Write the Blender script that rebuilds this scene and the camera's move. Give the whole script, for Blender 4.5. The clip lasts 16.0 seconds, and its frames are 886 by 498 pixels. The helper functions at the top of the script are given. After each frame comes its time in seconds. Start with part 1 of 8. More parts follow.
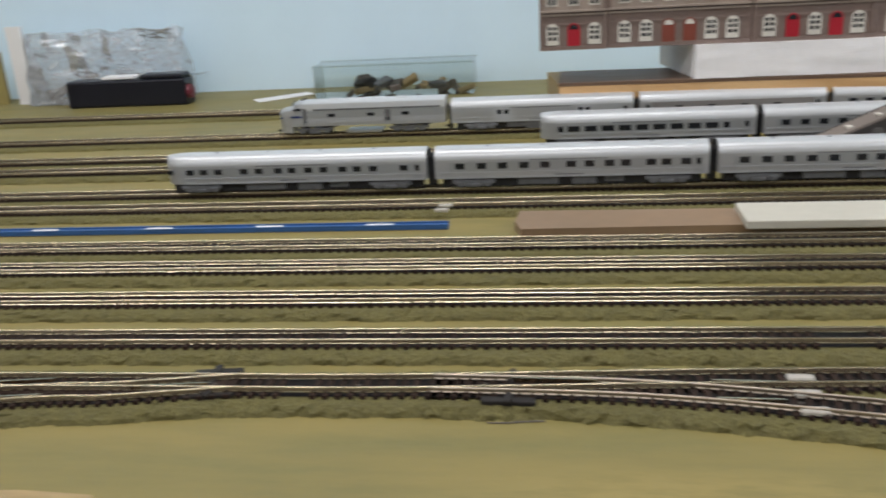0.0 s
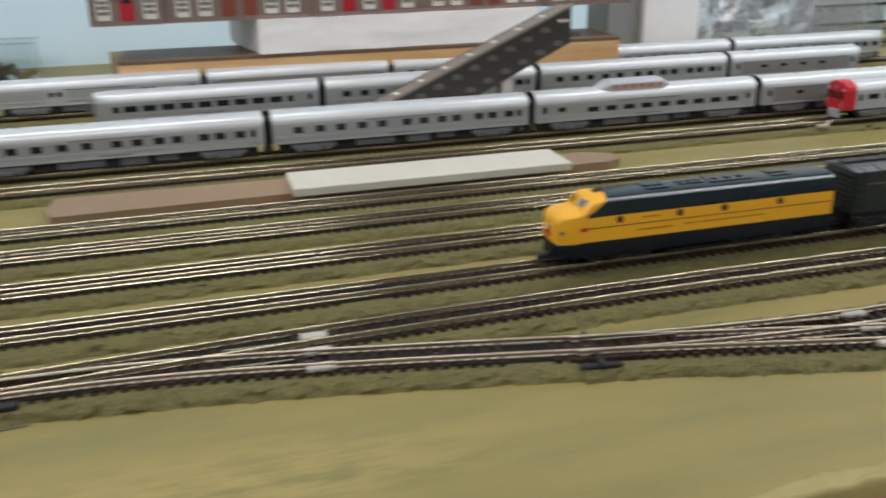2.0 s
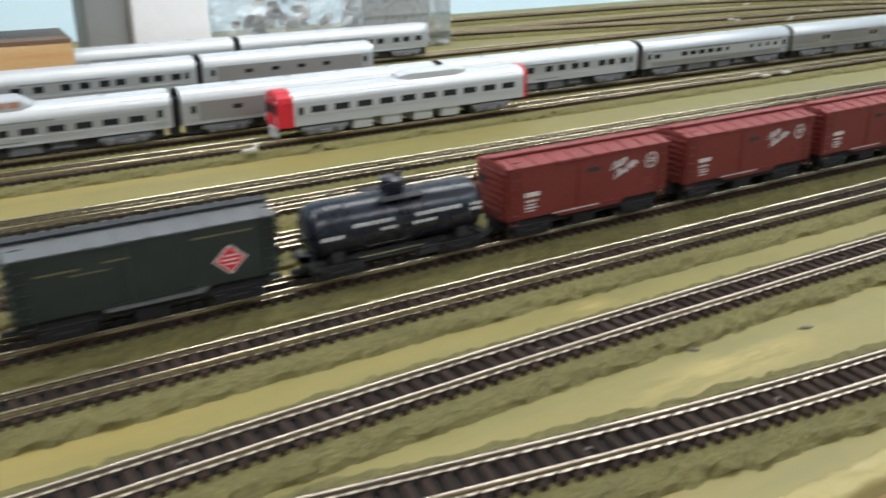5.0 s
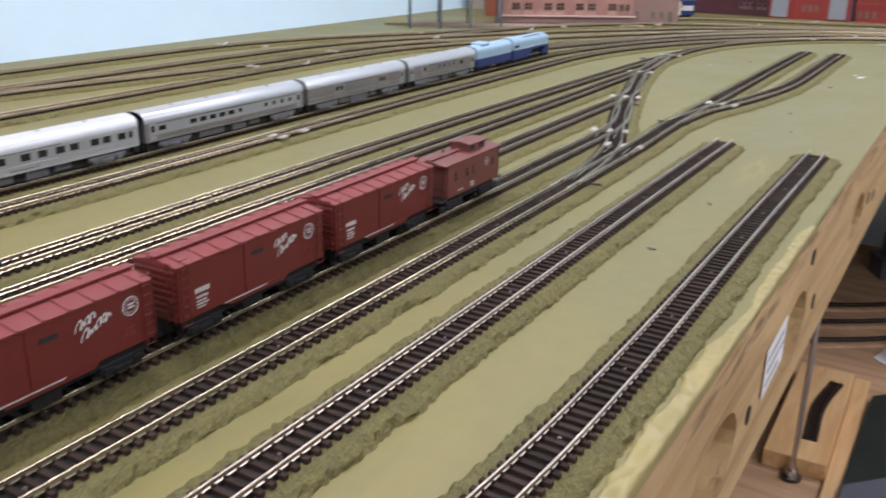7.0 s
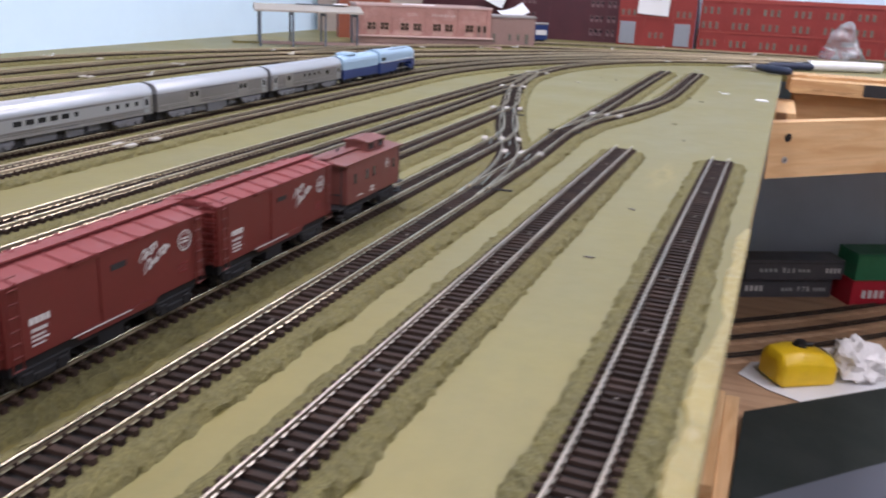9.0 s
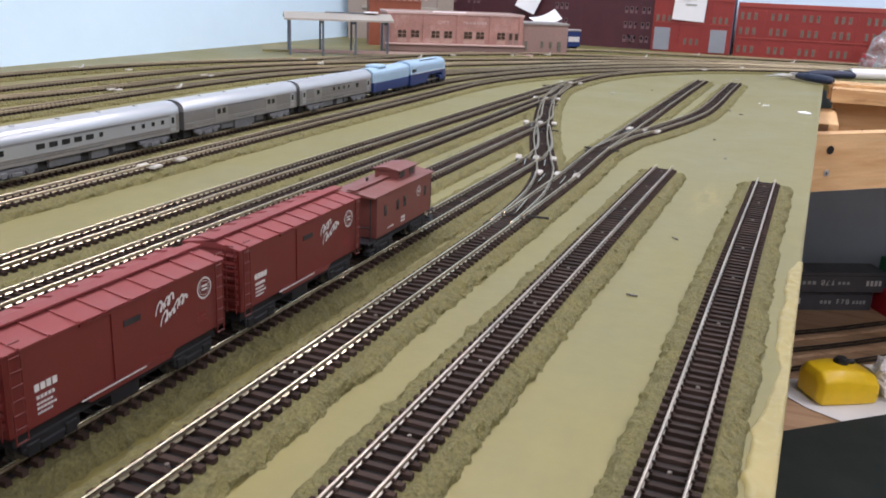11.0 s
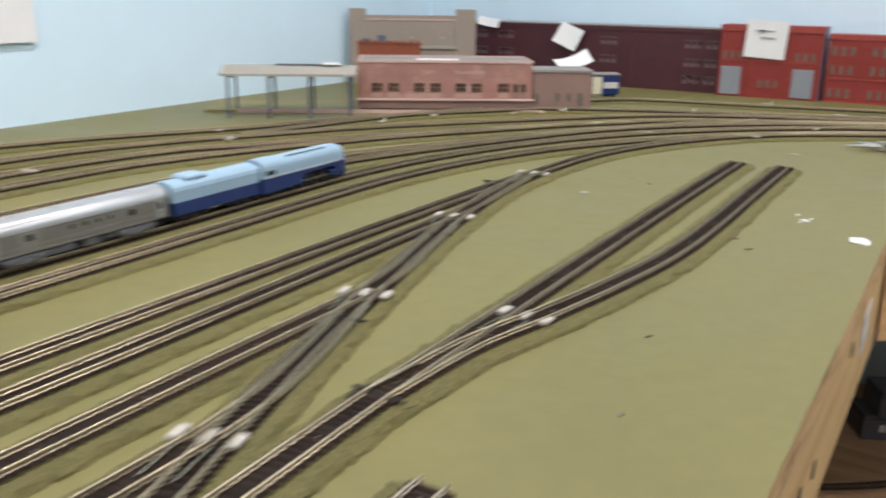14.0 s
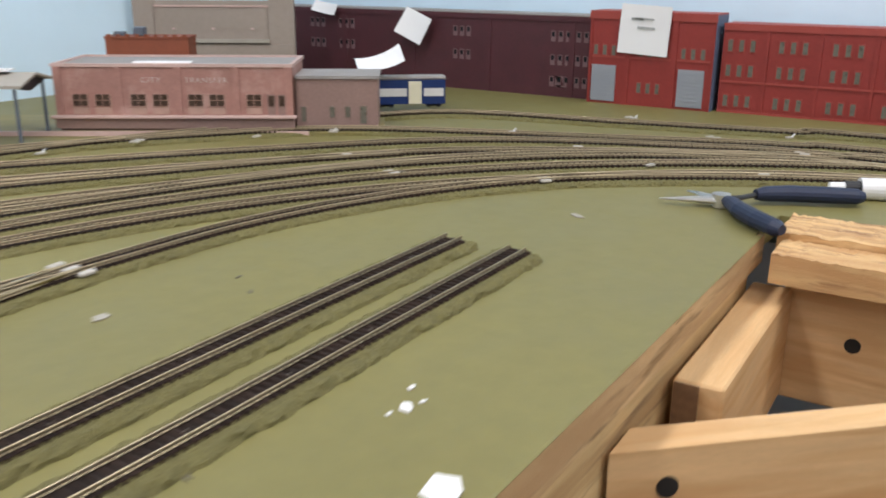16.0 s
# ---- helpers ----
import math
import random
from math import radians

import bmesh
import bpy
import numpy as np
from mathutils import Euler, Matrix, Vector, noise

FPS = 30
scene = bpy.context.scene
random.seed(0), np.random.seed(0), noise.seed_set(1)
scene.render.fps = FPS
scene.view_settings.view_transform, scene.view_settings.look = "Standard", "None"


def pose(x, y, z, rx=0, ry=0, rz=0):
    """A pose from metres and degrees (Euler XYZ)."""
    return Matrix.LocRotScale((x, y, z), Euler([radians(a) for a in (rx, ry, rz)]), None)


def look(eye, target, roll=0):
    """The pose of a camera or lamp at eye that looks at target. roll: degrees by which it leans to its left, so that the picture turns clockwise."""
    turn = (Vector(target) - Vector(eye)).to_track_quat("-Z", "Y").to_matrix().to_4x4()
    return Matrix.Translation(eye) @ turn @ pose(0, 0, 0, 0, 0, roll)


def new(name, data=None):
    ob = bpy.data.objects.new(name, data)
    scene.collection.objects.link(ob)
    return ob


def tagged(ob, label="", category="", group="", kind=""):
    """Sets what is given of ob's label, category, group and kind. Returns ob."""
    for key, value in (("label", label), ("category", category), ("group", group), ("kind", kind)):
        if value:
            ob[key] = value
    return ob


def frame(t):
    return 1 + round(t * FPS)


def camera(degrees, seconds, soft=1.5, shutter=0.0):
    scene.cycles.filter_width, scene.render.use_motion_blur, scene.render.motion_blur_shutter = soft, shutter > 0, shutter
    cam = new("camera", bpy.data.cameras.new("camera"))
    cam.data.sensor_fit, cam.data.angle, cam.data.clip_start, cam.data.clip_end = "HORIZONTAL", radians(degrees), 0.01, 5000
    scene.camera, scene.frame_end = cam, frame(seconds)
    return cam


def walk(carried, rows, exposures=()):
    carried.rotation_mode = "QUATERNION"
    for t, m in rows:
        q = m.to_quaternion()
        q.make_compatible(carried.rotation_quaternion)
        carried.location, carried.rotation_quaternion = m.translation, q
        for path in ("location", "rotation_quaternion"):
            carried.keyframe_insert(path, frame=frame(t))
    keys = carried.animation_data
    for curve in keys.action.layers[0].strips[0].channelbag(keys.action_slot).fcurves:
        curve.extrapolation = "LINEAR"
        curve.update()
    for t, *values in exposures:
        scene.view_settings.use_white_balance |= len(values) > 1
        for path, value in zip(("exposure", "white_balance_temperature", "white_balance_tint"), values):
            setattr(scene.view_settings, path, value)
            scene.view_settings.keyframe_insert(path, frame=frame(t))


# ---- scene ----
cam = camera(53.6, 16.0, 1.8, 0.6)
PATH = [
    (0, (0.1349, 0.0492, 0.1561), (-0.1380, 1.9144, -0.5122), -3.44),
    (0.5, (0.1488, 0.0497, 0.1513), (0.0298, 1.9312, -0.5162), -2.79),
    (1, (0.1548, 0.0482, 0.1507), (0.1583, 1.9338, -0.5160), -3.00),
    (1.5, (0.1644, 0.0469, 0.1463), (0.3896, 1.9123, -0.5390), -2.39),
    (2, (0.1866, 0.0608, 0.1394), (0.6870, 1.8615, -0.5726), -0.99),
    (2.5, (0.2256, 0.0769, 0.1359), (0.8366, 1.8416, -0.5799), -0.23),
    (3, (0.2628, 0.0868, 0.1378), (0.9071, 1.8410, -0.5748), -0.74),
    (3.5, (0.3173, 0.1032, 0.1315), (1.0292, 1.8254, -0.5944), -1.44),
    (4, (0.3656, 0.1134, 0.1214), (1.1579, 1.7934, -0.6202), -0.95),
    (4.5, (0.4070, 0.1173, 0.1197), (1.2728, 1.7595, -0.6244), -0.94),
    (5, (0.4420, 0.1190, 0.1199), (1.4016, 1.7166, -0.6059), -0.26),
    (5.2, (0.4606, 0.1207, 0.1176), (1.4681, 1.6916, -0.6014), 0.22),
    (7.3, (0.5153, 0.1587, 0.1406), (2.1857, 1.0300, -0.5306), 0.88),
    (7.5, (0.5171, 0.1626, 0.1419), (2.2016, 1.0079, -0.5272), 0.91),
    (8, (0.5363, 0.1682, 0.1426), (2.2637, 0.9314, -0.5159), 1.55),
    (8.5, (0.5541, 0.1864, 0.1358), (2.3239, 0.8441, -0.5238), 1.18),
    (9, (0.5593, 0.2046, 0.1056), (2.3616, 0.8416, -0.4825), 2.64),
    (9.2, (0.5611, 0.2121, 0.0993), (2.3515, 0.8899, -0.4795), 2.77),
    (11.3, (0.5824, 0.2142, 0.1167), (2.3576, 0.9214, -0.4739), 2.15),
    (11.5, (0.5877, 0.2112, 0.1196), (2.3467, 0.9478, -0.4831), 1.06),
    (12, (0.6510, 0.1915, 0.1290), (2.3730, 1.0404, -0.4314), 0.17),
    (12.5, (0.7607, 0.1659, 0.1309), (2.4384, 1.0979, -0.4318), 1.35),
    (13, (0.8027, 0.1477, 0.1353), (2.3839, 1.2407, -0.4168), 2.00),
    (13.5, (0.8515, 0.1410, 0.1423), (2.4231, 1.2397, -0.4261), 0.19),
    (14, (0.9333, 0.1657, 0.1498), (2.5914, 1.1286, -0.4192), 0.79),
    (14.5, (1.0122, 0.1550, 0.1421), (2.7334, 0.9791, -0.4564), 0.89),
    (15, (1.1194, 0.1209, 0.1461), (2.8259, 0.9818, -0.4429), 1.11),
    (15.5, (1.2312, 0.0891, 0.1501), (2.8841, 1.0552, -0.4281), 2.02),
    (16, (1.3320, 0.0881, 0.1482), (2.9583, 1.0808, -0.4597), 0.43),
]
walk(cam, [(t, look(eye, target, roll)) for t, eye, target, roll in PATH],
     exposures=((0, 0.05, 6470, 9), (1.5, 0.05, 6450, 8), (2.5, 0.13, 6360, 7), (3.5, 0.24, 6300, 7), (4.5, 0.62, 6260, 5), (5.2, 0.62, 6260, 5), (7.3, 0.56, 6130, 18), (9.2, 0.62, 6060, 22), (11.3, 0.62, 6200, 17), (12.5, 0.46, 6430, 12), (13.5, 0.48, 6560, 10), (14.2, 0.46, 6560, 10), (15.0, 0.50, 6420, 13), (16.0, 0.44, 6400, 11)))

# ---- light ----
scene.view_settings.exposure = 0.0
world = bpy.data.worlds.new("room_air")
scene.world = world
world.use_nodes = True
world.node_tree.nodes["Background"].inputs[0].default_value = (0.9, 0.95, 1.0, 1)
world.node_tree.nodes["Background"].inputs[1].default_value = 0.02


def unseen_lamp(x, y, z, watts, sx=1.22, sy=0.14):
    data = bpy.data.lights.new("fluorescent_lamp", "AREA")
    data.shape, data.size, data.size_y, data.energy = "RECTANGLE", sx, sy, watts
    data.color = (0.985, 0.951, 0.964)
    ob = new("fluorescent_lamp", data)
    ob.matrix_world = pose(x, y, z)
    return tagged(ob, "white area lamp out of view, inferred tube and added fill alike", "ceiling lamp", "ceiling lamps", "structure")


# Two tubes, placed by the glints they leave along the rails.
unseen_lamp(-0.24, 0.54, 0.87, 5.9)
unseen_lamp(1.25, 0.54, 0.87, 6.8)
# Added lamp with no known fixture, brightening the dark right end.
unseen_lamp(2.02, -0.42, 0.95, 4.9, 0.14, 1.22)
# Added fill over the aisle for upright fronts and the lower shelf.
unseen_lamp(-0.4, -1.0, 1.36, 16, 1.6, 0.3)
unseen_lamp(1.55, -1.1, 1.36, 10.5, 1.2, 0.3)


# ---- materials ----
def mat(name, base, rough=0.6, metal=0.0, var=0.12, scale=60.0, fine=0.0, bump=0.0, bscale=300.0, spot=None, spots=0.0, sscale=12.0, ior=1.45, piece=0.0, stretch=(1, 1, 1), near=9.0, rv=0.15):
    m = bpy.data.materials.new(name)
    m.use_nodes = True
    nt = m.node_tree
    n, l = nt.nodes, nt.links
    b = n["Principled BSDF"]
    b.inputs["Metallic"].default_value = metal
    b.inputs["IOR"].default_value = ior
    tc = n.new("ShaderNodeTexCoord")
    mp = n.new("ShaderNodeMapping")
    mp.inputs["Scale"].default_value = stretch
    l.new(tc.outputs["Object"], mp.inputs["Vector"])

    def tex(sc, det=4.0, rgh=0.6):
        t = n.new("ShaderNodeTexNoise")
        t.inputs["Scale"].default_value, t.inputs["Detail"].default_value, t.inputs["Roughness"].default_value = sc, det, rgh
        l.new(mp.outputs["Vector"], t.inputs["Vector"])
        return t

    big = tex(scale)
    ramp = n.new("ShaderNodeMapRange")
    ramp.inputs["From Min"].default_value, ramp.inputs["From Max"].default_value = 0.3, 0.7
    ramp.inputs["To Min"].default_value, ramp.inputs["To Max"].default_value = 1 - var, 1 + var
    l.new(big.outputs["Fac"], ramp.inputs["Value"])
    value = ramp.outputs["Result"]
    if fine:
        small = tex(scale * near)
        r2 = n.new("ShaderNodeMapRange")
        r2.inputs["From Min"].default_value, r2.inputs["From Max"].default_value = 0.3, 0.7
        r2.inputs["To Min"].default_value, r2.inputs["To Max"].default_value = 1 - fine, 1 + fine
        l.new(small.outputs["Fac"], r2.inputs["Value"])
        mul = n.new("ShaderNodeMath")
        mul.operation = "MULTIPLY"
        l.new(value, mul.inputs[0]), l.new(r2.outputs["Result"], mul.inputs[1])
        value = mul.outputs[0]
    if piece:
        info = n.new("ShaderNodeObjectInfo")
        r3 = n.new("ShaderNodeMapRange")
        r3.inputs["To Min"].default_value, r3.inputs["To Max"].default_value = 1 - piece, 1 + piece
        l.new(info.outputs["Random"], r3.inputs["Value"])
        mul = n.new("ShaderNodeMath")
        mul.operation = "MULTIPLY"
        l.new(value, mul.inputs[0]), l.new(r3.outputs["Result"], mul.inputs[1])
        value = mul.outputs[0]
    col = n.new("ShaderNodeVectorMath")
    col.operation = "SCALE"
    col.inputs[0].default_value = base
    l.new(value, col.inputs["Scale"])
    out = col.outputs["Vector"]
    if spot:
        st = tex(sscale, 5.0, 0.65)
        sr = n.new("ShaderNodeMapRange")
        sr.inputs["From Min"].default_value, sr.inputs["From Max"].default_value = 0.60 - spots * 0.2, 0.68 - spots * 0.1
        l.new(st.outputs["Fac"], sr.inputs["Value"])
        mix = n.new("ShaderNodeMix")
        mix.data_type = "RGBA"
        l.new(sr.outputs["Result"], mix.inputs[0])
        l.new(out, mix.inputs[6])
        mix.inputs[7].default_value = (*spot, 1)
        out = mix.outputs[2]
    l.new(out, b.inputs["Base Color"])
    rr = n.new("ShaderNodeMapRange")
    rr.inputs["From Min"].default_value, rr.inputs["From Max"].default_value = 0.3, 0.7
    rr.inputs["To Min"].default_value, rr.inputs["To Max"].default_value = rough * (1 - rv), min(1, rough * (1 + rv))
    l.new(big.outputs["Fac"], rr.inputs["Value"])
    l.new(rr.outputs["Result"], b.inputs["Roughness"])
    if bump:
        bt = tex(bscale, 5.0, 0.6)
        bn = n.new("ShaderNodeBump")
        bn.inputs["Strength"].default_value, bn.inputs["Distance"].default_value = 0.9, bump
        l.new(bt.outputs["Fac"], bn.inputs["Height"])
        l.new(bn.outputs["Normal"], b.inputs["Normal"])
    return m


def wood(name, light, dark, stretch=(1, 12, 12), scale=14.0, rough=0.6, spot=None, spots=0.0, sscale=3.0):
    m = mat(name, light, rough, var=0.08, scale=scale, fine=0.06, bump=0.0004, bscale=180, stretch=stretch, spot=spot, spots=spots, sscale=sscale)
    nt = m.node_tree
    n, l = nt.nodes, nt.links
    mp = n["Mapping"]
    w = n.new("ShaderNodeTexNoise")
    w.inputs["Scale"].default_value, w.inputs["Detail"].default_value, w.inputs["Distortion"].default_value = scale * 0.55, 7, 0.8
    l.new(mp.outputs["Vector"], w.inputs["Vector"])
    r = n.new("ShaderNodeMapRange")
    r.inputs["From Min"].default_value, r.inputs["From Max"].default_value = 0.42, 0.66
    l.new(w.outputs["Fac"], r.inputs["Value"])
    mix = n.new("ShaderNodeMix")
    mix.data_type = "RGBA"
    b = n["Principled BSDF"]
    old = b.inputs["Base Color"].links[0].from_socket
    l.new(r.outputs["Result"], mix.inputs[0])
    l.new(old, mix.inputs[6])
    mix.inputs[7].default_value = (*dark, 1)
    l.new(mix.outputs[2], b.inputs["Base Color"])
    return m


def glass(name, tint=(0.95, 0.98, 0.97), rough=0.03, alpha=0.22, milk=0.0):
    m = bpy.data.materials.new(name)
    m.use_nodes = True
    n, l = m.node_tree.nodes, m.node_tree.links
    out = n["Material Output"]
    n.remove(n["Principled BSDF"])
    tr = n.new("ShaderNodeBsdfTransparent")
    tr.inputs[0].default_value = (*tint, 1)
    gl = n.new("ShaderNodeBsdfGlossy")
    gl.inputs["Roughness"].default_value = rough
    mx = n.new("ShaderNodeMixShader")
    fr = n.new("ShaderNodeFresnel")
    fr.inputs[0].default_value = 1.5
    ad = n.new("ShaderNodeMath")
    ad.operation = "ADD"
    ad.inputs[1].default_value = alpha
    l.new(fr.outputs[0], ad.inputs[0])
    l.new(ad.outputs[0], mx.inputs[0])
    l.new(tr.outputs[0], mx.inputs[1]), l.new(gl.outputs[0], mx.inputs[2])
    last = mx
    if milk:
        df = n.new("ShaderNodeBsdfDiffuse")
        df.inputs[0].default_value = (0.85, 0.87, 0.88, 1)
        noise_tex = n.new("ShaderNodeTexNoise")
        noise_tex.inputs["Scale"].default_value, noise_tex.inputs["Detail"].default_value = 20, 4
        rg = n.new("ShaderNodeMapRange")
        rg.inputs["From Min"].default_value, rg.inputs["From Max"].default_value = 0.35, 0.7
        rg.inputs["To Min"].default_value, rg.inputs["To Max"].default_value = milk * 0.35, milk * 1.6
        l.new(noise_tex.outputs["Fac"], rg.inputs["Value"])
        last = n.new("ShaderNodeMixShader")
        l.new(rg.outputs["Result"], last.inputs[0])
        l.new(mx.outputs[0], last.inputs[1]), l.new(df.outputs[0], last.inputs[2])
    l.new(last.outputs[0], out.inputs["Surface"])
    return m


M_DECK = mat("olive_deck_paint", (0.184, 0.164, 0.0555), 0.50, var=0.07, scale=9, fine=0.05, bump=0.0002, bscale=90)
M_BED = mat("olive_painted_roadbed", (0.182, 0.162, 0.059), 0.85, var=0.14, scale=180, fine=0.30, bump=0.0026, bscale=900, near=5.0)


def warm_streaked(m, tint, low, high, streaks=(5, 26, 5)):
    """Soft yellow streaks in the deck paint, stronger leftwards to imitate warmer light."""
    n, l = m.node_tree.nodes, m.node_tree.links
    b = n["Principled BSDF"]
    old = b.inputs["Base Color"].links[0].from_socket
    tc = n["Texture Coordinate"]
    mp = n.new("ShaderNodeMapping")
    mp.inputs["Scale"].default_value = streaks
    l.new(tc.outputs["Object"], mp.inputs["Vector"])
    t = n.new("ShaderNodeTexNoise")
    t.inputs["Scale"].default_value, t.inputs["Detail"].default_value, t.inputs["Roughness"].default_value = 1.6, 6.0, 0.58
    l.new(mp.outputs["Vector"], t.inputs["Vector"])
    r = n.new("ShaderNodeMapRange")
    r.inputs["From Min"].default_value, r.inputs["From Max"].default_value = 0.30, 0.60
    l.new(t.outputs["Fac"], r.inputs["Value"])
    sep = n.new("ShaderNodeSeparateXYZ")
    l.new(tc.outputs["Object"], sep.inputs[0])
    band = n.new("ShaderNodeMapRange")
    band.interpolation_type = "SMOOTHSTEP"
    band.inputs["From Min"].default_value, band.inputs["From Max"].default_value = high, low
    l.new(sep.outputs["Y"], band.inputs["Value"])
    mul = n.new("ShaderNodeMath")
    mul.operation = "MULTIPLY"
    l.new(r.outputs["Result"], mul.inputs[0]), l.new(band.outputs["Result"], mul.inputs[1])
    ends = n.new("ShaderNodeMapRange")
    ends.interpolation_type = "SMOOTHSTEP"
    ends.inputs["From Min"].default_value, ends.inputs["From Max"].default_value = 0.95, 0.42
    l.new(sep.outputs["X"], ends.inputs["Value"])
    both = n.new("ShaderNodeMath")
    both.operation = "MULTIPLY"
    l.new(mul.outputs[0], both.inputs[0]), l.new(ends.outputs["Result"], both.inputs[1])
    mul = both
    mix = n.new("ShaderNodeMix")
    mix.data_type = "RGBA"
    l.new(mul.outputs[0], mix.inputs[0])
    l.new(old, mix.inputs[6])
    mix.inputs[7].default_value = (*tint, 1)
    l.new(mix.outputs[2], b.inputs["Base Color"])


warm_streaked(M_DECK, (0.262, 0.208, 0.066), 0.80, 1.20)


def scuffed(m, cx, cy, rx, ry, tint):
    """A patch of pale scraped streaks in the paint, round one place on the deck."""
    n, l = m.node_tree.nodes, m.node_tree.links
    b = n["Principled BSDF"]
    old = b.inputs["Base Color"].links[0].from_socket
    tc = n["Texture Coordinate"]
    mp = n.new("ShaderNodeMapping")
    mp.vector_type = "TEXTURE"
    mp.inputs["Location"].default_value, mp.inputs["Scale"].default_value = (cx, cy, 0), (rx, ry, 1)
    l.new(tc.outputs["Object"], mp.inputs["Vector"])
    ln = n.new("ShaderNodeVectorMath")
    ln.operation = "LENGTH"
    l.new(mp.outputs["Vector"], ln.inputs[0])
    near = n.new("ShaderNodeMapRange")
    near.interpolation_type = "SMOOTHSTEP"
    near.inputs["From Min"].default_value, near.inputs["From Max"].default_value = 1.0, 0.15
    l.new(ln.outputs["Value"], near.inputs["Value"])
    st = n.new("ShaderNodeMapping")
    st.inputs["Scale"].default_value = (45, 190, 1)
    l.new(tc.outputs["Object"], st.inputs["Vector"])
    t = n.new("ShaderNodeTexNoise")
    t.inputs["Scale"].default_value, t.inputs["Detail"].default_value, t.inputs["Roughness"].default_value = 1.0, 5.0, 0.62
    l.new(st.outputs["Vector"], t.inputs["Vector"])
    r = n.new("ShaderNodeMapRange")
    r.inputs["From Min"].default_value, r.inputs["From Max"].default_value = 0.40, 0.57
    l.new(t.outputs["Fac"], r.inputs["Value"])
    mul = n.new("ShaderNodeMath")
    mul.operation = "MULTIPLY"
    l.new(r.outputs["Result"], mul.inputs[0]), l.new(near.outputs["Result"], mul.inputs[1])
    mix = n.new("ShaderNodeMix")
    mix.data_type = "RGBA"
    l.new(mul.outputs[0], mix.inputs[0])
    l.new(old, mix.inputs[6])
    mix.inputs[7].default_value = (*tint, 1)
    l.new(mix.outputs[2], b.inputs["Base Color"])


# Three scraped spots and a wide one that only warms the near deck.
for cx, cy, rx, ry, tint in ((0.625, 0.2635, 0.055, 0.010, (0.345, 0.272, 0.095)), (0.614, 0.3150, 0.014, 0.0045, (0.345, 0.272, 0.095)), (1.085, 0.2540, 0.060, 0.012, (0.245, 0.205, 0.070)), (0.18, 0.262, 0.12, 0.03, (0.32, 0.25, 0.085))):
    scuffed(M_DECK, cx, cy, rx, ry, tint)
M_EDGEPAINT = mat("yellow_olive_paint_drip", (0.315, 0.258, 0.095), 0.45, var=0.1, scale=30, bump=0.0008, bscale=60)
M_STRIP = mat("near_black_tie_gap", (0.007, 0.0055, 0.005), 0.9, var=0.25, scale=300)
M_TIE = mat("dark_brown_plastic_tie", (0.037, 0.0225, 0.0165), 0.78, var=0.2, scale=300, piece=0.35, ior=1.28)
M_RAIL = mat("nickel_silver_rail", (0.60, 0.52, 0.37), 0.19, metal=1.0, var=0.12, scale=40)


def dulled(m, tint, rough, low, high):
    """Rail colour is dulled and browned from the yard's far end round the bend."""
    n, l = m.node_tree.nodes, m.node_tree.links
    b = n["Principled BSDF"]
    dot = n.new("ShaderNodeVectorMath")
    dot.operation = "DOT_PRODUCT"
    dot.inputs[1].default_value = (1.0, 0.9, 0.0)
    l.new(n["Texture Coordinate"].outputs["Object"], dot.inputs[0])
    r = n.new("ShaderNodeMapRange")
    r.inputs["From Min"].default_value, r.inputs["From Max"].default_value = low, high
    l.new(dot.outputs["Value"], r.inputs["Value"])
    old = b.inputs["Base Color"].links[0].from_socket
    mix = n.new("ShaderNodeMix")
    mix.data_type = "RGBA"
    l.new(r.outputs["Result"], mix.inputs[0])
    l.new(old, mix.inputs[6])
    mix.inputs[7].default_value = (*tint, 1)
    l.new(mix.outputs[2], b.inputs["Base Color"])
    old = b.inputs["Roughness"].links[0].from_socket
    mix = n.new("ShaderNodeMix")
    l.new(r.outputs["Result"], mix.inputs[0])
    l.new(old, mix.inputs[2])
    mix.inputs[3].default_value = rough
    l.new(mix.outputs[0], b.inputs["Roughness"])


# Colour stands in for rails that catch no lamp glints out there.
dulled(M_RAIL, (0.42, 0.345, 0.225), 0.40, 1.05, 1.80)
M_RAILDULL = mat("dull_nickel_rail", (0.55, 0.47, 0.38), 0.36, metal=1.0, var=0.12, scale=40)
M_WEB = mat("tarnished_rail_web", (0.25, 0.205, 0.14), 0.48, metal=0.5, var=0.25, scale=60)
M_NAIL = mat("dull_track_nail", (0.17, 0.145, 0.125), 0.5, metal=0.7)
M_SWITCH = mat("black_switch_plastic", (0.016, 0.0135, 0.0125), 0.7, var=0.2)
M_IVORY = mat("ivory_plastic_joiner", (0.46, 0.43, 0.38), 0.5, var=0.15, scale=200)
M_SKY = mat("pale_blue_wall_paint", (0.66, 0.84, 0.96), 0.7, var=0.02, scale=2, fine=0.015, bump=0.0003, bscale=60)
M_WALL = mat("white_wall_paint", (0.72, 0.71, 0.68), 0.75, var=0.03, scale=2, fine=0.02)
M_CEIL = mat("ceiling_white", (0.78, 0.77, 0.74), 0.9, var=0.02, scale=2)
M_FLOOR = mat("brown_room_floor", (0.16, 0.12, 0.09), 0.6, var=0.15, scale=5)
M_PINE = wood("pine_timber", (0.68, 0.440, 0.215), (0.57, 0.325, 0.135), (1, 10, 10), 16)
M_PINEX = wood("pine_timber_cross", (0.68, 0.440, 0.215), (0.57, 0.325, 0.135), (10, 1, 10), 16)
M_CAP = wood("rough_sawn_pine", (0.66, 0.43, 0.20), (0.50, 0.28, 0.115), (10, 1, 10), 16, spot=(0.22, 0.10, 0.04), spots=0.45, sscale=26)
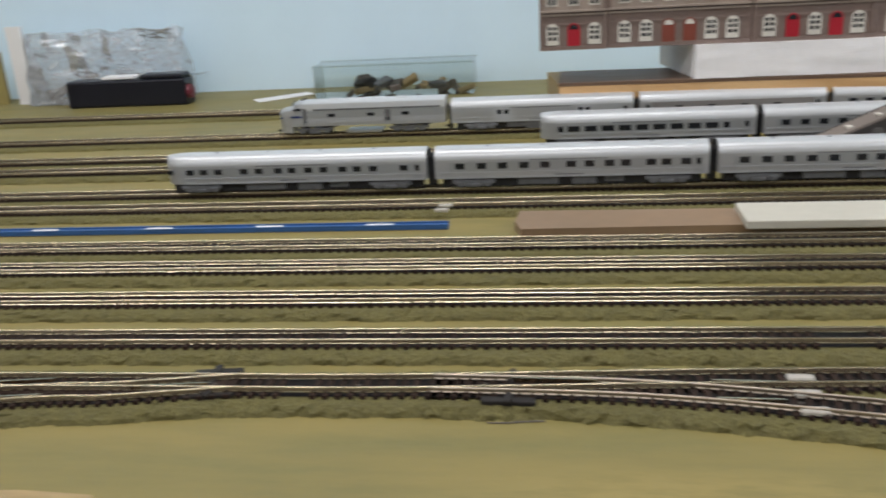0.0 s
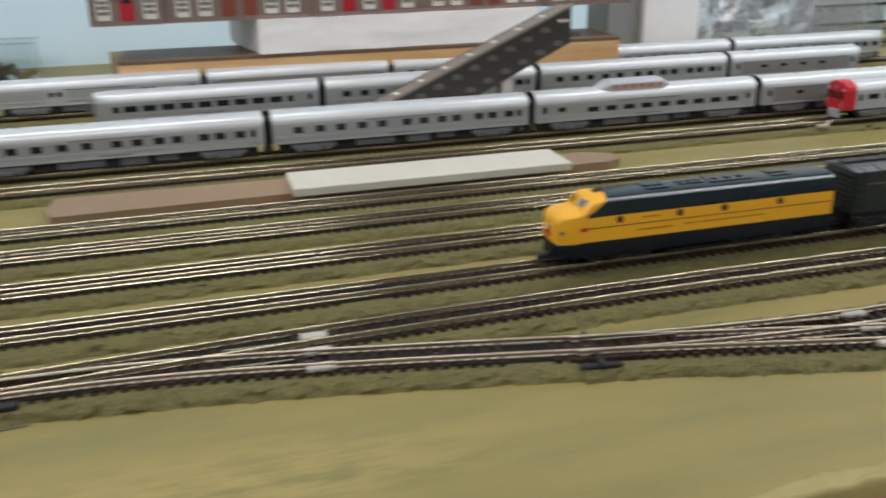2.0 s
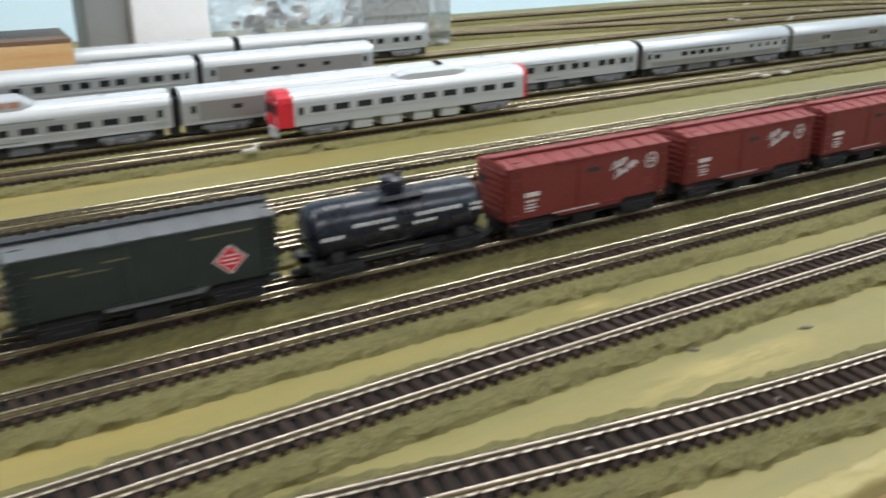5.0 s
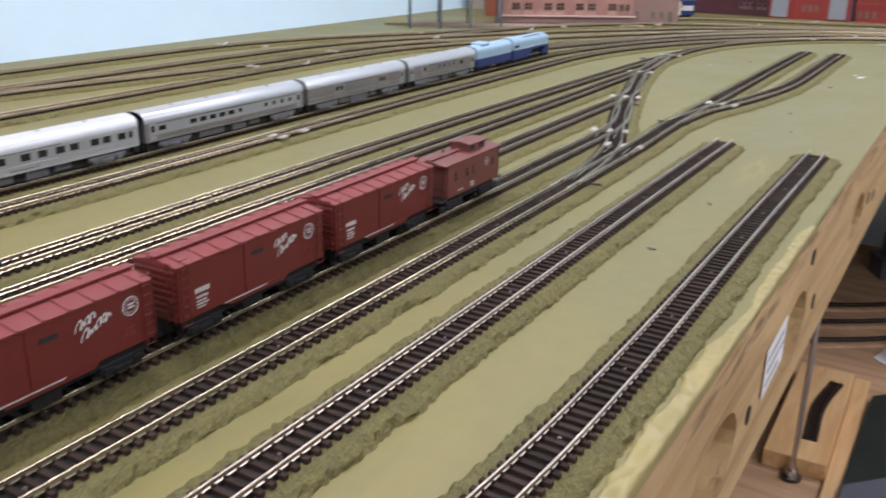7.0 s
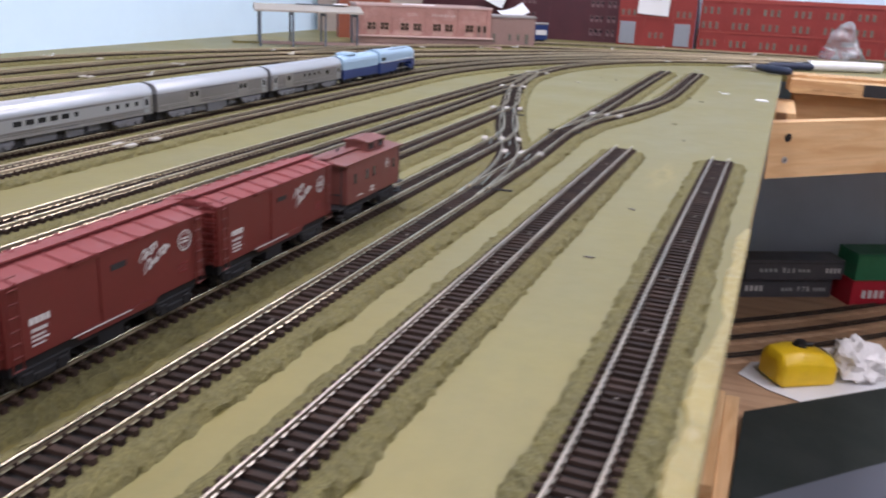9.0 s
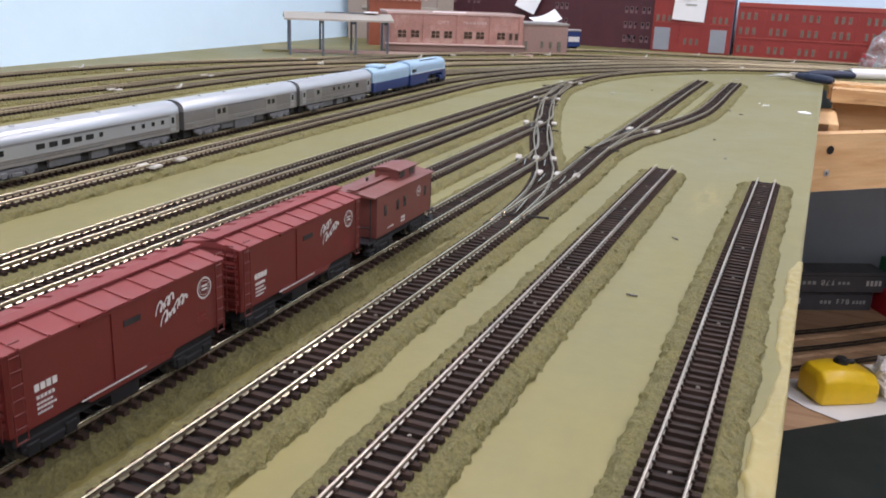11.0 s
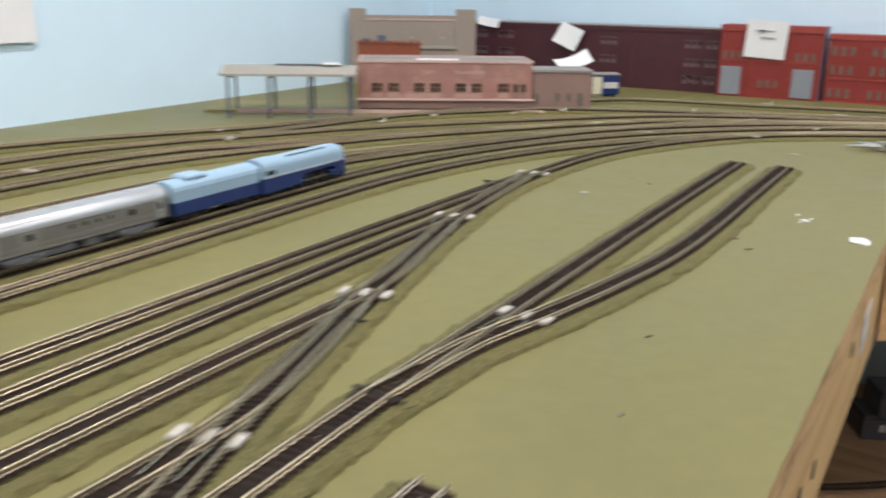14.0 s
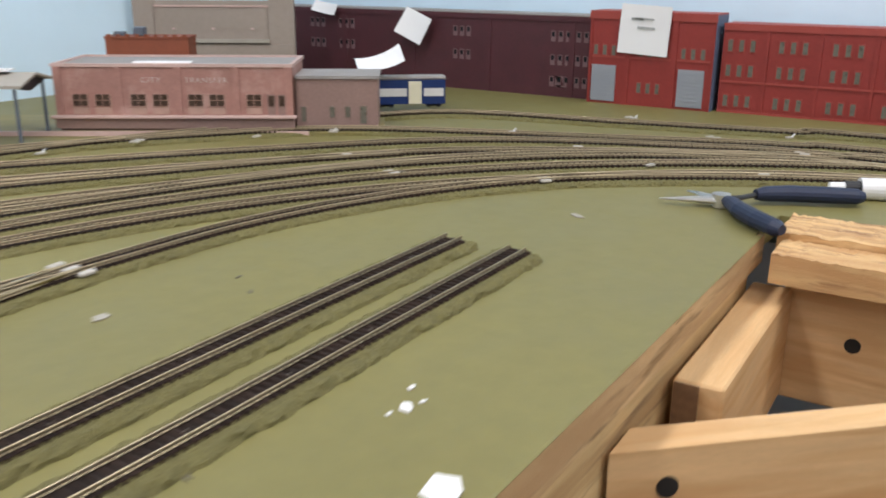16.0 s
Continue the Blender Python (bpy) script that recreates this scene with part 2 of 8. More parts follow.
M_PLY = wood("plywood", (0.60, 0.420, 0.200), (0.44, 0.275, 0.120), (1, 14, 14), 9, spot=(0.15, 0.085, 0.045), spots=0.05, sscale=5)
M_PLYEDGE = wood("raw_plywood_edge", (0.60, 0.41, 0.21), (0.44, 0.275, 0.13), (1, 9, 9), 14, spot=(0.20, 0.125, 0.055), spots=0.55, sscale=16)
M_HOLE = mat("dark_bore", (0.015, 0.012, 0.010), 0.9, var=0.1)


# ---- mesh helpers ----
def thing(name, label, category, at=(0, 0, 0), turn=0.0, group="", kind=""):
    ob = new(name)
    ob.matrix_basis = pose(*at, 0, 0, turn)
    return tagged(ob, label, category, group, kind)


def part(name, bm, material, parent=None, label="", smooth=False):
    me = bpy.data.meshes.new(name)
    if smooth:
        for f in bm.faces:
            f.smooth = True
    bm.to_mesh(me)
    bm.free()
    me.materials.append(material)
    ob = new(name, me)
    if parent is not None:
        ob.parent = parent
    if label:
        ob["label"] = label
    return ob


def soft(bm, limit=40.0):
    """Shade smooth but for edges sharper than the limit."""
    bm.normal_update()
    for f in bm.faces:
        f.smooth = True
    for e in bm.edges:
        e.smooth = len(e.link_faces) == 2 and e.calc_face_angle(0) < radians(limit)
    return bm


def box(bm, x0, y0, z0, x1, y1, z1, bevel=0.0, seg=1):
    v = [bm.verts.new(p) for p in ((x0, y0, z0), (x1, y0, z0), (x1, y1, z0), (x0, y1, z0), (x0, y0, z1), (x1, y0, z1), (x1, y1, z1), (x0, y1, z1))]
    fs = [bm.faces.new([v[i] for i in q]) for q in ((3, 2, 1, 0), (4, 5, 6, 7), (0, 1, 5, 4), (1, 2, 6, 5), (2, 3, 7, 6), (3, 0, 4, 7))]
    if bevel:
        es = {e for f in fs for e in f.edges}
        bmesh.ops.bevel(bm, geom=list(es), offset=bevel, segments=seg, affect="EDGES", profile=0.5)
    return bm


def boxes(*specs):
    bm = bmesh.new()
    for s in specs:
        box(bm, *s)
    return bm


def cyl(bm, p, q, r, n=12, r2=None):
    p, q = Vector(p), Vector(q)
    d = (q - p).normalized()
    side = d.orthogonal().normalized()
    up = d.cross(side)
    r2 = r if r2 is None else r2
    a = [bm.verts.new(p + (side * math.cos(k * math.tau / n) + up * math.sin(k * math.tau / n)) * r) for k in range(n)]
    b = [bm.verts.new(q + (side * math.cos(k * math.tau / n) + up * math.sin(k * math.tau / n)) * r2) for k in range(n)]
    for k in range(n):
        bm.faces.new((a[k], a[(k + 1) % n], b[(k + 1) % n], b[k]))
    bm.faces.new(a[::-1]), bm.faces.new(b)
    return bm


def loft(bm, rings, caps=True):
    rows = [[bm.verts.new(p) for p in r] for r in rings]
    n = len(rows[0])
    for a, b in zip(rows, rows[1:]):
        for k in range(n):
            bm.faces.new((a[k], a[(k + 1) % n], b[(k + 1) % n], b[k]))
    if caps:
        bm.faces.new(rows[0][::-1]), bm.faces.new(rows[-1])
    bmesh.ops.recalc_face_normals(bm, faces=bm.faces)
    return bm


def prism(bm, outline, z0, z1):
    a = [bm.verts.new((x, y, z0)) for x, y in outline]
    b = [bm.verts.new((x, y, z1)) for x, y in outline]
    n = len(a)
    for k in range(n):
        bm.faces.new((a[k], a[(k + 1) % n], b[(k + 1) % n], b[k]))
    bm.faces.new(a[::-1]), bm.faces.new(b)
    bmesh.ops.recalc_face_normals(bm, faces=bm.faces)
    return bm


def resample(pts, step):
    out, left = [Vector(pts[0])], step
    for a, b in zip(pts, pts[1:]):
        a, b = Vector(a), Vector(b)
        d = (b - a).length
        s = left
        while s <= d:
            out.append(a.lerp(b, s / d))
            s += step
        left = s - d
    return out


def smooth_path(pts, step=0.01):
    """A Catmull-Rom curve through plan points."""
    p = [Vector(q) for q in pts]
    p = [p[0] * 2 - p[1]] + p + [p[-1] * 2 - p[-2]]
    fine = []
    for i in range(1, len(p) - 2):
        a, b, c, d = p[i - 1:i + 3]
        m = max(2, int((c - b).length / 0.004))
        for k in range(m):
            t = k / m
            fine.append(0.5 * ((2 * b) + (c - a) * t + (2 * a - 5 * b + 4 * c - d) * t * t + (3 * b - a - 3 * c + d) * t ** 3))
    fine.append(p[-2])
    return resample(fine, step)


def sides(path):
    out = []
    for i in range(len(path)):
        d = (path[min(i + 1, len(path) - 1)] - path[max(i - 1, 0)]).normalized()
        out.append(Vector((-d.y, d.x)))
    return out


def arc(start, heading, radius, degrees, n=40):
    """Plan points of a bend to the right that leaves start."""
    h = radians(heading)
    cx, cy = start[0] + radius * math.sin(h), start[1] - radius * math.cos(h)
    return [(cx - radius * math.sin(h - radians(degrees) * k / n), cy + radius * math.cos(h - radians(degrees) * k / n)) for k in range(n + 1)]


# ---- tracks ----
BED, TIE_TOP, RAIL_TOP = 0.0032, 0.0047, 0.0067
RAIL_HALF = ((0.00082, 0), (0.00082, 0.00018), (0.00026, 0.00050), (0.00022, 0.0012), (0.00042, 0.00135), (0.00042, 0.00160), (0.00039, 0.00174), (0.00033, 0.00183), (0.00015, 0.00195))
RAIL_PROFILE = tuple((-u, v) for u, v in RAIL_HALF) + ((0, 0.002),) + RAIL_HALF[::-1]


def rail_mesh(path, shift, foot=1.0):
    """A rail with a bright head and foot; the web between them takes the second material."""
    bm = bmesh.new()
    sd = sides(path)
    loft(bm, [[(p.x + s.x * (shift + u * (foot if v < 0.0004 else 1)), p.y + s.y * (shift + u * (foot if v < 0.0004 else 1)), TIE_TOP + v) for u, v in RAIL_PROFILE] for p, s in zip(path, sd)])
    for f in bm.faces:
        if len(f.verts) == 4 and TIE_TOP + 0.00045 < f.calc_center_median().z < TIE_TOP + 0.00140:
            f.material_index = 1
        elif f.calc_center_median().z > TIE_TOP + 0.0016:
            f.smooth = True
    return bm


def rail(name, bm, parent, metal=None):
    ob = part(name, bm, metal or M_RAIL, parent)
    ob.data.materials.append(M_WEB)
    return ob


def bed_mesh(path, half=0.0158, seed=0):
    """The raised strip under a track: a ragged shoulder on each side."""
    bm = bmesh.new()
    sd = sides(path)
    rows = []
    for i, (p, s) in enumerate(zip(path, sd)):
        row = []
        for u, z in ((-half, 0), (-half + 0.0012, 0.0016), (-half + 0.0034, 0.0030), (-half + 0.0054, BED), (-0.0085, BED), (0, BED), (0.0085, BED), (half - 0.0054, BED), (half - 0.0034, 0.0030), (half - 0.0012, 0.0016), (half, 0)):
            edge = abs(u) > 0.0087
            k = noise.noise((p.x * 160 + u * 900, p.y * 160, seed * 7.3)) + 0.6 * noise.noise((p.x * 420, p.y * 420 + u * 1500, seed))
            w = u + (0.0021 * k if edge else 0) * (1 if u > 0 else -1)
            zz = max(0.0, z + (0.0013 * noise.noise((p.x * 340, p.y * 340 + u * 600, seed + 5)) if 0 < z and edge else 0)) - (0.0006 if z == 0 else 0)
            row.append(bm.verts.new((p.x + s.x * w, p.y + s.y * w, zz)))
        rows.append(row)
    for a, b in zip(rows, rows[1:]):
        for k in range(len(a) - 1):
            bm.faces.new((a[k], b[k], b[k + 1], a[k + 1]))
    for r in (rows[0], rows[-1]):
        low = [bm.verts.new((v.co.x, v.co.y, -0.001)) for v in r]
        for k in range(len(r) - 1):
            bm.faces.new((r[k], r[k + 1], low[k + 1], low[k]))
    bmesh.ops.recalc_face_normals(bm, faces=bm.faces)
    return bm


TIE_PITCH = 0.00458
TIE_MESH = None


def tie_box(bm, m=None):
    box(bm, -0.00092, -0.0081, BED - 0.0004, 0.00092, 0.0081, TIE_TOP)
    for y in (-0.0049, 0.0049):
        box(bm, -0.0005, y - 0.0012, TIE_TOP, 0.0005, y + 0.0012, TIE_TOP + 0.00062)


def railway_track(label, pts, single=None, gaps=(), curved=False, seed=0, bed=True, nails=0.05, rails=True, merge=(), metal=None):
    """One stretch of track: ragged bed, two rails, ties. single: the stretch of x in which ties are objects of their own."""
    global TIE_MESH
    tr = thing("railway_track", label, "model railway track", group="yard tracks")
    line = smooth_path(pts, 0.004)
    if bed:
        part("roadbed", bed_mesh(smooth_path(pts, 0.0022), seed=seed), M_BED, tr, "olive-painted rough roadbed strip")
        # Near-black strip that fills the gaps between the ties.
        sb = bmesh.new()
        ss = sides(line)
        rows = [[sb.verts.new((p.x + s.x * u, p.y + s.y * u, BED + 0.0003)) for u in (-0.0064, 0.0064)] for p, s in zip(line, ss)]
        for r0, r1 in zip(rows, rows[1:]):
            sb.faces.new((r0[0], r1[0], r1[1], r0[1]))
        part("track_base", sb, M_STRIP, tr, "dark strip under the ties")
    if rails:
        coarse = line if curved else [line[0], line[len(line) // 2], line[-1]]
        for s in (-0.0049, 0.0049):
            rail("rail", rail_mesh(coarse, s, 0.7 if metal else 1.0), tr, metal)
            if merge:
                rail("closure_rail", rail_mesh(smooth_path(merge, 0.004), s), tr)
    spots = resample(line, TIE_PITCH)
    sd = sides(spots)
    rest = bmesh.new()
    count = 0
    nail_at = 0.02
    for i, (p, s) in enumerate(zip(spots, sd)):
        if any(a < p.x < b for a, b in gaps):
            continue
        ang = math.degrees(math.atan2(-s.x, s.y)) + random.uniform(-0.7, 0.7)
        if single and single[0] < p.x < single[1] and count < 300:
            if TIE_MESH is None:
                t = bmesh.new()
                tie_box(t)
                first = part("tie", t, M_TIE, tr)
                TIE_MESH = first.data
            else:
                first = new("tie", TIE_MESH)
                first.parent = tr
            first.matrix_basis = pose(p.x, p.y, random.uniform(-0.00008, 0.00008), 0, 0, ang)
            count += 1
        else:
            c, d = math.cos(radians(ang)), math.sin(radians(ang))
            v = []
            for z in (BED - 0.0004, TIE_TOP):
                for x, y in ((-0.00092, -0.0081), (0.00092, -0.0081), (0.00092, 0.0081), (-0.00092, 0.0081)):
                    v.append(rest.verts.new((p.x + c * x - d * y, p.y + d * x + c * y, z)))
            for q in ((4, 5, 6, 7), (0, 1, 5, 4), (1, 2, 6, 5), (2, 3, 7, 6), (3, 0, 4, 7)):
                rest.faces.new([v[k] for k in q])
            for mid in (-0.0049, 0.0049):
                v = []
                for z in (TIE_TOP - 0.0001, TIE_TOP + 0.0006):
                    for x, y in ((-0.0005, mid - 0.0013), (0.0005, mid - 0.0013), (0.0005, mid + 0.0013), (-0.0005, mid + 0.0013)):
                        v.append(rest.verts.new((p.x + c * x - d * y, p.y + d * x + c * y, z)))
                for q in ((4, 5, 6, 7), (0, 1, 5, 4), (1, 2, 6, 5), (2, 3, 7, 6), (3, 0, 4, 7)):
                    rest.faces.new([v[k] for k in q])
        if nails and i * TIE_PITCH > nail_at:
            nail_at += nails * random.uniform(0.8, 1.2)
            nb = bmesh.new()
            cyl(nb, (p.x + 0.002, p.y, BED), (p.x + 0.002, p.y, TIE_TOP + 0.0002), 0.0008, 8, 0.0006)
            part("track_nail", nb, M_NAIL, tr)
    if len(rest.verts):
        ob = part("tie_stock", rest, M_TIE, tr)
        ob["kind"] = "stuff"
    else:
        rest.free()
    return tr


def turnout(frog, heading, points_at, sides_on=(-1, 1), k=1.0, ivory=3):
    """The fittings of a set of points: ivory joiners at the frog end, guard rails, throw boxes beside the blades."""
    t = thing("track_turnout", "dark turnout fittings with ivory plastic rail joiners", "turnout", (*frog, 0), heading, "turnouts")
    for j in range(ivory):
        y = (j - (ivory - 1) / 2) * 0.0112
        bm = boxes((-0.0046, y - 0.0020, TIE_TOP - 0.0008, 0.0046, y + 0.0020, TIE_TOP + 0.0012, 0.0005))
        part("rail_joiner", bm, M_IVORY, t, "ivory plastic rail joiner")
    for y in (-0.0062, 0.0062):
        part("guard_rail", boxes((-0.030, y - 0.0003, TIE_TOP, -0.008, y + 0.0003, TIE_TOP + 0.0016)), M_RAIL, t)
    d = points_at
    if d is None:
        return t
    for y in [0.0088 * q for q in sides_on]:
        bm = boxes((-d - 0.007 * k, y - 0.0013 * k, BED - 0.0005, -d + 0.007 * k, y + 0.0013 * k, TIE_TOP - 0.0004 + 0.0012 * (k - 1), 0.0003), (-d - 0.0011 * k, y - 0.0017 * k, BED, -d + 0.0011 * k, y + 0.0017 * k, TIE_TOP + 0.0007 * k))
        part("throw_box", bm, M_SWITCH, t, "black point-motor cover")
    bm = boxes((-d - 0.0006, -0.0125, TIE_TOP, -d + 0.0006, 0.0125, TIE_TOP + 0.0009))
    part("throw_bar", bm, M_SWITCH, t)
    part("blade", boxes((min(-d, -d + math.copysign(0.03, d)), 0.0036, TIE_TOP, max(-d, -d + math.copysign(0.03, d)), 0.0041, TIE_TOP + 0.0018)), M_RAIL, t)
    return t

# ---- deck and room ----
def edge_y(x):
    return 0.2252 - 0.0195 * x


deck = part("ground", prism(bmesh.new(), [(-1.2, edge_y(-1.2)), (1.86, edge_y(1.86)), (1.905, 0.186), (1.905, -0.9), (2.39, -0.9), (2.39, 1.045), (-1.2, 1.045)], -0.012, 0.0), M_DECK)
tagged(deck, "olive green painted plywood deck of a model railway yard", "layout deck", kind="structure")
w = part("wall_back", boxes((-1.25, 1.045, -1.1, 2.45, 1.145, 1.42)), M_SKY)
tagged(w, "pale blue painted wall behind the railway layout", "wall", kind="structure")
w = part("wall_end", boxes((2.39, -3.0, -1.1, 2.49, 1.045, 1.42)), M_SKY)
tagged(w, "pale blue painted end wall behind the factory models", "wall", kind="structure")
w = part("wall_left", boxes((-1.35, -3.0, -1.1, -1.25, 1.145, 1.42)), M_WALL)
tagged(w, "plain white wall at the far end of the room", "wall", kind="structure")
w = part("wall_front", boxes((-1.25, -3.1, -1.1, 2.49, -3.0, 1.42)), M_WALL)
tagged(w, "plain white wall of the layout room", "wall", kind="structure")
w = part("floor", boxes((-1.35, -3.1, -1.2, 2.49, 1.145, -1.1)), M_FLOOR)
tagged(w, "brown floor of the layout room", "floor", kind="structure")
w = part("ceiling", boxes((-1.35, -3.1, 1.42, 2.49, 1.145, 1.5)), M_CEIL)
tagged(w, "white ceiling of the layout room", "ceiling", kind="structure")

# ---- yard tracks ----
def lean_in(x, y):
    """The yard's straight tracks bow slightly towards the aisle at the left."""
    k = min(1.0, max(0.0, (0.50 - y) / 0.13))
    return y - k * 0.0045 * max(0.0, 1 - x / 0.45) ** 1.3


def run(y, *more, start=-1.1):
    return [(x, lean_in(x, y)) for x in (start, -0.6, -0.3, -0.1, 0.05, 0.2, 0.35, 0.5, 0.7)] + list(more)


TY = dict(A=0.872, B=0.760, C1=0.688, C2=0.653, D=0.5865, E=0.5535, F=0.4805, G=0.4495, H=0.4100, I=0.3695)
railway_track("far yard track with nickel rails along the wall", run(TY["A"], (1.0, 0.872), (1.239, 0.867), (1.417, 0.8495), (1.527, 0.814), (1.612, 0.769), (1.705, 0.717), (1.86, 0.60), (2.0, 0.47), (2.08, 0.3), (2.11, 0.1), (2.11, -0.8)), curved=True, seed=1)
railway_track("far yard track carrying a silver streamlined train", run(TY["B"], (1.1, 0.765), (1.34, 0.762), (1.465, 0.744), (1.628, 0.678), (1.752, 0.606), (1.93, 0.48), (2.02, 0.35), (2.09, 0.2), (2.13, 0.05), (2.14, -0.8)), curved=True, seed=2)
railway_track("yard track carrying silver coaches", run(TY["C1"], (1.25, TY["C1"]), (1.458, 0.670), (1.607, 0.619), (1.81, 0.518), (1.95, 0.42), (2.05, 0.28), (2.08, 0.1), (2.08, -0.8)), curved=True, seed=3)
railway_track("yard track behind the long silver train", run(TY["C2"], (1.25, TY["C2"]), (1.487, 0.630), (1.655, 0.5795), (1.85, 0.49), (1.99, 0.36), (2.05, 0.24), (2.08, 0.05), (2.08, -0.8)), curved=True, seed=4)
railway_track("main track carrying the long silver train", run(TY["D"], (1.1, TY["D"]), (1.3, 0.5835), *arc((1.455, 0.5815), -1, 0.68, 79, 14), (2.12, -0.3), (2.12, -0.8)), curved=True, seed=5)
railway_track("main track carrying a silver railcar with red ends", run(TY["E"], (1.1, TY["E"]), (1.3, 0.551), *arc((1.455, 0.5487), -1, 0.62, 79, 14), (2.06, -0.3), (2.06, -0.8)), curved=True, seed=6, gaps=((0.055, 0.072), (0.572, 0.588)))
railway_track("empty yard track with bright rails", run(TY["F"], (0.95, 0.480), (1.2, 0.475), (1.5, 0.4662), (1.6, 0.4583), *arc((1.62, 0.457), -2, 0.45, 72, 12)[1:]), curved=True, seed=7, single=(0.9, 1.9))
railway_track("empty yard track joining the ladder", run(TY["G"], (0.95, 0.449), (1.2, 0.4465), (1.37, 0.4468), (1.43, 0.445)), curved=True, seed=8, merge=((1.43, 0.445), (1.47, 0.4475), (1.52, 0.453), (1.57, 0.458)))
railway_track("empty yard track beside the freight train", run(TY["H"], (1.0, 0.407), (1.2, 0.4058), (1.27, 0.4048)), curved=True, seed=9, single=(0.0, 1.1), merge=((1.27, 0.405), (1.31, 0.411), (1.35, 0.4215), (1.41, 0.4365)))
railway_track("yard track carrying the freight train", run(TY["I"], (0.9, 0.367), (1.06, 0.366), (1.122, 0.366)), merge=((1.122, 0.366), (1.16, 0.3710), (1.20, 0.3815), (1.255, 0.3985)), curved=True, seed=10, single=(-0.1, 1.1), gaps=((0.230, 0.250),))
railway_track("near yard track leading into the ladder turnouts", [(-1.1, 0.316), (-0.3, 0.323), (-0.025, 0.3256), (0.065, 0.3263), (0.158, 0.3310), (0.248, 0.3345), (0.357, 0.3366), (0.454, 0.3360), (0.595, 0.3362), (0.8, 0.3346), (0.97, 0.333)], curved=True, seed=11, single=(0.0, 1.1), gaps=((0.032, 0.042), (0.085, 0.098)))
railway_track("ladder track crossing the yard tracks", [(0.955, 0.334), (0.99, 0.3350), (1.03, 0.3385), (1.079, 0.3475), (1.122, 0.3605), (1.2, 0.385), (1.269, 0.403), (1.35, 0.424), (1.428, 0.441), (1.52, 0.456), (1.59, 0.4585)], curved=True, seed=12)
railway_track("near spur continuing from the ladder", [(0.97, 0.333), (1.08, 0.333), (1.177, 0.335), (1.284, 0.334), (1.4, 0.333), (1.6, 0.331), (1.74, 0.3285)], curved=True, seed=13, single=(1.0, 1.8))
railway_track("bent spur ending on the bare deck", [(1.177, 0.335), (1.24, 0.329), (1.290, 0.317), (1.355, 0.304), (1.42, 0.295), (1.50, 0.2915), (1.6, 0.2905), (1.74, 0.2885)], curved=True, seed=14, single=(1.18, 1.8))
railway_track("turnout branch dividing into two stub tracks", [(0.087, 0.3269), (0.1575, 0.3242), (0.217, 0.3156), (0.307, 0.2978), (0.400, 0.2767), (0.483, 0.2600), (0.590, 0.2425), (0.68, 0.2330), (0.764, 0.2292), (0.95, 0.2272), (1.133, 0.2243)], curved=True, seed=15, metal=M_RAILDULL, single=(0.15, 1.2), gaps=((0.276, 0.290),))
railway_track("stub track ending on the bare deck", [(0.297, 0.2990), (0.347, 0.2926), (0.400, 0.2888), (0.446, 0.2899), (0.515, 0.2916), (0.598, 0.2925), (0.738, 0.2912), (1.0, 0.288), (1.1365, 0.2858)], curved=True, seed=16, metal=M_RAILDULL, single=(0.3, 1.2))
railway_track("near track curving away from a turnout", [(-0.9, 0.24), (-0.31, 0.279), (-0.0735, 0.3145), (-0.0354, 0.3180), (0.016, 0.3262)], curved=True, seed=17)
railway_track("track along the front of the factories", [(1.60, 0.79), (1.80, 0.74), (1.98, 0.66), (2.124, 0.572), (2.17, 0.391), (2.205, 0.237), (2.225, 0.12), (2.23, -0.8)], curved=True, seed=18)
railway_track("far siding branching along the wall", [(0.88, 0.958), (1.1, 0.955), (1.316, 0.9445), (1.465, 0.906), (1.64, 0.815), (1.757, 0.768), (1.88, 0.69), (1.99, 0.59), (2.086, 0.36), (2.135, 0.223), (2.15, 0.1), (2.16, -0.8)], curved=True, seed=19)
railway_track("far siding leaving the wall track", [(0.86, 0.870), (1.0, 0.847), (1.203, 0.811), (1.375, 0.801), (1.492, 0.777), (1.56, 0.737), (1.65, 0.687), (1.79, 0.59), (1.92, 0.485)], curved=True, seed=20)
for f, h, d in (((0.2155, 0.3225), -2, 0.100), ((0.400, 0.2825), -8, 0.098), ((1.080, 0.3400), 6, 0.105), ((1.122, 0.3655), 14, -0.115), ((1.269, 0.4050), 14, -0.115), ((1.427, 0.4440), 12, -0.115), ((1.587, 0.4600), 4, None), ((1.283, 0.3240), -6, 0.105), ((-0.087, 0.3165), 187, 0.092)):
    turnout(f, h, d, (1,) if f[0] > 0.9 else (-1, 1), 1.35 if f[0] < 0.3 else 1.0)

# ---- trains ----
M_SILVER = mat("silver_painted_plastic", (0.465, 0.480, 0.492), 0.32, metal=0.5, var=0.03, scale=14, piece=0.04, rv=0.03)
M_STAINLESS = mat("dull_stainless_side", (0.255, 0.25, 0.243), 0.34, metal=0.6, var=0.08, scale=40, fine=0.05, rv=0.1)
M_STAINPALE = mat("stainless_ribbing", (0.33, 0.325, 0.318), 0.32, metal=0.6, var=0.06, scale=40, rv=0.1)
M_BAND = mat("grey_window_band", (0.415, 0.435, 0.452), 0.34, metal=0.5, var=0.03, scale=14, rv=0.03)
M_DIM = mat("dull_grey_side", (0.30, 0.29, 0.29), 0.4, metal=0.4, var=0.04, scale=14)
M_ROOF = mat("silver_roof_paint", (0.58, 0.60, 0.615), 0.34, metal=0.3, var=0.03, scale=12, rv=0.02)
M_PALE = mat("pale_grey_band", (0.455, 0.475, 0.50), 0.4, metal=0.2, var=0.03, scale=14, rv=0.03)
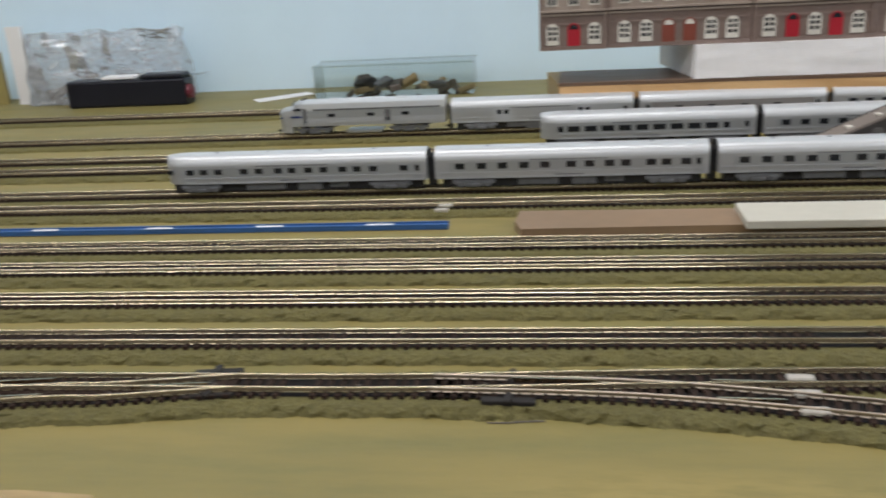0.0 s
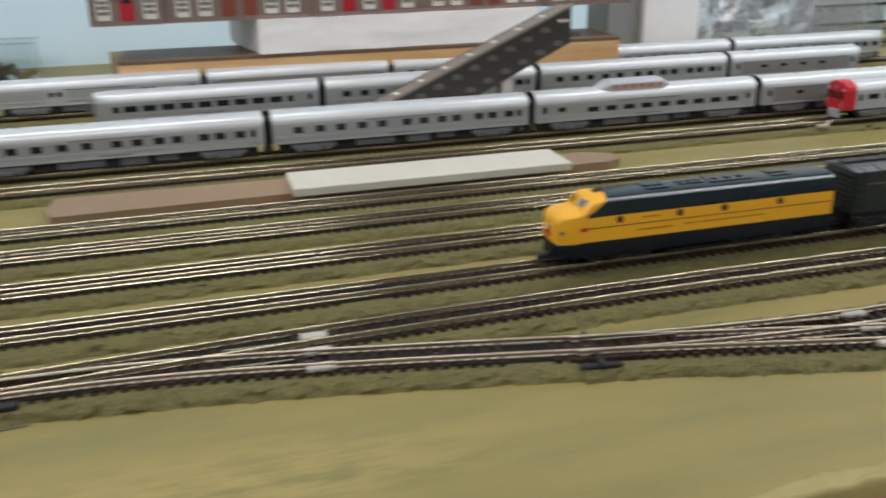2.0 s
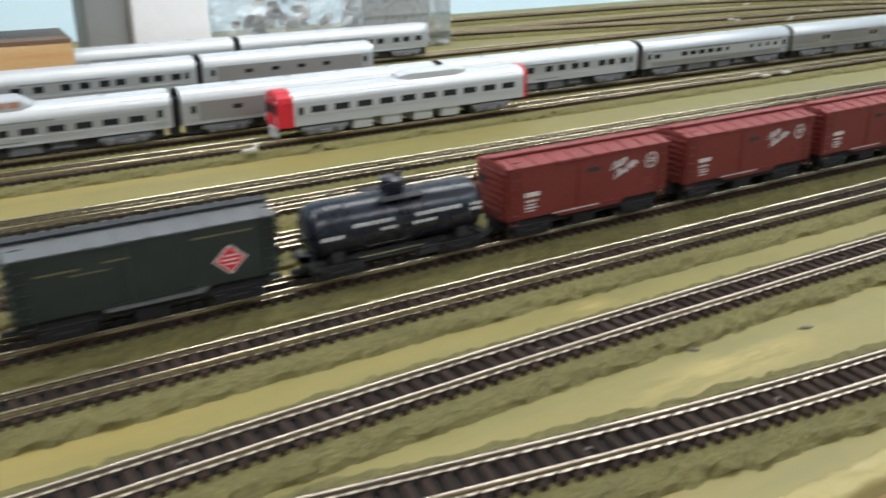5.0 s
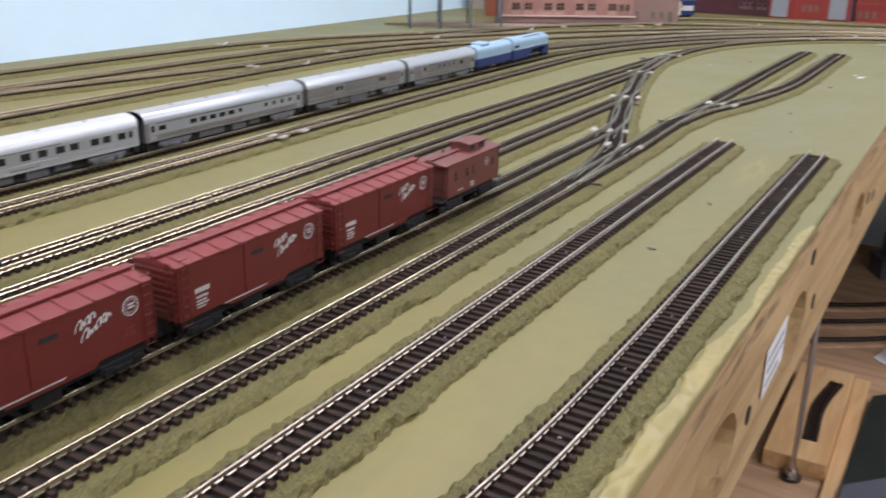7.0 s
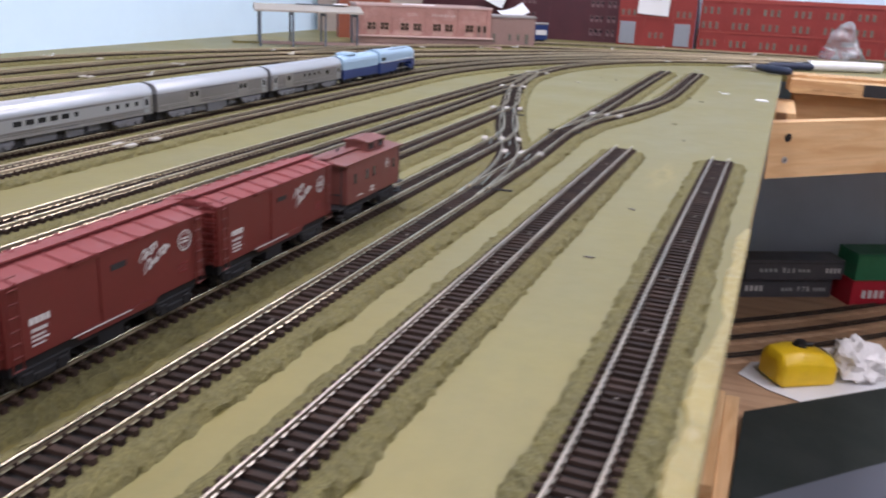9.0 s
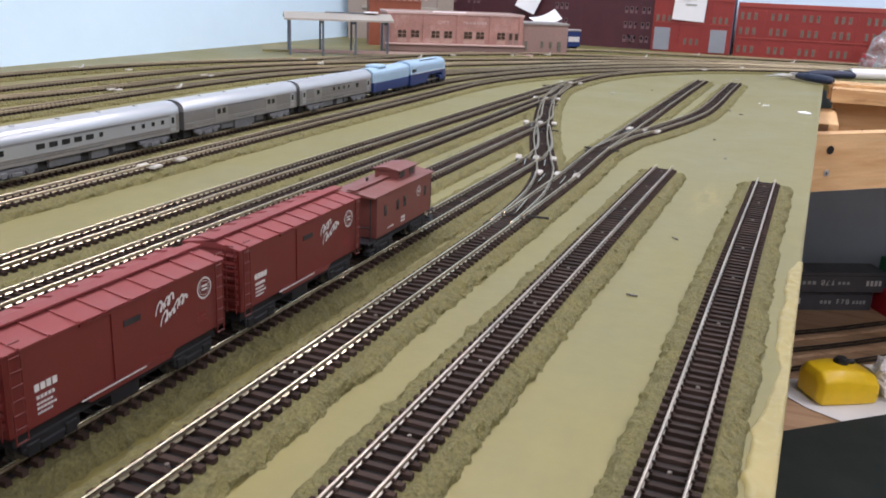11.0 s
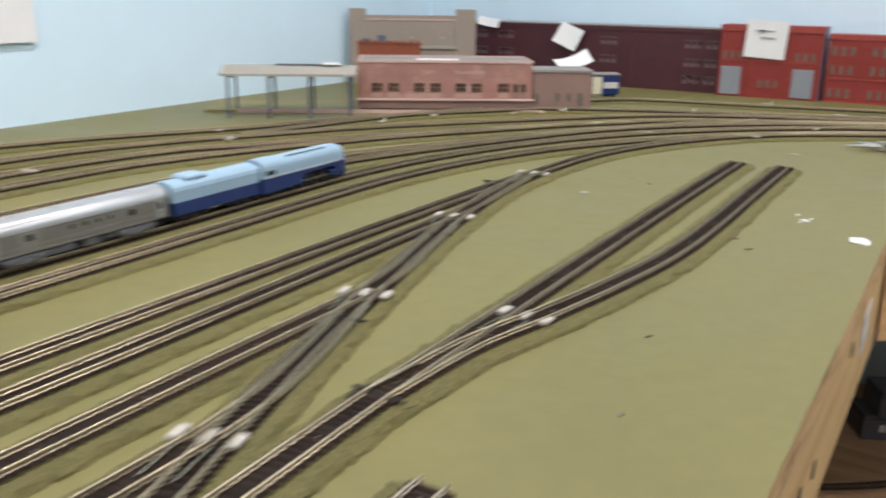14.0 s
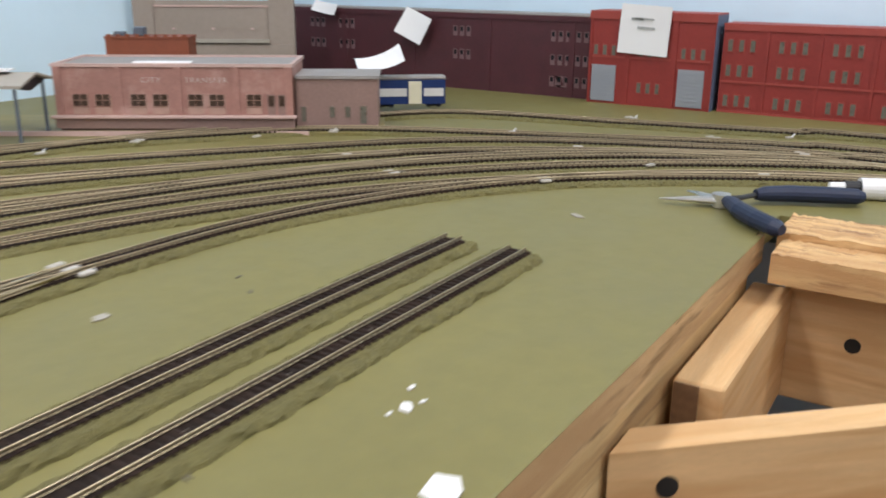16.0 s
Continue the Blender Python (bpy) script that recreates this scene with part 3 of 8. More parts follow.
M_PANE = mat("dark_window_pane", (0.018, 0.020, 0.024), 0.12, var=0.1)
M_BLACK = mat("black_rubber_plastic", (0.02, 0.02, 0.022), 0.55, var=0.2, scale=200)
M_TRUCK = mat("grey_truck_casting", (0.150, 0.155, 0.165), 0.5, metal=0.2, var=0.2, scale=300)
M_TRUCKB = mat("black_truck_casting", (0.011, 0.0105, 0.012), 0.65, var=0.2, scale=300, ior=1.35)
M_WHEEL = mat("blackened_wheel", (0.09, 0.085, 0.08), 0.35, metal=0.8, var=0.2)
M_RED = mat("bright_red_paint", (0.52, 0.020, 0.035), 0.35, var=0.06, scale=100)
M_PINKGLASS = mat("amber_tinted_dome_glass", (0.46, 0.24, 0.17), 0.15, var=0.1)
M_YELLOW = mat("yellow_locomotive_paint", (0.80, 0.40, 0.022), 0.34, var=0.04, scale=80)
M_OCHRE = mat("brown_ochre_lettering", (0.33, 0.13, 0.012), 0.5, var=0.05)
M_SKIRTP = mat("black_locomotive_skirt", (0.006, 0.009, 0.014), 0.22, var=0.12, scale=90)
M_GREENROOF = mat("dark_green_locomotive_roof", (0.006, 0.015, 0.020), 0.20, var=0.12, scale=90)
M_REEFER = mat("dark_green_wagon_paint", (0.018, 0.0245, 0.0225), 0.38, var=0.12, scale=120)
M_REEFROOF = mat("grey_wagon_roof", (0.115, 0.118, 0.122), 0.5, var=0.12, scale=120)
M_TANK = mat("black_blue_tank_paint", (0.008, 0.010, 0.019), 0.27, var=0.15, scale=120)
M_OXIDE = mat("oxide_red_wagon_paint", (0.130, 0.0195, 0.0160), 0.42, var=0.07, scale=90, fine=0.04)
# Boxcar red lightened for the roofs, putting top light into the colour.
M_OXPALE = mat("oxide_red_lightened", (0.20, 0.036, 0.034), 0.6, var=0.07, scale=90)
M_CABOOSE = mat("caboose_red_paint", (0.155, 0.046, 0.036), 0.5, var=0.08, scale=90)
M_INK = mat("white_lettering", (0.58, 0.57, 0.55), 0.5, var=0.05)
M_GOLDINK = mat("dull_gold_lettering", (0.16, 0.14, 0.07), 0.5, var=0.05)
M_DARKINK = mat("dark_lettering", (0.05, 0.03, 0.02), 0.5, var=0.05)
M_PALEBLUE = mat("pale_blue_locomotive_paint", (0.31, 0.45, 0.575), 0.34, var=0.05, scale=90)
M_NAVY = mat("navy_locomotive_paint", (0.020, 0.042, 0.150), 0.36, var=0.08, scale=90)
M_GREYBLOCKB = mat("grey_blue_seam", (0.20, 0.25, 0.30), 0.5, var=0.1)
M_STEEL = mat("bright_steel", (0.62, 0.60, 0.58), 0.3, metal=1.0, var=0.1)


def hull_ring(x, hw, low, eave, top, n=9, p=0.8):
    """Cross-section of a coach: straight sides, barrel roof."""
    pts = [(x, -hw, low), (x, -hw, (low + eave) / 2), (x, -hw, eave)]
    for k in range(1, n):
        a = math.pi * k / n
        pts.append((x, -hw * math.cos(a), eave + (top - eave) * math.sin(a) ** p))
    pts += [(x, hw, eave), (x, hw, (low + eave) / 2), (x, hw, low)]
    return pts


def roof_ring(x, hw, eave, top, base, n=9, p=0.8):
    pts = [(x, -hw, base), (x, -hw, eave)]
    for k in range(1, n):
        a = math.pi * k / n
        pts.append((x, -hw * math.cos(a), eave + (top - eave) * math.sin(a) ** p))
    return pts + [(x, hw, eave), (x, hw, base)]


WHEEL_MESH = {}


def truck(parent, x, span, material, key, long=0.0135, side=0.0075):
    """A four-wheel bogie; the wheels stand on the rails."""
    if key not in WHEEL_MESH:
        bm = bmesh.new()
        for y in (-side, side):
            box(bm, -long, y - 0.0009, 0.0036, long, y + 0.0009, 0.0058, 0.0003)
            for ax in (-span, span):
                box(bm, ax - 0.0018, y - 0.0013, 0.0016, ax + 0.0018, y + 0.0013, 0.0048, 0.0003)
                box(bm, ax - 0.0028, y - 0.0010, 0.0026, ax + 0.0028, y + 0.0010, 0.0038, 0.0002)
            box(bm, -0.0036, y - 0.0012, 0.0014, 0.0036, y + 0.0012, 0.0038, 0.0004)
            for c in (-0.0045, 0.0045):
                cyl(bm, (c, y, 0.0016), (c, y, 0.0036), 0.0009, 8)
        box(bm, -0.003, -side, 0.0034, 0.003, side, 0.0050)
        me = bpy.data.meshes.new("truck")
        bm.to_mesh(me)
        bm.free()
        me.materials.append(material)
        wb = bmesh.new()
        for y in (-0.0049, 0.0049):
            s = 1 if y > 0 else -1
            cyl(wb, (0, y - 0.0008, 0), (0, y + 0.0008, 0), 0.0029, 16)
            cyl(wb, (0, y - s * 0.0009, 0), (0, y - s * 0.0013, 0), 0.0034, 16)
        cyl(wb, (0, -0.0049, 0), (0, 0.0049, 0), 0.0006, 8)
        wm = bpy.data.meshes.new("wheelset")
        wb.to_mesh(wm)
        wb.free()
        wm.materials.append(M_WHEEL)
        WHEEL_MESH[key] = (me, wm)
    me, wm = WHEEL_MESH[key]
    t = new("truck", me)
    t.parent = parent
    t.matrix_basis = pose(x, 0, 0)
    for ax in (-span, span):
        w = new("wheelset", wm)
        w.parent = t
        w.matrix_basis = pose(ax, 0, 0.0029)
    return t


def bars(parent, rows, y, material, name="lettering", thick=0.00012):
    """Painted lettering too small to read: plain bars on a side wall. rows: x0, x1, z0, z1."""
    bm = bmesh.new()
    for x0, x1, z0, z1 in rows:
        box(bm, x0, y - thick, z0, x1, y + thick, z1)
    return part(name, bm, material, parent)


def word_bars(x0, x1, z, h, n, gap=0.35):
    """A row of n small bars, like the letters of a word."""
    w = (x1 - x0) / n
    return [(x0 + k * w, x0 + (k + 1 - gap) * w, z, z + h) for k in range(n)]


def windows(parent, xs, width, z0, z1, hw, material=None, name="window"):
    for x in xs:
        for y in (-hw, hw):
            part(name, boxes((x - width / 2, y - 0.00018, z0, x + width / 2, y + 0.00018, z1)), material or M_PANE, parent)


def spread(a, b, n):
    return [a + (b - a) * k / (n - 1) for k in range(n)]


LEVEL = RAIL_TOP
HW, SKIRT, EAVE, TOP = 0.0094, 0.0068, 0.0192, 0.0258


def silver_coach(x0, x1, y, label, style="coach", turn=0.0, group="silver passenger coaches", round_left=False, round_right=False):
    L = x1 - x0
    h = L / 2
    dull = group == "long silver train" and style in ("sleeper", "baggage", "mail")
    skin, pale = (M_STAINLESS, M_STAINPALE) if dull else (M_SILVER, M_PALE)
    car = thing("passenger_coach", label, "model railway coach", ((x0 + x1) / 2, y, LEVEL), turn, group)
    xs = [-h, -h + 0.0004, h - 0.0004, h]
    rings, roof = [], []
    if round_left or round_right:
        r = 0.015
        stations = []
        for k in range(0, 7):
            s = 1 - math.cos(math.pi / 2 * k / 6)
            stations.append((s * r, max(0.16, math.sin(math.pi / 2 * (0.04 + 0.96 * k / 6)))))
        left = [(-h + s, w) for s, w in stations] if round_left else [(-h, 1.0)]
        right = [(h - s, w) for s, w in reversed(stations)] if round_right else [(h, 1.0)]
        both = left + right
    else:
        both = [(-h, 0.985), (-h + 0.0006, 1.0), (h - 0.0006, 1.0), (h, 0.985)]
    for x, w in both:
        rings.append(hull_ring(x, HW * w, SKIRT, EAVE, EAVE + (TOP - EAVE) * (0.75 + 0.25 * w) - 0.0002))
        roof.append(roof_ring(x, HW * w + 0.00012, EAVE, EAVE + (TOP - EAVE) * (0.75 + 0.25 * w), EAVE - 0.0007))
    bm = bmesh.new()
    loft(bm, rings)
    part("body", soft(bm, 50), skin, car)
    bm = bmesh.new()
    loft(bm, roof)
    part("roof", soft(bm, 50), M_SILVER if dull else M_ROOF, car, "smooth bright silver barrel roof")
    wl, wr = -h + (0.016 if round_left else 0.0092), h - (0.016 if round_right else 0.0092)
    if style not in ("baggage", "mail"):
        part("window_band", boxes((wl, -HW - 0.00006, 0.0110, wr, -HW + 0.0001, 0.0172)), M_BAND, car, "grey window band")
    a, b = -h + 0.010, h - 0.012
    part("belt_rail", boxes((-h + (0.014 if round_left else 0.001), -HW - 0.0003, 0.0104, h - (0.014 if round_right else 0.001), -HW + 0.0002, 0.0110)), pale, car)
    part("skirt_rail", boxes((-h + (0.014 if round_left else 0.001), -HW - 0.0002, SKIRT, h - (0.014 if round_right else 0.001), -HW + 0.0002, SKIRT + 0.0011)), pale, car)
    if dull:
        for z in (0.0068, 0.0080, 0.0092):
            part("side_rib", boxes((-h + 0.0095, -HW - 0.00018, z, h - 0.0095, -HW + 0.0001, z + 0.0004)), pale, car)
    if style == "coach":
        ws = [-h + L * f for f in (0.095, 0.176, 0.254, 0.334, 0.411, 0.507, 0.574, 0.646, 0.705, 0.795, 0.849, 0.919)]
        windows(car, ws, 0.0058, 0.0128, 0.0166, HW)
    elif style == "wide":
        windows(car, spread(-h + 0.024, h - 0.030, 9), 0.0088, 0.0122, 0.0162, HW)
        windows(car, [-h + 0.0145, h - 0.020], 0.0040, 0.0122, 0.0162, HW)
    elif style == "lounge":
        ws = [-h + L * f for f in (0.102, 0.155, 0.212, 0.312, 0.370, 0.444, 0.496, 0.559, 0.616, 0.688, 0.742, 0.802, 0.915)]
        windows(car, ws, 0.0052, 0.0130, 0.0164, HW)
        part("tail_window", boxes((-h - 0.0001, -0.0025, 0.0131, -h + 0.0030, 0.0025, 0.0165)), M_PANE, car)
        for s in (-1, 1):
            bm = boxes((-0.003, -0.0002, 0.0131, 0.003, 0.0002, 0.0163))
            ob = part("tail_window", bm, M_PANE, car)
            ob.matrix_basis = pose(-h + 0.0050, s * HW * 0.80, 0, 0, 0, -s * 40 + (0 if s > 0 else 0))
    elif style == "dome":
        windows(car, spread(a + 0.030, b - 0.006, 9), 0.0080, 0.0118, 0.0150, HW)
        windows(car, [a + 0.008], 0.0052, 0.0131, 0.0160, HW)
        d0, d1 = -0.027, 0.010
        bm = bmesh.new()
        loft(bm, [roof_ring(d0 - 0.010, HW * 0.5, EAVE + 0.002, EAVE + 0.0065, EAVE - 0.001), roof_ring(d0, HW * 0.82, 0.0280, 0.0302, EAVE - 0.001), roof_ring(d1, HW * 0.82, 0.0280, 0.0302, EAVE - 0.001), roof_ring(d1 + 0.008, HW * 0.5, EAVE + 0.002, EAVE + 0.0065, EAVE - 0.001)])
        dome = part("dome", bm, M_PALE, car, "raised glazed observation dome")
        for x in spread(d0 + 0.003, d1 - 0.003, 6):
            for s in (-1, 1):
                part("dome_pane", boxes((x - 0.0024, s * HW * 0.82 - 0.0002, 0.0250, x + 0.0024, s * HW * 0.82 + 0.0002, 0.0277)), M_PINKGLASS, dome, "amber tinted pane")
    elif style == "baggage":
        for x in (-h * 0.42, h * 0.47):
            part("baggage_door", boxes((x - 0.007, -HW - 0.00022, SKIRT + 0.0012, x + 0.007, -HW + 0.0002, 0.0180)), pale, car, "sliding baggage door")
            windows(car, [x - 0.0028, x + 0.0028], 0.0036, 0.0132, 0.0166, HW + 0.0002)
        part("vent_box", boxes((-0.012, -HW * 0.9, 0.0005, 0.008, HW * 0.9, SKIRT)), M_TRUCK, car)
    elif style == "mail":
        part("baggage_door", boxes((-h * 0.55 - 0.006, -HW - 0.00022, SKIRT + 0.0012, -h * 0.55 + 0.006, -HW + 0.0002, 0.0180)), pale, car, "sliding mail door")
        windows(car, [-h * 0.55, h * 0.55], 0.0040, 0.0132, 0.0166, HW + 0.0002)
        windows(car, spread(-h * 0.12, h * 0.30, 4), 0.0022, 0.0140, 0.0164, HW)
    elif style == "sleeper":
        ws = [x for k, x in enumerate(spread(a + 0.004, b - 0.004, 15)) if k not in (1, 2, 9, 10)]
        windows(car, ws[:6], 0.0058, 0.0131, 0.0160, HW)
        windows(car, ws[6:], 0.0028, 0.0134, 0.0160, HW)
    elif style == "dim":
        part("dark_side", boxes((wl, -HW - 0.0004, 0.0086, wr, -HW - 0.0001, 0.0186)), M_DIM, car, "dull dark grey side panel")
        windows(car, spread(a + 0.020, b - 0.024, 4), 0.0052, 0.0132, 0.0155, HW + 0.0005)
    # doors, ends and running gear
    for s, rounded in ((-1, round_left), (1, round_right)):
        if rounded:
            continue
        part("coupler", boxes((min(s * h, s * (h + 0.0024)), -0.0036, 0.0014, max(s * h, s * (h + 0.0024)), 0.0036, SKIRT)), M_BLACK, car)
        part("diaphragm", boxes((s * h - (0.0022 if s < 0 else -0.0001), -0.0062, SKIRT, s * h + (0.0022 if s > 0 else -0.0001), 0.0062, 0.0212, 0.0006)), M_BLACK, car, "black folded gangway bellows")
        if s < 0 and style in ("coach", "baggage"):
            continue
        part("vestibule_door", boxes((s * (h - 0.0062) - 0.0028, -HW - 0.00015, SKIRT + 0.0002, s * (h - 0.0062) + 0.0028, -HW + 0.0001, 0.0182)), M_BAND, car, "darker grey vestibule door")
        part("door_window", boxes((s * (h - 0.0062) - 0.0013, -HW - 0.00025, 0.0128, s * (h - 0.0062) + 0.0013, -HW, 0.0166)), M_PANE, car)
    for s in (-1, 1):
        truck(car, s * (h - 0.024), 0.0085, M_TRUCK, "grey", 0.0135, 0.0086)
    bm = boxes((-h * 0.38, -0.0070, 0.0016, -h * 0.08, 0.0070, SKIRT, 0.0004), (h * 0.02, -0.0072, 0.0012, h * 0.20, 0.0072, SKIRT, 0.0004), (h * 0.26, -0.0060, 0.0022, h * 0.40, 0.0060, SKIRT, 0.0004))
    part("underbody_box", bm, M_TRUCK, car)
    # Black box standing in for the low frame and the shade beneath.
    part("centre_sill", boxes((-h + 0.004, -0.0052, 0.0008, h - 0.004, 0.0052, SKIRT - 0.0002)), M_BLACK, car)
    bars(car, word_bars(-0.024, 0.024, 0.0176, 0.0008, 16), -HW - 0.0001, M_TRUCK, "name_lettering")
    bars(car, [(-0.009, 0.009, 0.0082, 0.0087)], -HW - 0.0001, M_TRUCK, "name_plate")
    for x in spread(-h * 0.6, h * 0.6, 4):
        part("roof_vent", boxes((x - 0.0010, -0.0022, TOP - 0.0010, x + 0.0010, -0.0004, TOP + 0.0005)), M_PALE, car)
    return car


def coupler(parent, x, material=None):
    part("coupler", boxes((x - 0.0028, -0.0009, 0.0024, x + 0.0028, 0.0009, 0.0040, 0.0002)), material or M_BLACK, parent)


# long train on the main track
DY = TY["D"]
FRONT = ((-0.123, 0.0505, "lounge", "silver round-ended observation coach closing the long train"), (0.0555, 0.2220, "coach", "silver passenger coach with dark square windows"), (0.2270, 0.3880, "coach", "silver passenger coach with dark square windows"),
         (0.3930, 0.5535, "dome", "silver dome coach with an amber-glazed roof dome"), (0.5585, 0.7145, "dim", "silver coach half hidden behind the railcar"), (0.7195, 0.8755, "coach", "silver passenger coach with dark square windows"),
         (0.8805, 1.0335, "sleeper", "silver sleeping coach with small windows"), (1.0385, 1.1745, "baggage", "silver baggage car with paired door windows"), (1.1795, 1.3005, "mail", "short silver mail car next to the tender"))
for a, b, style, label in FRONT:
    y0, y1 = DY - 0.003 * max(0, a - 1.1) / 0.2, DY - 0.003 * max(0, b - 1.1) / 0.2
    silver_coach(a, b, (y0 + y1) / 2, label, style, math.degrees(math.atan2(y1 - y0, b - a)), "long silver train", round_left=(style == "lounge"))
MIDDLE = ((0.119, 0.2695, "wide", "silver round-ended observation coach on the middle track"), (0.2745, 0.4330, "coach", "silver passenger coach behind the stairs"), (0.4380, 0.5965, "coach", "silver passenger coach with dark square windows"), (0.6010, 0.7220, "dim", "silver grey coach at the end of the middle train"))
for a, b, style, label in MIDDLE:
    silver_coach(a, b, TY["C1"] + 0.001, label, style, 0, "middle silver train", round_left=(style == "wide"))
BACK = ((0.0455, 0.1905, "baggage", "silver baggage car behind the streamlined locomotive"), (0.1955, 0.3355, "dim", "silver passenger coach on the far track"), (0.3405, 0.4905, "coach", "silver passenger coach on the far track"), (0.4955, 0.6455, "coach", "silver passenger coach on the far track"), (0.6505, 0.8120, "coach", "silver observation coach ending the far train"))
for a, b, style, label in BACK:
    silver_coach(a, b, TY["B"], label, style, 0, "far silver train", round_right=(b > 0.8))


# railcar with red ends
def railcar(x0, x1, y):
    L = x1 - x0
    h = L / 2
    car = thing("diesel_railcar", "silver diesel railcar with bright red end caps", "model railcar", ((x0 + x1) / 2, y, LEVEL), 0)
    e = 0.0085
    bm = bmesh.new()
    loft(bm, [hull_ring(x, HW, SKIRT, EAVE, TOP - 0.0008) for x in (-h + e, h - e * 0.35)])
    part("body", soft(bm, 50), M_PALE, car)
    bm = bmesh.new()
    loft(bm, [roof_ring(x, HW + 0.0001, EAVE, TOP - 0.0006, EAVE - 0.0006) for x in (-h + e, h - e * 0.35)])
    part("roof", soft(bm, 50), M_ROOF, car)
    for s, a, b in ((-1, -h, -h + e), (1, h - e * 0.35, h)):
        bm = bmesh.new()
        ring = [hull_ring(a, HW * (0.9 if s < 0 else 1), SKIRT - 0.0002, EAVE, TOP - 0.0008), hull_ring(a + 0.0012, HW * 1.01, SKIRT - 0.0002, EAVE, TOP - 0.0003), hull_ring(b - 0.0006, HW * 1.01, SKIRT - 0.0002, EAVE, TOP - 0.0003), hull_ring(b, HW * (0.9 if s > 0 else 1.01), SKIRT - 0.0002, EAVE, TOP - 0.0008)]
        loft(bm, ring)
        end = part("red_end", bm, M_RED, car, "bright red painted end cap")
        x = a if s < 0 else b
        for y2 in (-0.0055, 0.0, 0.0055):
            part("end_window", boxes((x - 0.0007, y2 - 0.0017, 0.0136, x + 0.0007, y2 + 0.0017, 0.0184)), M_PANE, end)
    bm = bmesh.new()
    cyl(bm, (-h - 0.0008, 0, 0.0212), (-h + 0.0010, 0, 0.0212), 0.0011, 12)
    part("headlight", bm, M_STEEL, car)
    for y2 in (-0.0074, 0.0074):
        bm = bmesh.new()
        cyl(bm, (-h - 0.0007, y2, 0.0085), (-h - 0.0007, y2, 0.0125), 0.00022, 6)
        part("handrail", bm, M_INK, car, "white handrail")
        part("marker_lamp", boxes((-h - 0.0006, y2 - 0.0006, 0.0196, -h + 0.0006, y2 + 0.0006, 0.0206)), M_INK, car)
    part("end_door", boxes((-h - 0.00025, -0.0022, SKIRT, -h + 0.0002, 0.0022, 0.0190)), M_RED, car)
    windows(car, [-h + e + 0.004], 0.0030, 0.0125, 0.0166, HW)
    windows(car, spread(-h + e + 0.014, h - 0.014, 10), 0.0088, 0.0132, 0.0166, HW)
    bm = bmesh.new()
    loft(bm, [roof_ring(-0.006, 0.0042, TOP, TOP + 0.0012, TOP - 0.003), roof_ring(0.000, 0.0062, TOP + 0.0014, TOP + 0.0030, TOP - 0.003), roof_ring(0.030, 0.0062, TOP + 0.0014, TOP + 0.0030, TOP - 0.003), roof_ring(0.038, 0.0042, TOP, TOP + 0.0012, TOP - 0.003)])
    part("roof_radiator", bm, M_ROOF, car, "raised radiator housing on the roof")
    part("belt_rail", boxes((-h + e, -HW - 0.0002, 0.0114, h - 0.005, -HW + 0.0001, 0.0120)), M_SILVER, car)
    for s in (-1, 1):
        truck(car, s * (h - 0.026), 0.0085, M_TRUCK, "grey", 0.0135, 0.0086)
    for x in (-0.030, -0.012, 0.008, 0.026):
        part("engine_box", boxes((x - 0.006, -0.0075, 0.0010, x + 0.006, 0.0075, SKIRT, 0.0005)), M_PALE, car)
    part("pilot", boxes((-h - 0.0006, -0.0050, 0.0006, -h + 0.0012, 0.0050, SKIRT, 0.0003)), M_PALE, car, "pale pilot plate")
    return car


railcar(0.599, 0.757, TY["E"])


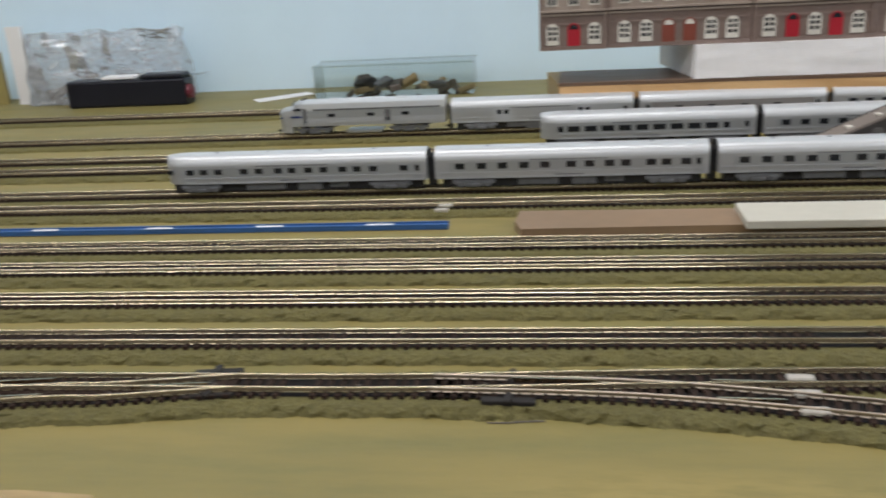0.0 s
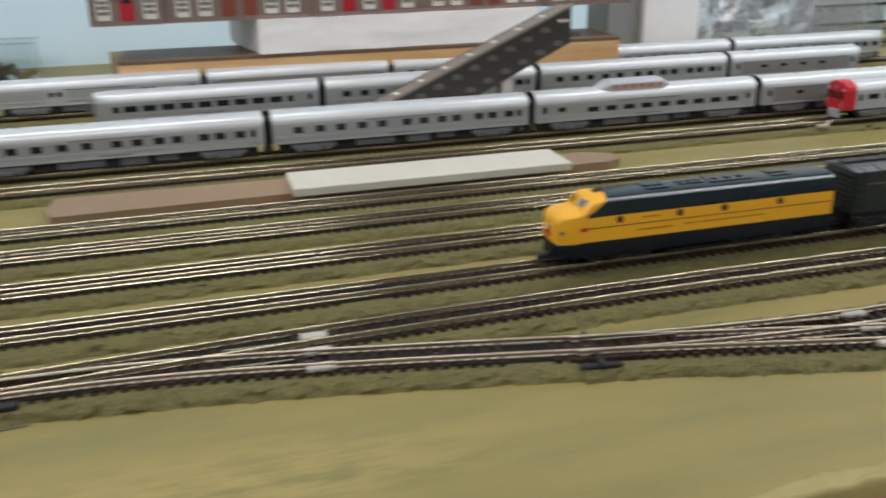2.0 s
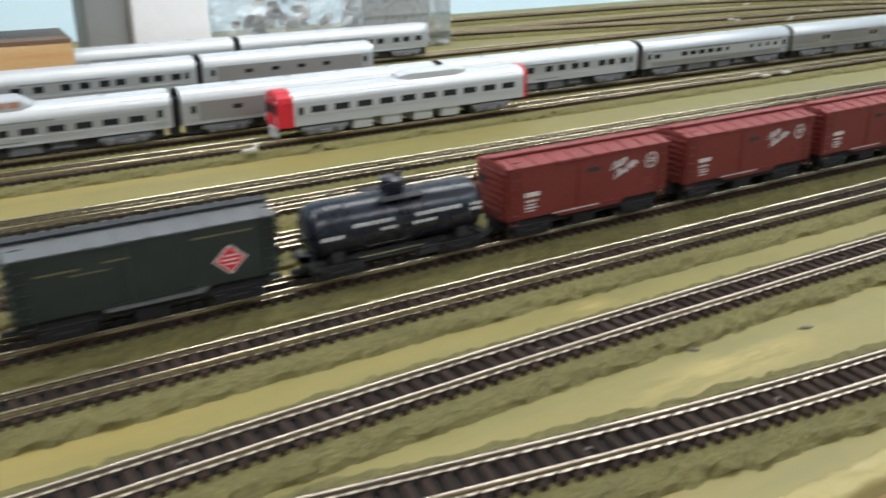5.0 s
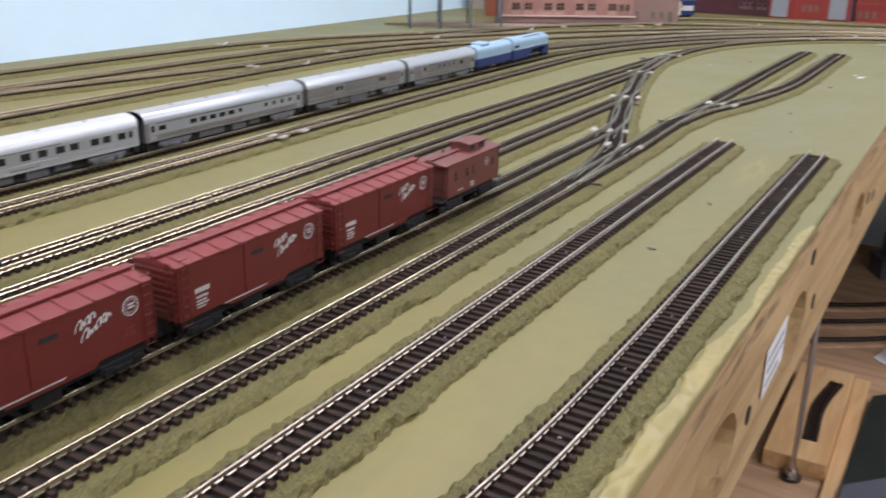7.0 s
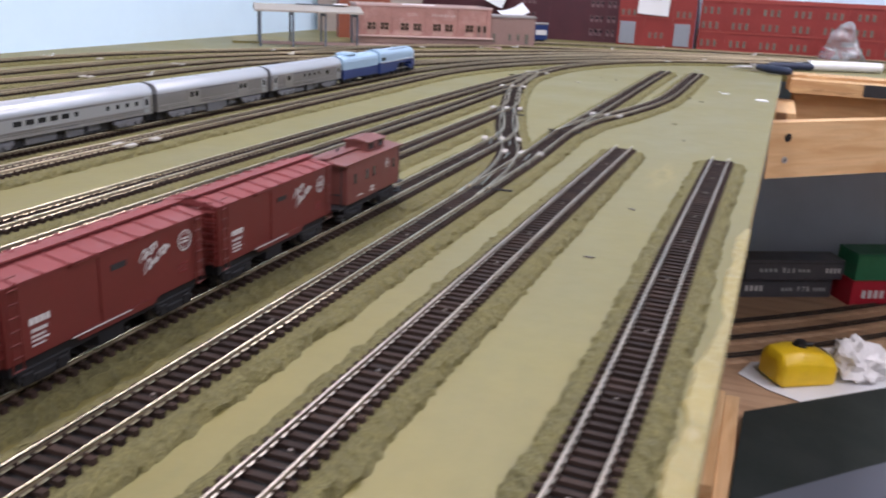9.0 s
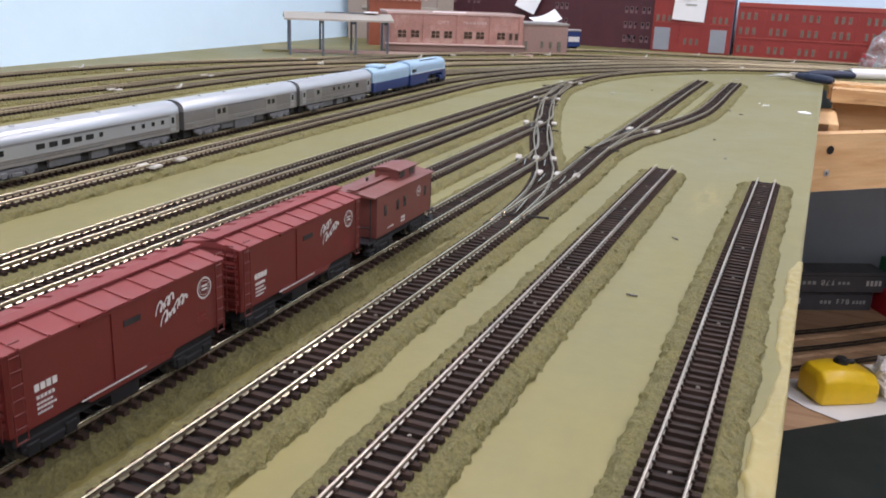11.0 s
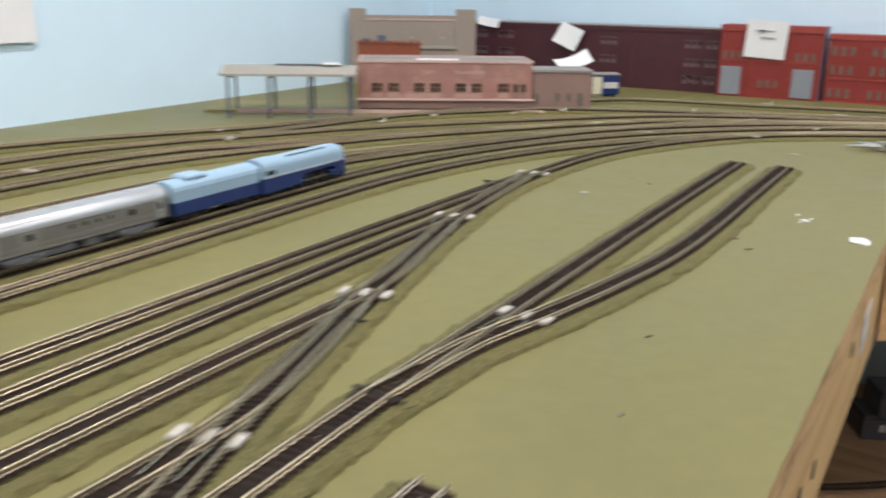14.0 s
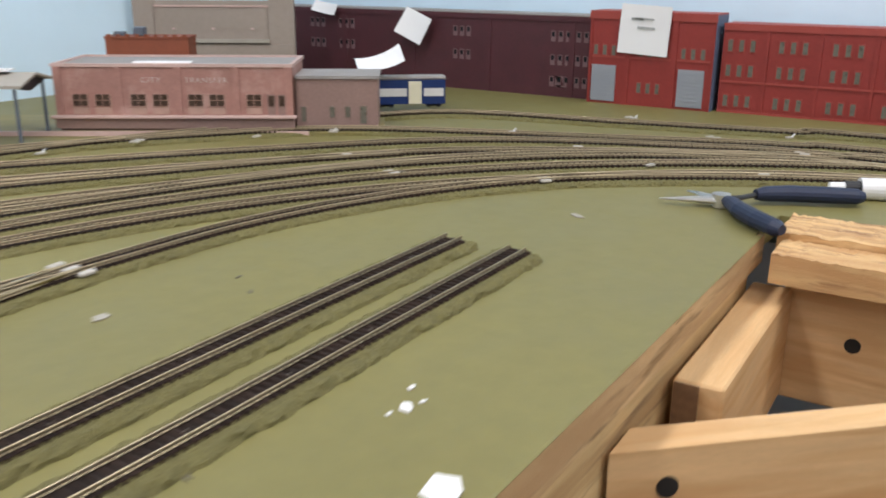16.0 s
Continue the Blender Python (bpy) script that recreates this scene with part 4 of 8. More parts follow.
# diesel locomotives
def cab_unit(name, label, x0, x1, y, paint, roofpaint, skirtpaint, truckpaint, key, turn=0.0, holes=True, line=None):
    L = x1 - x0
    h = L / 2
    eng = thing(name, label, "model locomotive", ((x0 + x1) / 2, y, LEVEL), turn)
    w, eave, top = 0.0096, 0.0246, 0.0282
    low, base = 0.0102, 0.0207
    st = [(0.0, 0.0046, 0.0162, 0.0190), (0.0009, 0.0070, 0.0178, 0.0208), (0.0028, 0.0084, 0.0189, 0.0220), (0.0060, 0.0092, 0.0195, 0.0226), (0.0110, w, 0.0198, 0.0230), (0.0138, w, 0.0201, 0.0234), (0.0172, w * 0.985, 0.0226, 0.0270), (0.0190, w * 0.99, 0.0238, 0.0280), (0.0215, w, eave, top), (0.0300, w, eave, top), (L, w, eave, top)]
    st = [(s * 0.8 if s < 0.03 else s, hw, e, t) for s, hw, e, t in st]
    bm = bmesh.new()
    loft(bm, [hull_ring(-h + s, hw, low, e, t, 11, 0.6) for s, hw, e, t in st])
    body = part("body", soft(bm, 34), paint, eng)
    bm = bmesh.new()
    ring = roof_ring(0, w + 0.00015, eave, top + 0.00015, base, 11, 0.6)
    loft(bm, [[(-h + 0.0121 + (z - base) * 1.35, y2, z) for _, y2, z in ring], [(h + 0.0001, y2, z) for _, y2, z in ring]])
    part("roof", soft(bm, 34), roofpaint, eng)
    part("pilot_band", boxes((-h + 0.0012, -0.0078, low - 0.0004, -h + 0.0068, 0.0078, low + 0.0006)), M_PALE, eng, "pale band round the nose")
    bm = bmesh.new()
    loft(bm, [[(x, -hw, 0.0042 if holes else 0.0078), (x, -hw, low + 0.0002), (x, hw, low + 0.0002), (x, hw, 0.0042 if holes else 0.0078)] for x, hw in ((-h - 0.0002, 0.0042), (-h + 0.0012, 0.0068), (-h + 0.0052, 0.0091), (-h + 0.0104, w + 0.0001), (h, w + 0.0001))])
    part("skirt", bm, skirtpaint, eng)
    for s in (-1, 1):
        ob = part("windshield", boxes((-0.0016, -0.0021, 0.0, 0.0016, 0.0021, 0.0003)), M_PANE, eng)
        ob.matrix_basis = Matrix.Translation((-h + 0.0124, s * 0.0046, 0.0254)) @ Euler((radians(s * -16), radians(-56), radians(s * -14))).to_matrix().to_4x4()
    for y2 in (-w, w):
        part("cab_window", boxes((-h + 0.0132, y2 - 0.0002, 0.0206, -h + 0.0150, y2 + 0.0002, 0.0222)), M_PANE, eng)
    bm = bmesh.new()
    cyl(bm, (-h - 0.0004, 0, 0.0158), (-h + 0.003, 0, 0.0158), 0.0013, 12)
    part("headlight", bm, M_STEEL, eng)
    if holes:
        part("nose_crest", boxes((-h - 0.0003, -0.0026, 0.0126, -h + 0.002, 0.0026, 0.0140), (-h - 0.0003, -0.0012, 0.0114, -h + 0.002, 0.0012, 0.0150)), M_RED, eng, "red crest on the nose")
        for y2 in (-1, 1):
            ob = part("number_board", boxes((-0.0022, -0.0002, -0.0006, 0.0022, 0.0002, 0.0006)), M_NAVY, eng, "dark number board")
            ob.matrix_basis = pose(-h + 0.0034, y2 * 0.0083, 0.0152, 0, 0, -y2 * 24)
        for x in (-h + 0.0266, -h + 0.0532, -h + 0.0737, -h + 0.1001):
            for y2 in (-w - 0.0001, w + 0.0001):
                bm = bmesh.new()
                cyl(bm, (x, y2 - 0.0002, 0.0188), (x, y2 + 0.0002, 0.0188), 0.0015, 14)
                part("porthole", bm, M_DARKINK, eng)
    else:
        windows(eng, (-h + 0.045, -h + 0.078, -h + 0.107), 0.0062, 0.0152, 0.0178, w + 0.0001)
        part("upper_side", boxes((-h + 0.020, -w - 0.0001, 0.0142, h - 0.001, -w + 0.0001, 0.0205)), M_BAND, eng, "grey upper side panel")
        for z in (0.0104, 0.0117, 0.0130):
            part("side_flute", boxes((-h + 0.012, -w - 0.0003, z, h - 0.001, -w + 0.0001, z + 0.0008)), M_PALE, eng)
        bm = bmesh.new()
        loft(bm, [[(x, -hw, 0.0024), (x, -hw, 0.0080), (x, hw, 0.0080), (x, hw, 0.0024)] for x, hw in ((-h - 0.0002, 0.0042), (-h + 0.0012, 0.0068), (-h + 0.0052, 0.0091), (-h + 0.0110, w))])
        part("pilot", bm, M_SILVER, eng, "silver pilot under the nose")
        part("nose_door_window", boxes((-h - 0.0004, -0.0022, 0.0128, -h + 0.0020, 0.0022, 0.0148)), M_PANE, eng)
        for y2 in (-w, w):
            part("cab_side_window", boxes((-h + 0.0150, y2 - 0.0004, 0.0208, -h + 0.0198, y2 + 0.0004, 0.0230)), M_PANE, eng)
            part("cab_door", boxes((-h + 0.0210, y2 - 0.0003, 0.0106, -h + 0.0240, y2 + 0.0003, 0.0225)), M_TRUCK, eng)
        part("side_grille", boxes((-h + 0.030, -w - 0.0003, 0.0207, h - 0.004, -w + 0.0001, 0.0219)), M_TRUCK, eng)
        part("side_door", boxes((-h + 0.090, -w - 0.0003, 0.0108, -h + 0.0945, -w + 0.0001, 0.0200)), M_TRUCK, eng)
        for y2 in (-1, 1):
            ob = part("number_board", boxes((-0.0024, -0.0002, -0.0008, 0.0024, 0.0002, 0.0008)), M_NAVY, eng, "dark number board")
            ob.matrix_basis = pose(-h + 0.0034, y2 * 0.0083, 0.0152, 0, 0, -y2 * 24)
            part("nose_stripe", boxes((-h + 0.0105, y2 * w - 0.0003, 0.0150, -h + 0.0195, y2 * w + 0.0003, 0.0166)), M_NAVY, eng, "dark blue stripe beside the cab")
    if line:
        part("stripe", boxes((-h + 0.0116, -w - 0.00012, 0.0160, h - 0.0005, -w + 0.0001, 0.0163)), line, eng)
        part("nose_emblem", boxes((-h + 0.0098, -w - 0.0002, 0.0152, -h + 0.0126, -w + 0.0002, 0.0168)), M_RED, eng, "small red nose emblem")
        bars(eng, word_bars(0.000, 0.030, 0.0136, 0.0005, 14, 0.25) + word_bars(-h + 0.0346, -h + 0.0506, 0.0132, 0.0006, 8, 0.25) + word_bars(-h + 0.0556, -h + 0.0616, 0.0136, 0.0005, 4, 0.25) + word_bars(-h + 0.0366, -h + 0.0446, 0.0184, 0.0005, 5, 0.25), -w - 0.0001, M_OCHRE)
    for x, hx, hy in ((-h + 0.0456, 0.005, 0.0045), (-h + 0.0616, 0.006, 0.003), (-h + 0.0796, 0.010, 0.0042), (-h + 0.1036, 0.005, 0.0042)):
        bm = boxes((x - hx, -hy, top - 0.0004, x + hx, hy, top + 0.0004, 0.0003))
        for k in range(3):
            cyl(bm, (x - hx * 0.6 + k * hx * 0.6, 0, top), (x - hx * 0.6 + k * hx * 0.6, 0, top + 0.0008), hy * 0.35, 10)
        part("roof_fan", bm, roofpaint, eng, "round radiator fans and hatches on the roof")
    bm = bmesh.new()
    for k in range(2):
        cyl(bm, (-h + 0.0185, 0.001 - 0.002 * k, top), (-h + 0.0220, 0.001 - 0.002 * k, top + 0.0012), 0.0006, 8)
    part("horn", bm, M_DARKINK, eng)
    for s in (-1, 1):
        truck(eng, s * (h - 0.030) - 0.001, 0.0105, truckpaint, key, 0.0165)
    part("fuel_tank", boxes((-0.014, -0.0078, 0.0008, 0.016, 0.0078, 0.0030, 0.0006)), skirtpaint, eng)
    coupler(eng, -h - 0.0018), coupler(eng, h + 0.0015)
    return eng


FY = 0.3690
cab_unit("diesel_locomotive", "yellow diesel locomotive with dark green roof and black skirt", 0.3159, 0.4425, FY - 0.0005, M_YELLOW, M_GREENROOF, M_SKIRTP, M_TRUCKB, "black", 0.3, True, M_DARKINK)
cab_unit("streamlined_locomotive", "silver streamlined diesel locomotive heading the far train", -0.099, 0.041, TY["B"], M_SILVER, M_ROOF, M_SILVER, M_TRUCK, "greylong", 0.0, False)


# freight cars
def box_wagon(x0, x1, y, label, paint, roofpaint, hw=0.0098, top=0.0301, kind="box"):
    L = x1 - x0
    h = L / 2
    car = thing("boxcar" if kind == "box" else "refrigerator_car", label, "model freight car", ((x0 + x1) / 2, y, LEVEL), 0, "freight train")
    low, eave = 0.0088, top - 0.0018
    bm = bmesh.new()
    loft(bm, [[(x, -hw, low), (x, -hw, eave), (x, 0, top - 0.0004), (x, hw, eave), (x, hw, low)] for x in (-h, h)])
    body = part("body", bm, paint, car)
    bm = bmesh.new()
    loft(bm, [[(x, -hw - 0.0005, eave - 0.0004), (x, -hw - 0.0005, eave), (x, 0, top), (x, hw + 0.0005, eave), (x, hw + 0.0005, eave - 0.0004)] for x in (-h - 0.0004, h + 0.0004)])
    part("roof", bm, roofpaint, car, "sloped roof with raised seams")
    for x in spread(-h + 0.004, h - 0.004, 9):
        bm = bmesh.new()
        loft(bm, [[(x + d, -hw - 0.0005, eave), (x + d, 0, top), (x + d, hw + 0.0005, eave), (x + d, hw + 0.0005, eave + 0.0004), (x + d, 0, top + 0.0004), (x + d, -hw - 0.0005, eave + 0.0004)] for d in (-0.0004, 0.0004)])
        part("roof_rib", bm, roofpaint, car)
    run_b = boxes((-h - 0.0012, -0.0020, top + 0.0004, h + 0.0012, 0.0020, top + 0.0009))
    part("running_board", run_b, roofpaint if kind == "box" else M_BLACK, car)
    # corrugated ends
    for s in (-1, 1):
        bm = bmesh.new()
        outline = [(s * (h - 0.0004), low + 0.0012)]
        for k in range(7):
            z = low + 0.0022 + k * (eave - low - 0.003) / 7
            outline += [(s * (h + 0.0001), z), (s * (h + 0.0008), z + 0.0004), (s * (h + 0.0008), z + 0.0011), (s * (h + 0.0001), z + 0.0015)]
        outline.append((s * (h - 0.0004), eave - 0.0006))
        loft(bm, [[(x, y2, z) for x, z in outline] for y2 in (-hw * 0.93, hw * 0.93)])
        part("end_panel", bm, paint, car, "corrugated end")
        bm = bmesh.new()
        for yy in (-hw + 0.0008, -hw + 0.0040):
            cyl(bm, (s * h + s * 0.0012, yy, low), (s * h + s * 0.0012, yy, eave), 0.00022, 6)
        for k in range(7):
            z = low + 0.001 + k * 0.0033
            cyl(bm, (s * h + s * 0.0012, -hw + 0.0008, z), (s * h + s * 0.0012, -hw + 0.0040, z), 0.0002, 6)
        part("ladder", bm, paint, car)
        bm = bmesh.new()
        for xx in (s * (h - 0.0010), s * (h - 0.0042)):
            cyl(bm, (xx, -hw - 0.0008, low - 0.0016), (xx, -hw - 0.0008, eave), 0.0002, 6)
        for k in range(8):
            z = low - 0.0014 + k * 0.0033
            cyl(bm, (s * (h - 0.0010), -hw - 0.0008, z), (s * (h - 0.0042), -hw - 0.0008, z), 0.0002, 6)
        part("ladder", bm, paint, car)
        bm = bmesh.new()
        cyl(bm, (s * h + s * 0.0016, 0.004, 0.0225), (s * h + s * 0.0020, 0.004, 0.0225), 0.0018, 12)
        part("brake_wheel", bm, M_BLACK, car)
    # side doors
    for s in (-1, 1):
        d0, d1 = (-0.0065, 0.0075)
        part("sliding_door", boxes((d0, s * hw - 0.00035, low + 0.0006, d1, s * hw + 0.00035, eave - 0.0010)), paint, car)
        part("door_track", boxes((d0 - 0.010, s * (hw + 0.0003) - 0.0003, eave - 0.0012, d1 + 0.004, s * (hw + 0.0003) + 0.0003, eave - 0.0006)), paint, car)
        part("door_sill", boxes((d0 - 0.010, s * (hw + 0.0003) - 0.0003, low, d1 + 0.004, s * (hw + 0.0003) + 0.0003, low + 0.0006)), paint, car)
    # stepped side sill
    bm = bmesh.new()
    loft(bm, [[(-h + 0.0215, y2, low + 0.0001), (-h + 0.0235, y2, low - 0.0016), (h - 0.0235, y2, low - 0.0016), (h - 0.0215, y2, low + 0.0001)] for y2 in (-hw - 0.0001, -hw + 0.0004)])
    part("side_sill", bm, paint if kind == "box" else M_REEFROOF, car)
    # Frame beams plus a wide black block imitating the shade under the car.
    part("underframe", boxes((-h, -0.0030, 0.0032, h, 0.0030, low), (-0.006, -0.0078, 0.0018, 0.004, -0.003, low), (-h + 0.002, -0.0080, 0.0050, h - 0.002, 0.0080, low - 0.0002)), M_TRUCKB, car)
    for s in (-1, 1):
        truck(car, s * (h - 0.0125), 0.0056, M_TRUCKB, "blackshort", 0.0085)
        coupler(car, s * (h + 0.0016))
    return car, hw, h


def emblem(parent, x, z, y, r, material, square=False):
    """A round railway emblem drawn as a plain ring and bars."""
    bm = bmesh.new()
    n = 28
    for k in range(n):
        a0, a1 = math.tau * k / n, math.tau * (k + 1) / n
        for r0, r1 in ((r * 0.86, r), (r * 0.64, r * 0.69)):
            q = [bm.verts.new((x + math.cos(a) * rr, y - 0.0002, z + math.sin(a) * rr)) for a, rr in ((a0, r0), (a1, r0), (a1, r1), (a0, r1))]
            bm.faces.new(q[::-1])
    for dz in (-0.12, 0.20):
        box(bm, x - r * 0.36, y - 0.0003, z + dz * r - r * 0.08, x + r * 0.42, y - 0.0001, z + dz * r + r * 0.08)
    return part("emblem", bm, material, parent, "white ring emblem")


def slogan(parent, x, z, y, long, tall, slope, n):
    """White script too blurred to read: one looping brush stroke along a rising line."""
    bm = bmesh.new()
    rnd = random.Random(int(long * 1e5))
    t = math.tan(radians(slope))
    w = long / n
    line = []
    for k in range(n):
        hh = tall * (1.0 if k == 0 else rnd.choice((0.42, 0.5, 0.55, 0.85)))
        for j in range(14):
            a = math.tau * j / 14
            px = (k + j / 14) * w - (0.46 if hh > 0.7 * tall else 0.34) * w * math.sin(a)
            pz = hh * 0.5 * (1 - math.cos(a))
            line.append((px + 0.3 * pz, pz + px * t))
    rows = []
    for k, (px, pz) in enumerate(line):
        ax, az = line[max(0, k - 1)]
        bx, bz = line[min(len(line) - 1, k + 1)]
        d = max(1e-9, math.hypot(bx - ax, bz - az))
        half = tall * (0.065 if k % 14 < 7 else 0.115)
        ux, uz = -(bz - az) / d * half, (bx - ax) / d * half
        rows.append((bm.verts.new((x + px + ux, y - 1e-7 * k, z + pz + uz)), bm.verts.new((x + px - ux, y - 1e-7 * k, z + pz - uz))))
    for k, (r0, r1) in enumerate(zip(rows, rows[1:])):
        if k % 28 < 26:
            bm.faces.new((r0[0], r0[1], r1[1], r1[0]))
    return part("slogan", bm, M_INK, parent, "white slanted script lettering")


car, hw, h = box_wagon(0.4530, 0.5270, FY, "dark green refrigerator car with a red diamond emblem", M_REEFER, M_REEFROOF, top=0.0293, kind="reefer")
bm = bmesh.new()
loft(bm, [[(0.0180, -hw + d, 0.0160), (0.0224, -hw + d, 0.0201), (0.0268, -hw + d, 0.0160), (0.0224, -hw + d, 0.0119)] for d in (-0.0003, 0.0)])
dia = part("diamond_emblem", bm, M_RED, car, "red diamond emblem with white bars")
bars(dia, [(0.0208, 0.0240, 0.0171, 0.0175), (0.0198, 0.0250, 0.0158, 0.0162), (0.0208, 0.0240, 0.0145, 0.0149)], -hw - 0.0004, M_INK)
bm = bmesh.new()
loft(bm, [[(0.0173, -hw + d, 0.0160), (0.0224, -hw + d, 0.0207), (0.0275, -hw + d, 0.0160), (0.0224, -hw + d, 0.0113)] for d in (-0.00018, 0.0)])
part("diamond_border", bm, M_INK, car)
bars(car, word_bars(-0.031, -0.019, 0.0215, 0.0005, 7) + word_bars(-0.013, 0.004, 0.0222, 0.0005, 9) + word_bars(-0.022, -0.011, 0.0200, 0.0004, 6) + word_bars(0.012, 0.030, 0.0240, 0.0005, 9), -hw - 0.0001, M_GOLDINK)
for k, (a, b) in enumerate(((0.6125, 0.6885), (0.6990, 0.7750), (0.7835, 0.8595))):
    car, hw, h = box_wagon(a, b, FY - 0.0005, "oxide-red boxcar with white slogan and ring emblem", M_OXIDE, M_OXPALE)
    emblem(car, h - 0.0086, 0.0222, -hw, 0.0031, M_INK)
    slogan(car, h - 0.0285, 0.0208, -hw - 0.0002, 0.0062, 0.0030, 16, 4)
    slogan(car, h - 0.0268, 0.0172, -hw - 0.0002, 0.0102, 0.0033, 22, 6)
    bars(car, word_bars(-h + 0.0075, -h + 0.0143, 0.0168, 0.0016, 4, 0.25) + word_bars(-h + 0.0079, -h + 0.0133, 0.0148, 0.0008, 5) + word_bars(-h + 0.0079, -h + 0.0125, 0.0135, 0.0005, 5) + word_bars(-h + 0.0079, -h + 0.0135, 0.0124, 0.0005, 6) + word_bars(-h + 0.0079, -h + 0.0123, 0.0113, 0.0004, 5), -hw - 0.0001, M_INK, "reporting_mark")
    # White bar paints the highlight on the sill's lower edge.
    bars(car, [(-0.0180, 0.0040, 0.0089, 0.0092)], -hw - 0.0007, M_INK, "sill_line", 0.0001)
    bars(car, word_bars(h - 0.0120, h - 0.0075, 0.0150, 0.0005, 4) + word_bars(h - 0.0120, h - 0.0080, 0.0138, 0.0005, 4) + word_bars(h - 0.0120, h - 0.0075, 0.0126, 0.0005, 4), -hw - 0.0001, M_OXPALE)
    bars(car, [(-0.0026, 0.0034, 0.0220, 0.0236)], -hw - 0.0004, M_BLACK, "placard_board")


def tank_car(x0, x1, y):
    L = x1 - x0
    h = L / 2
    car = thing("tank_car", "black-blue tank car with a dome platform and white lettering", "model freight car", ((x0 + x1) / 2, y, LEVEL), 0, "freight train")
    r, zc = 0.0094, 0.0160
    bm = bmesh.new()
    rings = []
    for x, s in ((-h + 0.001, 0.35), (-h + 0.0018, 0.72), (-h + 0.0035, 0.93), (-h + 0.006, 1.0), (h - 0.006, 1.0), (h - 0.0035, 0.93), (h - 0.0018, 0.72), (h - 0.001, 0.35)):
        rings.append([(x, math.cos(a) * r * s, zc + math.sin(a) * r * s) for a in [math.tau * k / 24 for k in range(24)]])
    loft(bm, rings)
    part("tank", bm, M_TANK, car, smooth=True)
    for x in spread(-h + 0.012, h - 0.012, 4):
        bm = bmesh.new()
        cyl(bm, (x - 0.0004, 0, zc), (x + 0.0004, 0, zc), r + 0.00015, 24)
        part("tank_band", bm, M_TANK, car)
    bm = bmesh.new()
    cyl(bm, (0, 0, zc + r * 0.7), (0, 0, zc + r + 0.0038), 0.0042, 18)
    cyl(bm, (0, 0, zc + r + 0.0038), (0, 0, zc + r + 0.0046), 0.0042, 18, 0.0026)
    cyl(bm, (0.0015, -0.001, zc + r + 0.0044), (0.0015, -0.001, zc + r + 0.0060), 0.0011, 8)
    part("dome", bm, M_TANK, car)
    part("platform", boxes((-0.0085, -0.0085, zc + r - 0.0012, 0.0085, -0.0044, zc + r - 0.0008), (-0.0085, 0.0044, zc + r - 0.0012, 0.0085, 0.0085, zc + r - 0.0008)), M_BLACK, car)
    bm = bmesh.new()
    for yy in (-0.0085, 0.0085):
        for x in (-0.0085, 0, 0.0085):
            cyl(bm, (x, yy, zc + r - 0.001), (x, yy, zc + r + 0.0048), 0.0002, 6)
        cyl(bm, (-0.0085, yy, zc + r + 0.0048), (0.0085, yy, zc + r + 0.0048), 0.0002, 6)
    part("handrail", bm, M_BLACK, car)
    bm = bmesh.new()
    for x in (-0.0012, 0.0012):
        cyl(bm, (x, -r - 0.0006, 0.0055), (x, -0.0085, zc + r - 0.001), 0.0002, 6)
    for k in range(7):
        z = 0.0065 + k * 0.0024
        box(bm, -0.0012, -r - 0.0008, z, 0.0012, -r - 0.0003, z + 0.0003)
    part("ladder", bm, M_BLACK, car)
    part("frame", boxes((-h, -0.0030, 0.0046, h, 0.0030, 0.0066), (-h, -0.0085, 0.0050, -h + 0.003, 0.0085, 0.0066), (h - 0.003, -0.0085, 0.0050, h, 0.0085, 0.0066), (-0.020, -0.0080, 0.0052, 0.020, -0.0062, 0.0058)), M_BLACK, car)
    part("brake_cylinder", boxes((0.006, -0.0075, 0.0022, 0.016, -0.004, 0.0050, 0.0006)), M_BLACK, car)
    for s in (-1, 1):
        part("saddle", boxes((s * (h - 0.010) - 0.002, -0.0070, 0.0060, s * (h - 0.010) + 0.002, 0.0070, 0.0110)), M_BLACK, car)
        bm = bmesh.new()
        cyl(bm, (s * (h - 0.0008), -0.0088, 0.0060), (s * (h - 0.0008), -0.0088, 0.0125), 0.0002, 6)
        cyl(bm, (s * (h - 0.0008), -0.0088, 0.0125), (s * (h - 0.0008), 0.0088, 0.0125), 0.0002, 6)
        part("grab_rail", bm, M_BLACK, car)
        truck(car, s * (h - 0.0105), 0.0056, M_TRUCKB, "blackshort", 0.0085)
        coupler(car, s * (h + 0.0014))
    bars(car, word_bars(-0.019, -0.004, 0.0178, 0.0012, 7) + word_bars(0.004, 0.022, 0.0178, 0.0012, 8), -r - 0.0001, M_INK)
    bars(car, word_bars(-0.009, -0.003, 0.0152, 0.0010, 4) + word_bars(0.003, 0.012, 0.0152, 0.0010, 5) + word_bars(-0.030, -0.022, 0.0150, 0.0012, 4), -r - 0.00005, M_INK)
    bars(car, word_bars(0.0255, 0.0300, 0.0178, 0.0010, 3) + word_bars(0.0255, 0.0300, 0.0160, 0.0010, 3), -r - 0.00005, M_INK)
    return car


tank_car(0.5385, 0.6060, FY)


